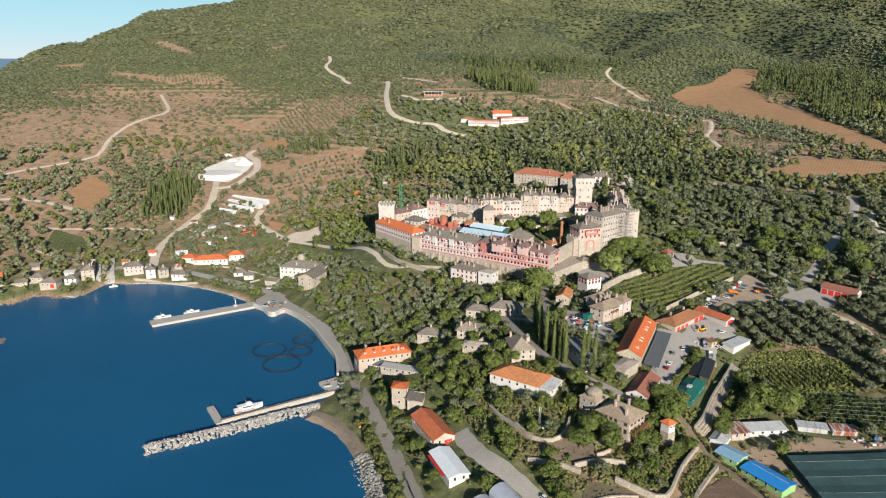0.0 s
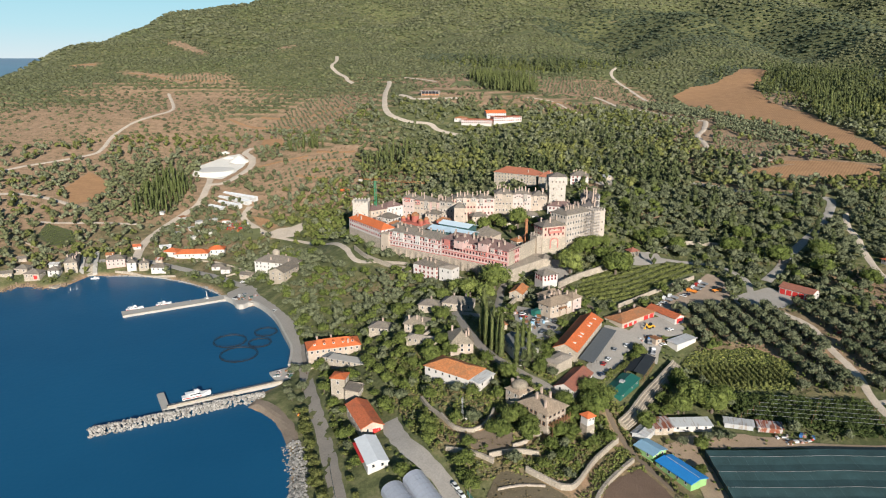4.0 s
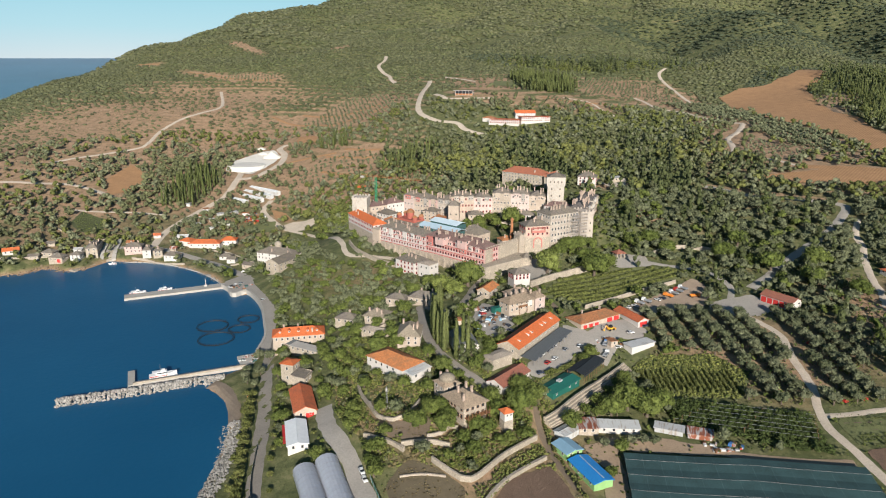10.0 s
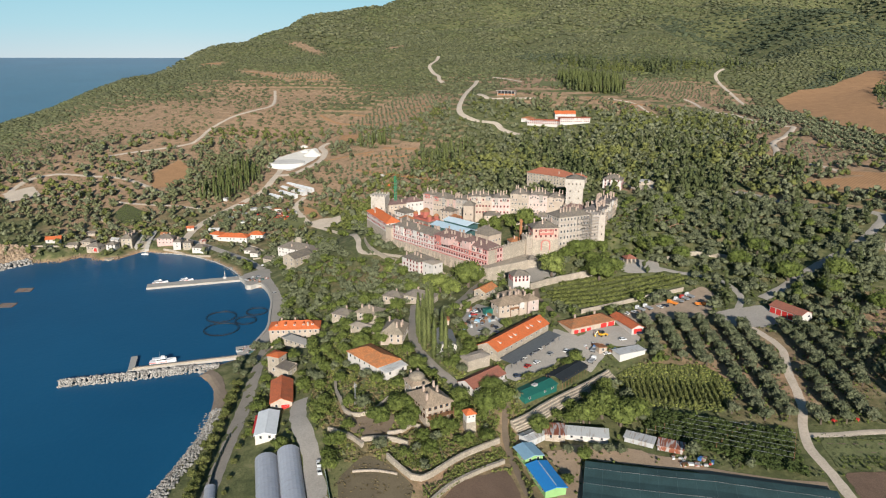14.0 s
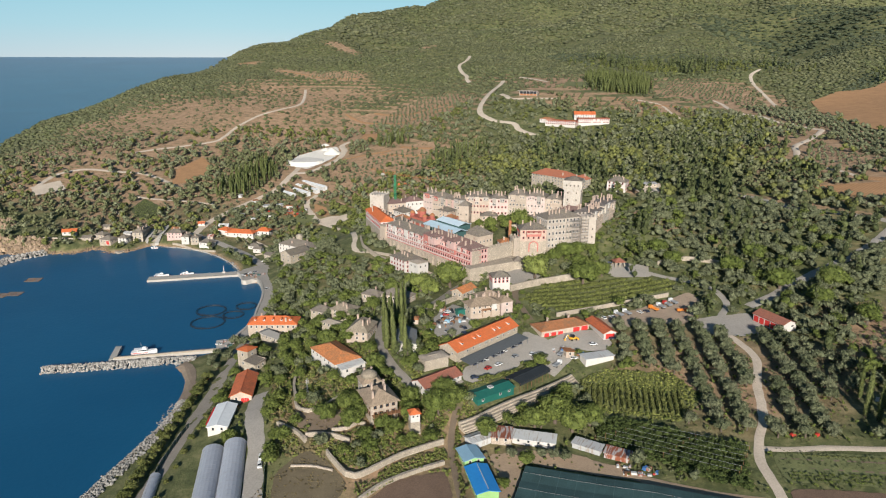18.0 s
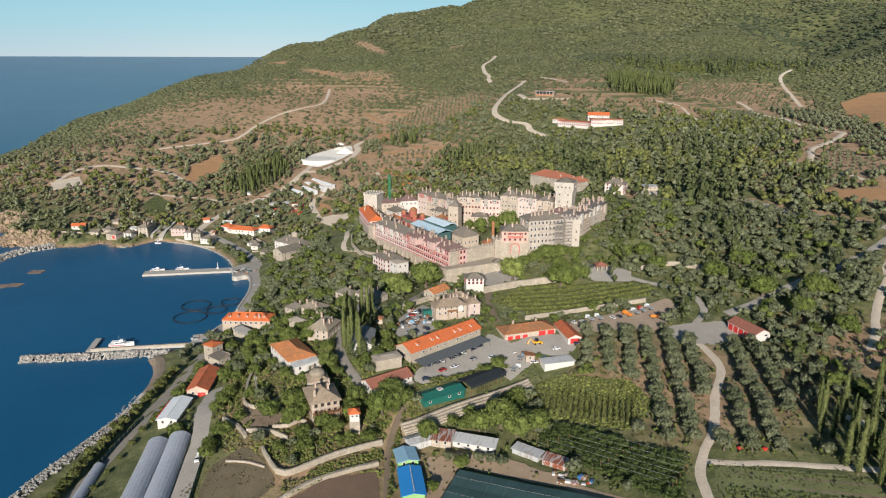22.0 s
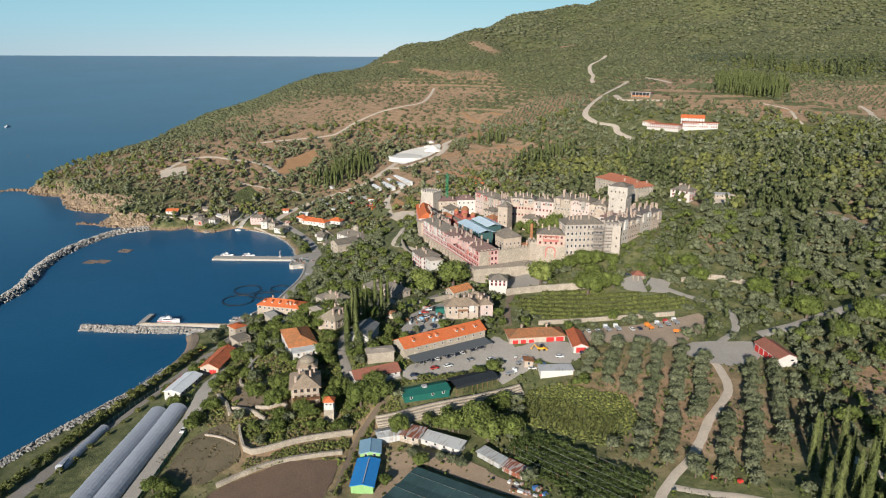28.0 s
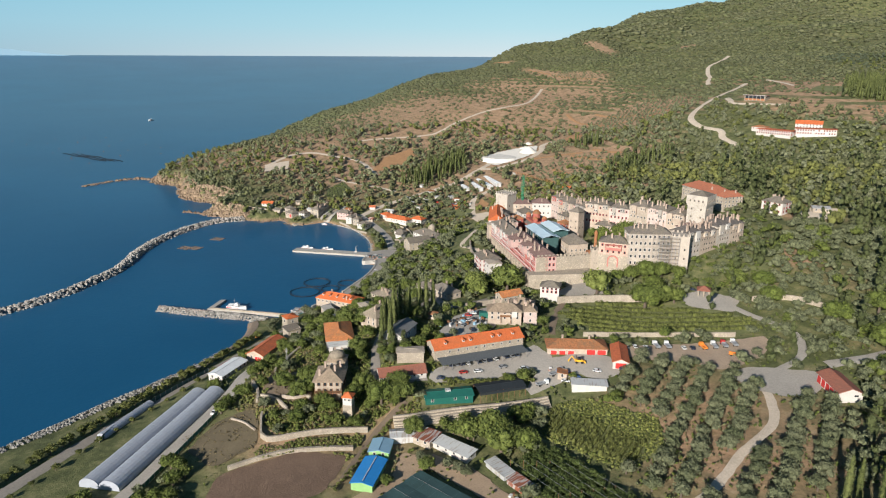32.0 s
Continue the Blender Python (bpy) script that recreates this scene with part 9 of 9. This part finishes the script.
for x, y, R in ((-98, 384, 10), (-86.5, 364.5, 11), (-80, 399, 7.2), (-79, 382, 7.0)):
    pen = thing("fish_pen", "round black floating fish pen", "fish pen", x, y, 0, 0, "fish pens")
    n = 40
    for name, rad, z, thick in (("float_ring", R, 0.12, 0.17), ("inner_float", R - 0.8, 0.12, 0.15), ("hand_rail", R - 0.3, 1.0, 0.05)):
        s = Shape()
        ring = [(rad * math.cos(2 * math.pi * k / n), rad * math.sin(2 * math.pi * k / n), z) for k in range(n)]
        s.pipe(ring, thick, 5, True)
        part(name, s, PIPE, pen)
    pm = Shape().tube((0, 0, 0.1), (0, 0, 1.1), 0.08, n=4).mesh("stanchion", PIPE)
    for k in range(20):
        part("stanchion", pm, None, pen, at=pose((R - 0.3) * math.cos(0.314 * k), (R - 0.3) * math.sin(0.314 * k), 0))
for x, y, rot in ((-262, 362, 20), (-255, 368, 20), (-269, 398, 25)):
    raft = thing("raft", "weathered wooden floating raft", "raft", x, y, 0, rot, "rafts")
    for k in range(5):
        part("beam", Shape().box(-5.5, -0.25, -0.2, 5.5, 0.25, 0.35), BARK, raft, at=pose(0, -4 + k * 2, 0))
    for k in range(3):
        part("float", Shape().tube((-5 + k * 5, -4.4, 0), (-5 + k * 5, 4.4, 0), 0.3, n=6), WOOD, raft)


# ---- vehicles ----
GLASS_CAR = plain("dark car glass", (0.02, 0.022, 0.025), 0.1, 0.1, relief=0, spec=0.6)
TYRE = plain("black tyre rubber", (0.02, 0.02, 0.02), 0.9, 0.2, relief=0)


def paint(name, c):
    return plain(name, c, 0.35, 0.06, relief=0, spec=0.5)


PAINTS = {"white": paint("white car paint", (0.72, 0.72, 0.70)), "grey": paint("grey car paint", (0.25, 0.26, 0.27)), "dark": paint("dark blue car paint", (0.03, 0.045, 0.08)), "red": paint("red car paint", (0.45, 0.04, 0.03)),
          "orange": paint("orange lorry paint", (0.65, 0.22, 0.04)), "blue": paint("blue lorry paint", (0.06, 0.16, 0.36)), "yellow": paint("yellow digger paint", (0.75, 0.38, 0.03))}
WHEEL = Shape().tube((0, -0.12, 0), (0, 0.12, 0), 0.34, n=10).mesh("wheel", TYRE)


def wheels(ob, xs, y, k=1.0):
    for x in xs:
        for sy in (-y, y):
            part("wheel", WHEEL, None, ob, at=pose(x, sy, 0.34 * k) @ Matrix.Scale(k, 4))


def car(colour):
    ob = thing("car", colour + " car parked on bare ground", "car", 0, 0, -50, 0, "parked cars")
    b = Shape()
    prof = [(-2.1, 0.45), (-2.15, 0.85), (-1.5, 0.98), (0.95, 0.98), (1.95, 0.82), (2.1, 0.45)]
    v = [(x, y, z) for y in (-0.86, 0.86) for x, z in prof]
    n = len(prof)
    b.add(v, [tuple(range(n)), tuple(range(2 * n - 1, n - 1, -1))] + [(i, n + i, n + (i + 1) % n, (i + 1) % n) for i in range(n)])
    part("body", b, PAINTS[colour], ob)
    roof = [(-1.9, 0.97), (-1.45, 1.45), (0.25, 1.48), (1.05, 0.97)]
    cb = Shape().add([(x, s * (0.78 if z < 1 else 0.66), z) for s in (-1, 1) for x, z in roof], [(0, 1, 2, 3), (7, 6, 5, 4), (0, 4, 5, 1), (2, 6, 7, 3)])
    part("glazing", cb, GLASS_CAR, ob)
    part("roof", Shape().box(-1.5, -0.67, 1.44, 0.3, 0.67, 1.51), PAINTS[colour], ob)
    wheels(ob, (-1.3, 1.3), 0.78)
    return ob


def lorry(colour, bed):
    ob = thing("lorry", colour + " lorry parked on bare ground", "lorry", 0, 0, -50, 0, "parked lorries")
    cab = part("cab", Shape().box(1.5, -1.05, 0.6, 3.2, 1.05, 2.5, 0, 0.08), PAINTS[colour], ob)
    part("windscreen", Shape().box(3.1, -0.9, 1.5, 3.22, 0.9, 2.2), GLASS_CAR, cab)
    part("bed", Shape().box(-3.2, -1.1, 0.95, 1.3, 1.1, 1.1).box(-3.2, -1.1, 1.1, 1.3, -1.03, 1.7).box(-3.2, 1.03, 1.1, 1.3, 1.1, 1.7).box(-3.2, -1.03, 1.1, -3.13, 1.03, 1.7).box(1.23, -1.03, 1.1, 1.3, 1.03, 1.9), PAINTS[bed], ob)
    part("chassis", Shape().box(-3.1, -0.5, 0.5, 3.0, 0.5, 0.95), TYRE, ob)
    wheels(ob, (-2.0, 2.2), 0.95, 1.25)
    return ob


FLEET = {c: car(c) for c in ("white", "grey", "dark", "red")}
TRUCKS = {"wg": lorry("white", "grey"), "oo": lorry("orange", "orange"), "bw": lorry("blue", "grey"), "rg": lorry("red", "grey")}


def park(kind, x, y, rot, z=0.28):
    src = FLEET.get(kind) or TRUCKS[kind]
    at = pose(x, y, level(x, y) + z, 0, 0, rot)
    if src.location.z < -40:
        src.matrix_basis = at
    else:
        copy_thing(src, at)


for kind, x, y in (("white", 163, 390.5), ("white", 167.5, 393.5), ("wg", 171, 398), ("wg", 175.5, 401.5), ("white", 182.5, 405), ("dark", 186, 407.5), ("oo", 190, 411.1), ("wg", 194, 415.4), ("rg", 197.5, 419.2), ("wg", 200.9, 423.2), ("grey", 160, 387)):
    park(kind, x, y, 130 + (x * 7) % 12)
for k in range(13):
    u = -18 + k * 3.0
    if k in (4, 9):
        continue
    park(("dark", "grey", "dark", "white", "dark")[k % 5], 115 + math.cos(radians(64.2)) * u + 0.3, 326.3 + math.sin(radians(64.2)) * u, 154 + (k * 13) % 7)
for kind, x, y, rot in (("white", 118.7, 317.9, 60), ("red", 115, 311.2, 60), ("wg", 145.6, 333.3, 70), ("bw", 146.1, 343.1, 75), ("dark", 159.1, 467.7, 10), ("white", 41.6, 223.5, -60), ("white", 43.8, 219.1, -60), ("white", 153, 342, 30), ("grey", 124.4, 330, 64), ("white", 132.3, 336.8, 60), ("dark", 111.4, 299.3, 30),
                        ("white", -114, 456, 60), ("grey", -112, 462, 50), ("white", -122, 490, 20), ("white", -119, 494, 20), ("white", -82, 430, 60), ("red", 78.9, 356.3, 30), ("white", 78.7, 360.9, 35), ("grey", 85.8, 344.9, 100), ("dark", 93.3, 343.2, 140), ("white", 96, 350.9, 140), ("dark", 95.2, 337.5, 140), ("grey", 86.9, 335.7, 60),
                        ("white", 83.8, 351.2, 80), ("red", 2, 257, 90), ("dark", 170, 366, 40), ("white", 161, 357, 30), ("white", -176, 632, 40), ("dark", -140, 612, 120)):
    park(kind, x, y, rot)
park("oo", 206, 412, 20)

# digger beside the garage
ex = thing("digger", "yellow backhoe digger in the garage yard", "digger", 150.1, 357.9, level(150, 359) + 0.3, 40)
part("body", Shape().box(-2, -0.9, 0.9, 1.8, 0.9, 1.8, 0, 0.1), PAINTS["yellow"], ex)
part("cab", Shape().box(-0.8, -0.8, 1.8, 0.7, 0.8, 3.1, 0, 0.1), GLASS_CAR, ex)
part("boom", Shape().tube((-2, 0, 1.4), (-3.6, 0, 3.6), 0.25, n=5).tube((-3.6, 0, 3.6), (-5.0, 0, 1.6), 0.2, n=5), PAINTS["yellow"], ex)
part("bucket", Shape().box(-5.5, -0.5, 0.9, -4.7, 0.5, 1.6, 0, 0.1), PAINTS["yellow"], ex)
part("loader", Shape().box(2.4, -1.1, 0.3, 3.2, 1.1, 1.1, 0, 0.1).box(1.7, -0.8, 0.9, 2.6, -0.6, 1.2).box(1.7, 0.6, 0.9, 2.6, 0.8, 1.2), PAINTS["yellow"], ex)
wheels(ex, (-1.3, 1.4), 0.95, 1.7)

# ---- fences, net field and small fixtures ----
# shade-net field on posts
NETDARK = plain("dark blue-green crop netting", (0.036, 0.074, 0.074), 0.8, 0.45, 0.12, 1.6, relief=0.05)
SEAM = plain("pale green net seam", (0.075, 0.125, 0.12), 0.8, 0.3, relief=0)
nf = thing("net_field", "crop field under dark green netting on posts", "netting", 190, 222, 0)
xs, ys = np.arange(146, 240, 7.0), np.arange(186, 256, 5.0)
NX, NY = np.meshgrid(xs, ys)
NY = NY - np.maximum(0, (NX - 195)) * 0.12
NZ = ground(NX, NY) + 3.0
s = Shape()
nx = len(xs)
v = []
for j in range(len(ys)):
    for i in range(nx):
        v.append((NX[j, i] - 190, NY[j, i] - 222, NZ[j, i] - (0.35 if j % 2 else 0.0)))
s.add(v, [(j * nx + i, j * nx + i + 1, (j + 1) * nx + i + 1, (j + 1) * nx + i) for j in range(len(ys) - 1) for i in range(nx - 1)])
part("net", s, NETDARK, nf)
side = Shape()
for edge in ([j * nx for j in range(len(ys))], [(len(ys) - 1) * nx + i for i in range(nx)]):
    for p, q in zip(edge, edge[1:]):
        a, b = v[p], v[q]
        side.add([(a[0], a[1], a[2] - 3.2), (b[0], b[1], b[2] - 3.2), b, a], [(0, 1, 2, 3)])
part("side_net", side, NETDARK, nf)
pm = Shape().tube((0, 0, -3.4), (0, 0, 0.2), 0.09, n=5).mesh("post", WOOD)
for j in range(0, len(ys), 2):
    for i in range(nx):
        part("post", pm, None, nf, at=pose(*v[j * nx + i]))
wire = Shape()
for j in range(0, len(ys), 2):
    for i in range(nx - 1):
        wire.tube(v[j * nx + i][:2] + (v[j * nx + i][2] + 0.06,), v[j * nx + i + 1][:2] + (v[j * nx + i + 1][2] + 0.06,), 0.05, n=3)
part("wire_grid", wire, STEEL, nf)
for i in range(0, nx):
    seam = Shape()
    for j in range(len(ys) - 1):
        p, q = v[j * nx + i], v[(j + 1) * nx + i]
        seam.add([(p[0] - 0.07, p[1], p[2] + 0.05), (p[0] + 0.07, p[1], p[2] + 0.05), (q[0] + 0.07, q[1], q[2] + 0.05), (q[0] - 0.07, q[1], q[2] + 0.05)], [(0, 1, 2, 3)])
    part("seam", seam, SEAM, nf)


def fence(label, pts, height, gap, mesh_mat, post_mat):
    c = smooth_line(pts, gap)
    ob = thing("fence", label, "fence", c[0, 0], c[0, 1], 0)
    g = ground(c[:, 0], c[:, 1])
    pm = Shape().box(-0.08, -0.08, -0.4, 0.08, 0.08, height + 0.15).mesh("post", post_mat)
    for k in range(len(c)):
        part("post", pm, None, ob, at=pose(c[k, 0] - c[0, 0], c[k, 1] - c[0, 1], g[k]))
        if k + 1 < len(c):
            a, b = c[k] - c[0], c[k + 1] - c[0]
            part("panel", Shape().add([(a[0], a[1], g[k] + 0.1), (b[0], b[1], g[k + 1] + 0.1), (b[0], b[1], g[k + 1] + height), (a[0], a[1], g[k] + height)], [(0, 1, 2, 3)]), mesh_mat, ob)


fence("tall dark green windbreak fence along the shore road", [(22, 176), (9.3, 192.8), (-1.5, 214.6), (-9, 238), (-11, 246)], 2.4, 3.2, NET_GREEN, STEEL)
fence("green mesh fence beside the greenhouse lane", [(80, 157), (71, 174), (59, 196), (46, 219.5)], 2.0, 3.0, plain("green wire mesh", (0.05, 0.16, 0.11), 0.8, 0.2), STEEL)

mast = thing("antenna_mast", "grey lattice antenna mast", "mast", 44.3, 259.4, None)
s = Shape()
for x0, y0 in ((-0.5, -0.3), (0.5, -0.3), (0, 0.6)):
    s.tube((x0, y0, -0.5), (x0 * 0.3, y0 * 0.3, 11), 0.07, 0.05, 5)
for k in range(8):
    w0, w1 = 1 - 0.7 * k / 8, 1 - 0.7 * (k + 1) / 8
    s.tube((-0.5 * w0, -0.3 * w0, k * 1.35), (0.5 * w1, -0.3 * w1, (k + 1) * 1.35), 0.04, n=4).tube((0.5 * w0, -0.3 * w0, k * 1.35), (0, 0.6 * w1, (k + 1) * 1.35), 0.04, n=4).tube((0, 0.6 * w0, k * 1.35), (-0.5 * w1, -0.3 * w1, (k + 1) * 1.35), 0.04, n=4)
part("lattice", s, STEEL, mast)
for k in range(3):
    part("panel", Shape().box(-0.15, -0.08, 0, 0.15, 0.08, 1.6), WHITE, mast, at=pose(0, 0, 8.6, 0, 0, 120 * k) @ pose(0.55, 0, 0, 0, 0, 90))
part("cabinet", Shape().box(1.2, -0.6, -0.3, 2.4, 0.6, 1.7), WHITE, mast)
for x, y in ((249, 296), (252, 352), (258, 297), (-34, 291)):
    solo("tarpaulin", Shape().box(-1.1, -0.8, -0.1, 1.1, 0.8, 0.9, 0, 0.3), PAINTS["red"] if x > 0 else PAINTS["orange"], "red covered load lying on the ground", "load", pose(x, y, level(x, y), 0, 0, x * 3))
rq = random.Random(4)
for k in range(60):
    x, y = 188 + rq.uniform(-8, 10), 262 + rq.uniform(-4, 3)
    if k > 25:
        x, y = -180 + rq.uniform(-25, 20), 628 + rq.uniform(-18, 22)
    if k > 45:
        x, y = 144 + rq.uniform(-3, 12), 353 + rq.uniform(-9, -3)
    s = rq.uniform(0.4, 1.3)
    m = rq.choice((SHEET_RUST, SHEET_WHITE, SHEET_GREY, WOOD, PAINTS["red"], PAINTS["blue"]))
    solo("scrap_crate", Shape().box(-s, -s * 0.6, -0.15, s, s * 0.6, s * rq.uniform(0.5, 1.0), 0, 0.06), m, "scrap crate lying in the yard", "crate", pose(x, y, level(x, y) + 0.2, 0, 0, rq.uniform(0, 180)), "scrap crates")

# small craft and buoys on the open sea
boat(-1455, 886, 110, 16, label="white fishing boat under way on the open sea")
rb2 = random.Random(12)
bm_ = Shape().lathe([(0.05, -0.5), (0.7, -0.3), (0.9, 0.2), (0.6, 0.8), (0.05, 1.0)], 8).mesh("buoy", PAINTS["orange"])
for k in range(26):
    x = -1230 + 16 * k + rb2.uniform(-8, 8)
    y = 500 + (k % 5) * 38 + rb2.uniform(-12, 12)
    solo("buoy", bm_, None, "orange mooring buoy floating on the sea", "buoy", pose(x, y, 0), "mooring buoys")
for k in range(3):
    s = Shape()
    for j in range(14):
        s.tube((j * 10.0, 2.0 * math.sin(j + k), 0.0), (j * 10.0 + 8.5, 2.0 * math.sin(j + 1 + k), 0.3), 0.9, n=5)
    solo("float_line", s, PIPE, "dark line of mussel floats on the sea", "float line", pose(-975 + 12 * k, 508 + 9 * k, 0, 0, 0, 6), "float lines")

# faint far coast on the horizon, haze put into its glowing blue colour
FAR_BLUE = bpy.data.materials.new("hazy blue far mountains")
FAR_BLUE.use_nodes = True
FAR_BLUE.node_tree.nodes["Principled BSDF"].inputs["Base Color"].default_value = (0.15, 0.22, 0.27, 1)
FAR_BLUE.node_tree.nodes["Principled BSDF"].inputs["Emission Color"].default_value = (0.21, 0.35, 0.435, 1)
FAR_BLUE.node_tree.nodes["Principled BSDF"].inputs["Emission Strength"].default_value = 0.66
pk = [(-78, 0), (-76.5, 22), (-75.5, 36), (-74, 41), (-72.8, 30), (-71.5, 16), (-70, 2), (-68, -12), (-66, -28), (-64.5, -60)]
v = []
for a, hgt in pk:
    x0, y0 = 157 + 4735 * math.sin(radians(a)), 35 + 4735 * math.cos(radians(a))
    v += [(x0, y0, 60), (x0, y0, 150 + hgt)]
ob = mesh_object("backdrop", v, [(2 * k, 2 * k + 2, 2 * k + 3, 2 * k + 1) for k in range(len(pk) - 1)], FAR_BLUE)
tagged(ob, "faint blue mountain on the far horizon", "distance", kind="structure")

# nets, pots and boxes heaped where the long pier meets the quay
rn = random.Random(21)
for k in range(16):
    w0, l0, h0 = rn.uniform(0.5, 1.1), rn.uniform(0.6, 1.5), rn.uniform(0.4, 1.0)
    x, y = -108 + rn.uniform(-9, 6), 452 + rn.uniform(-3, 8)
    solo("gear_box", Shape().box(-l0, -w0, 0, l0, w0, h0, 0, 0.1), rn.choice((NET_GREEN, WOOD, SHEET_GREY, SHEET_RUST, PIPE)), "heaped fishing gear on the quay", "fishing gear", pose(x, y, 3.05, 0, 0, rn.uniform(0, 180)), "fishing gear")
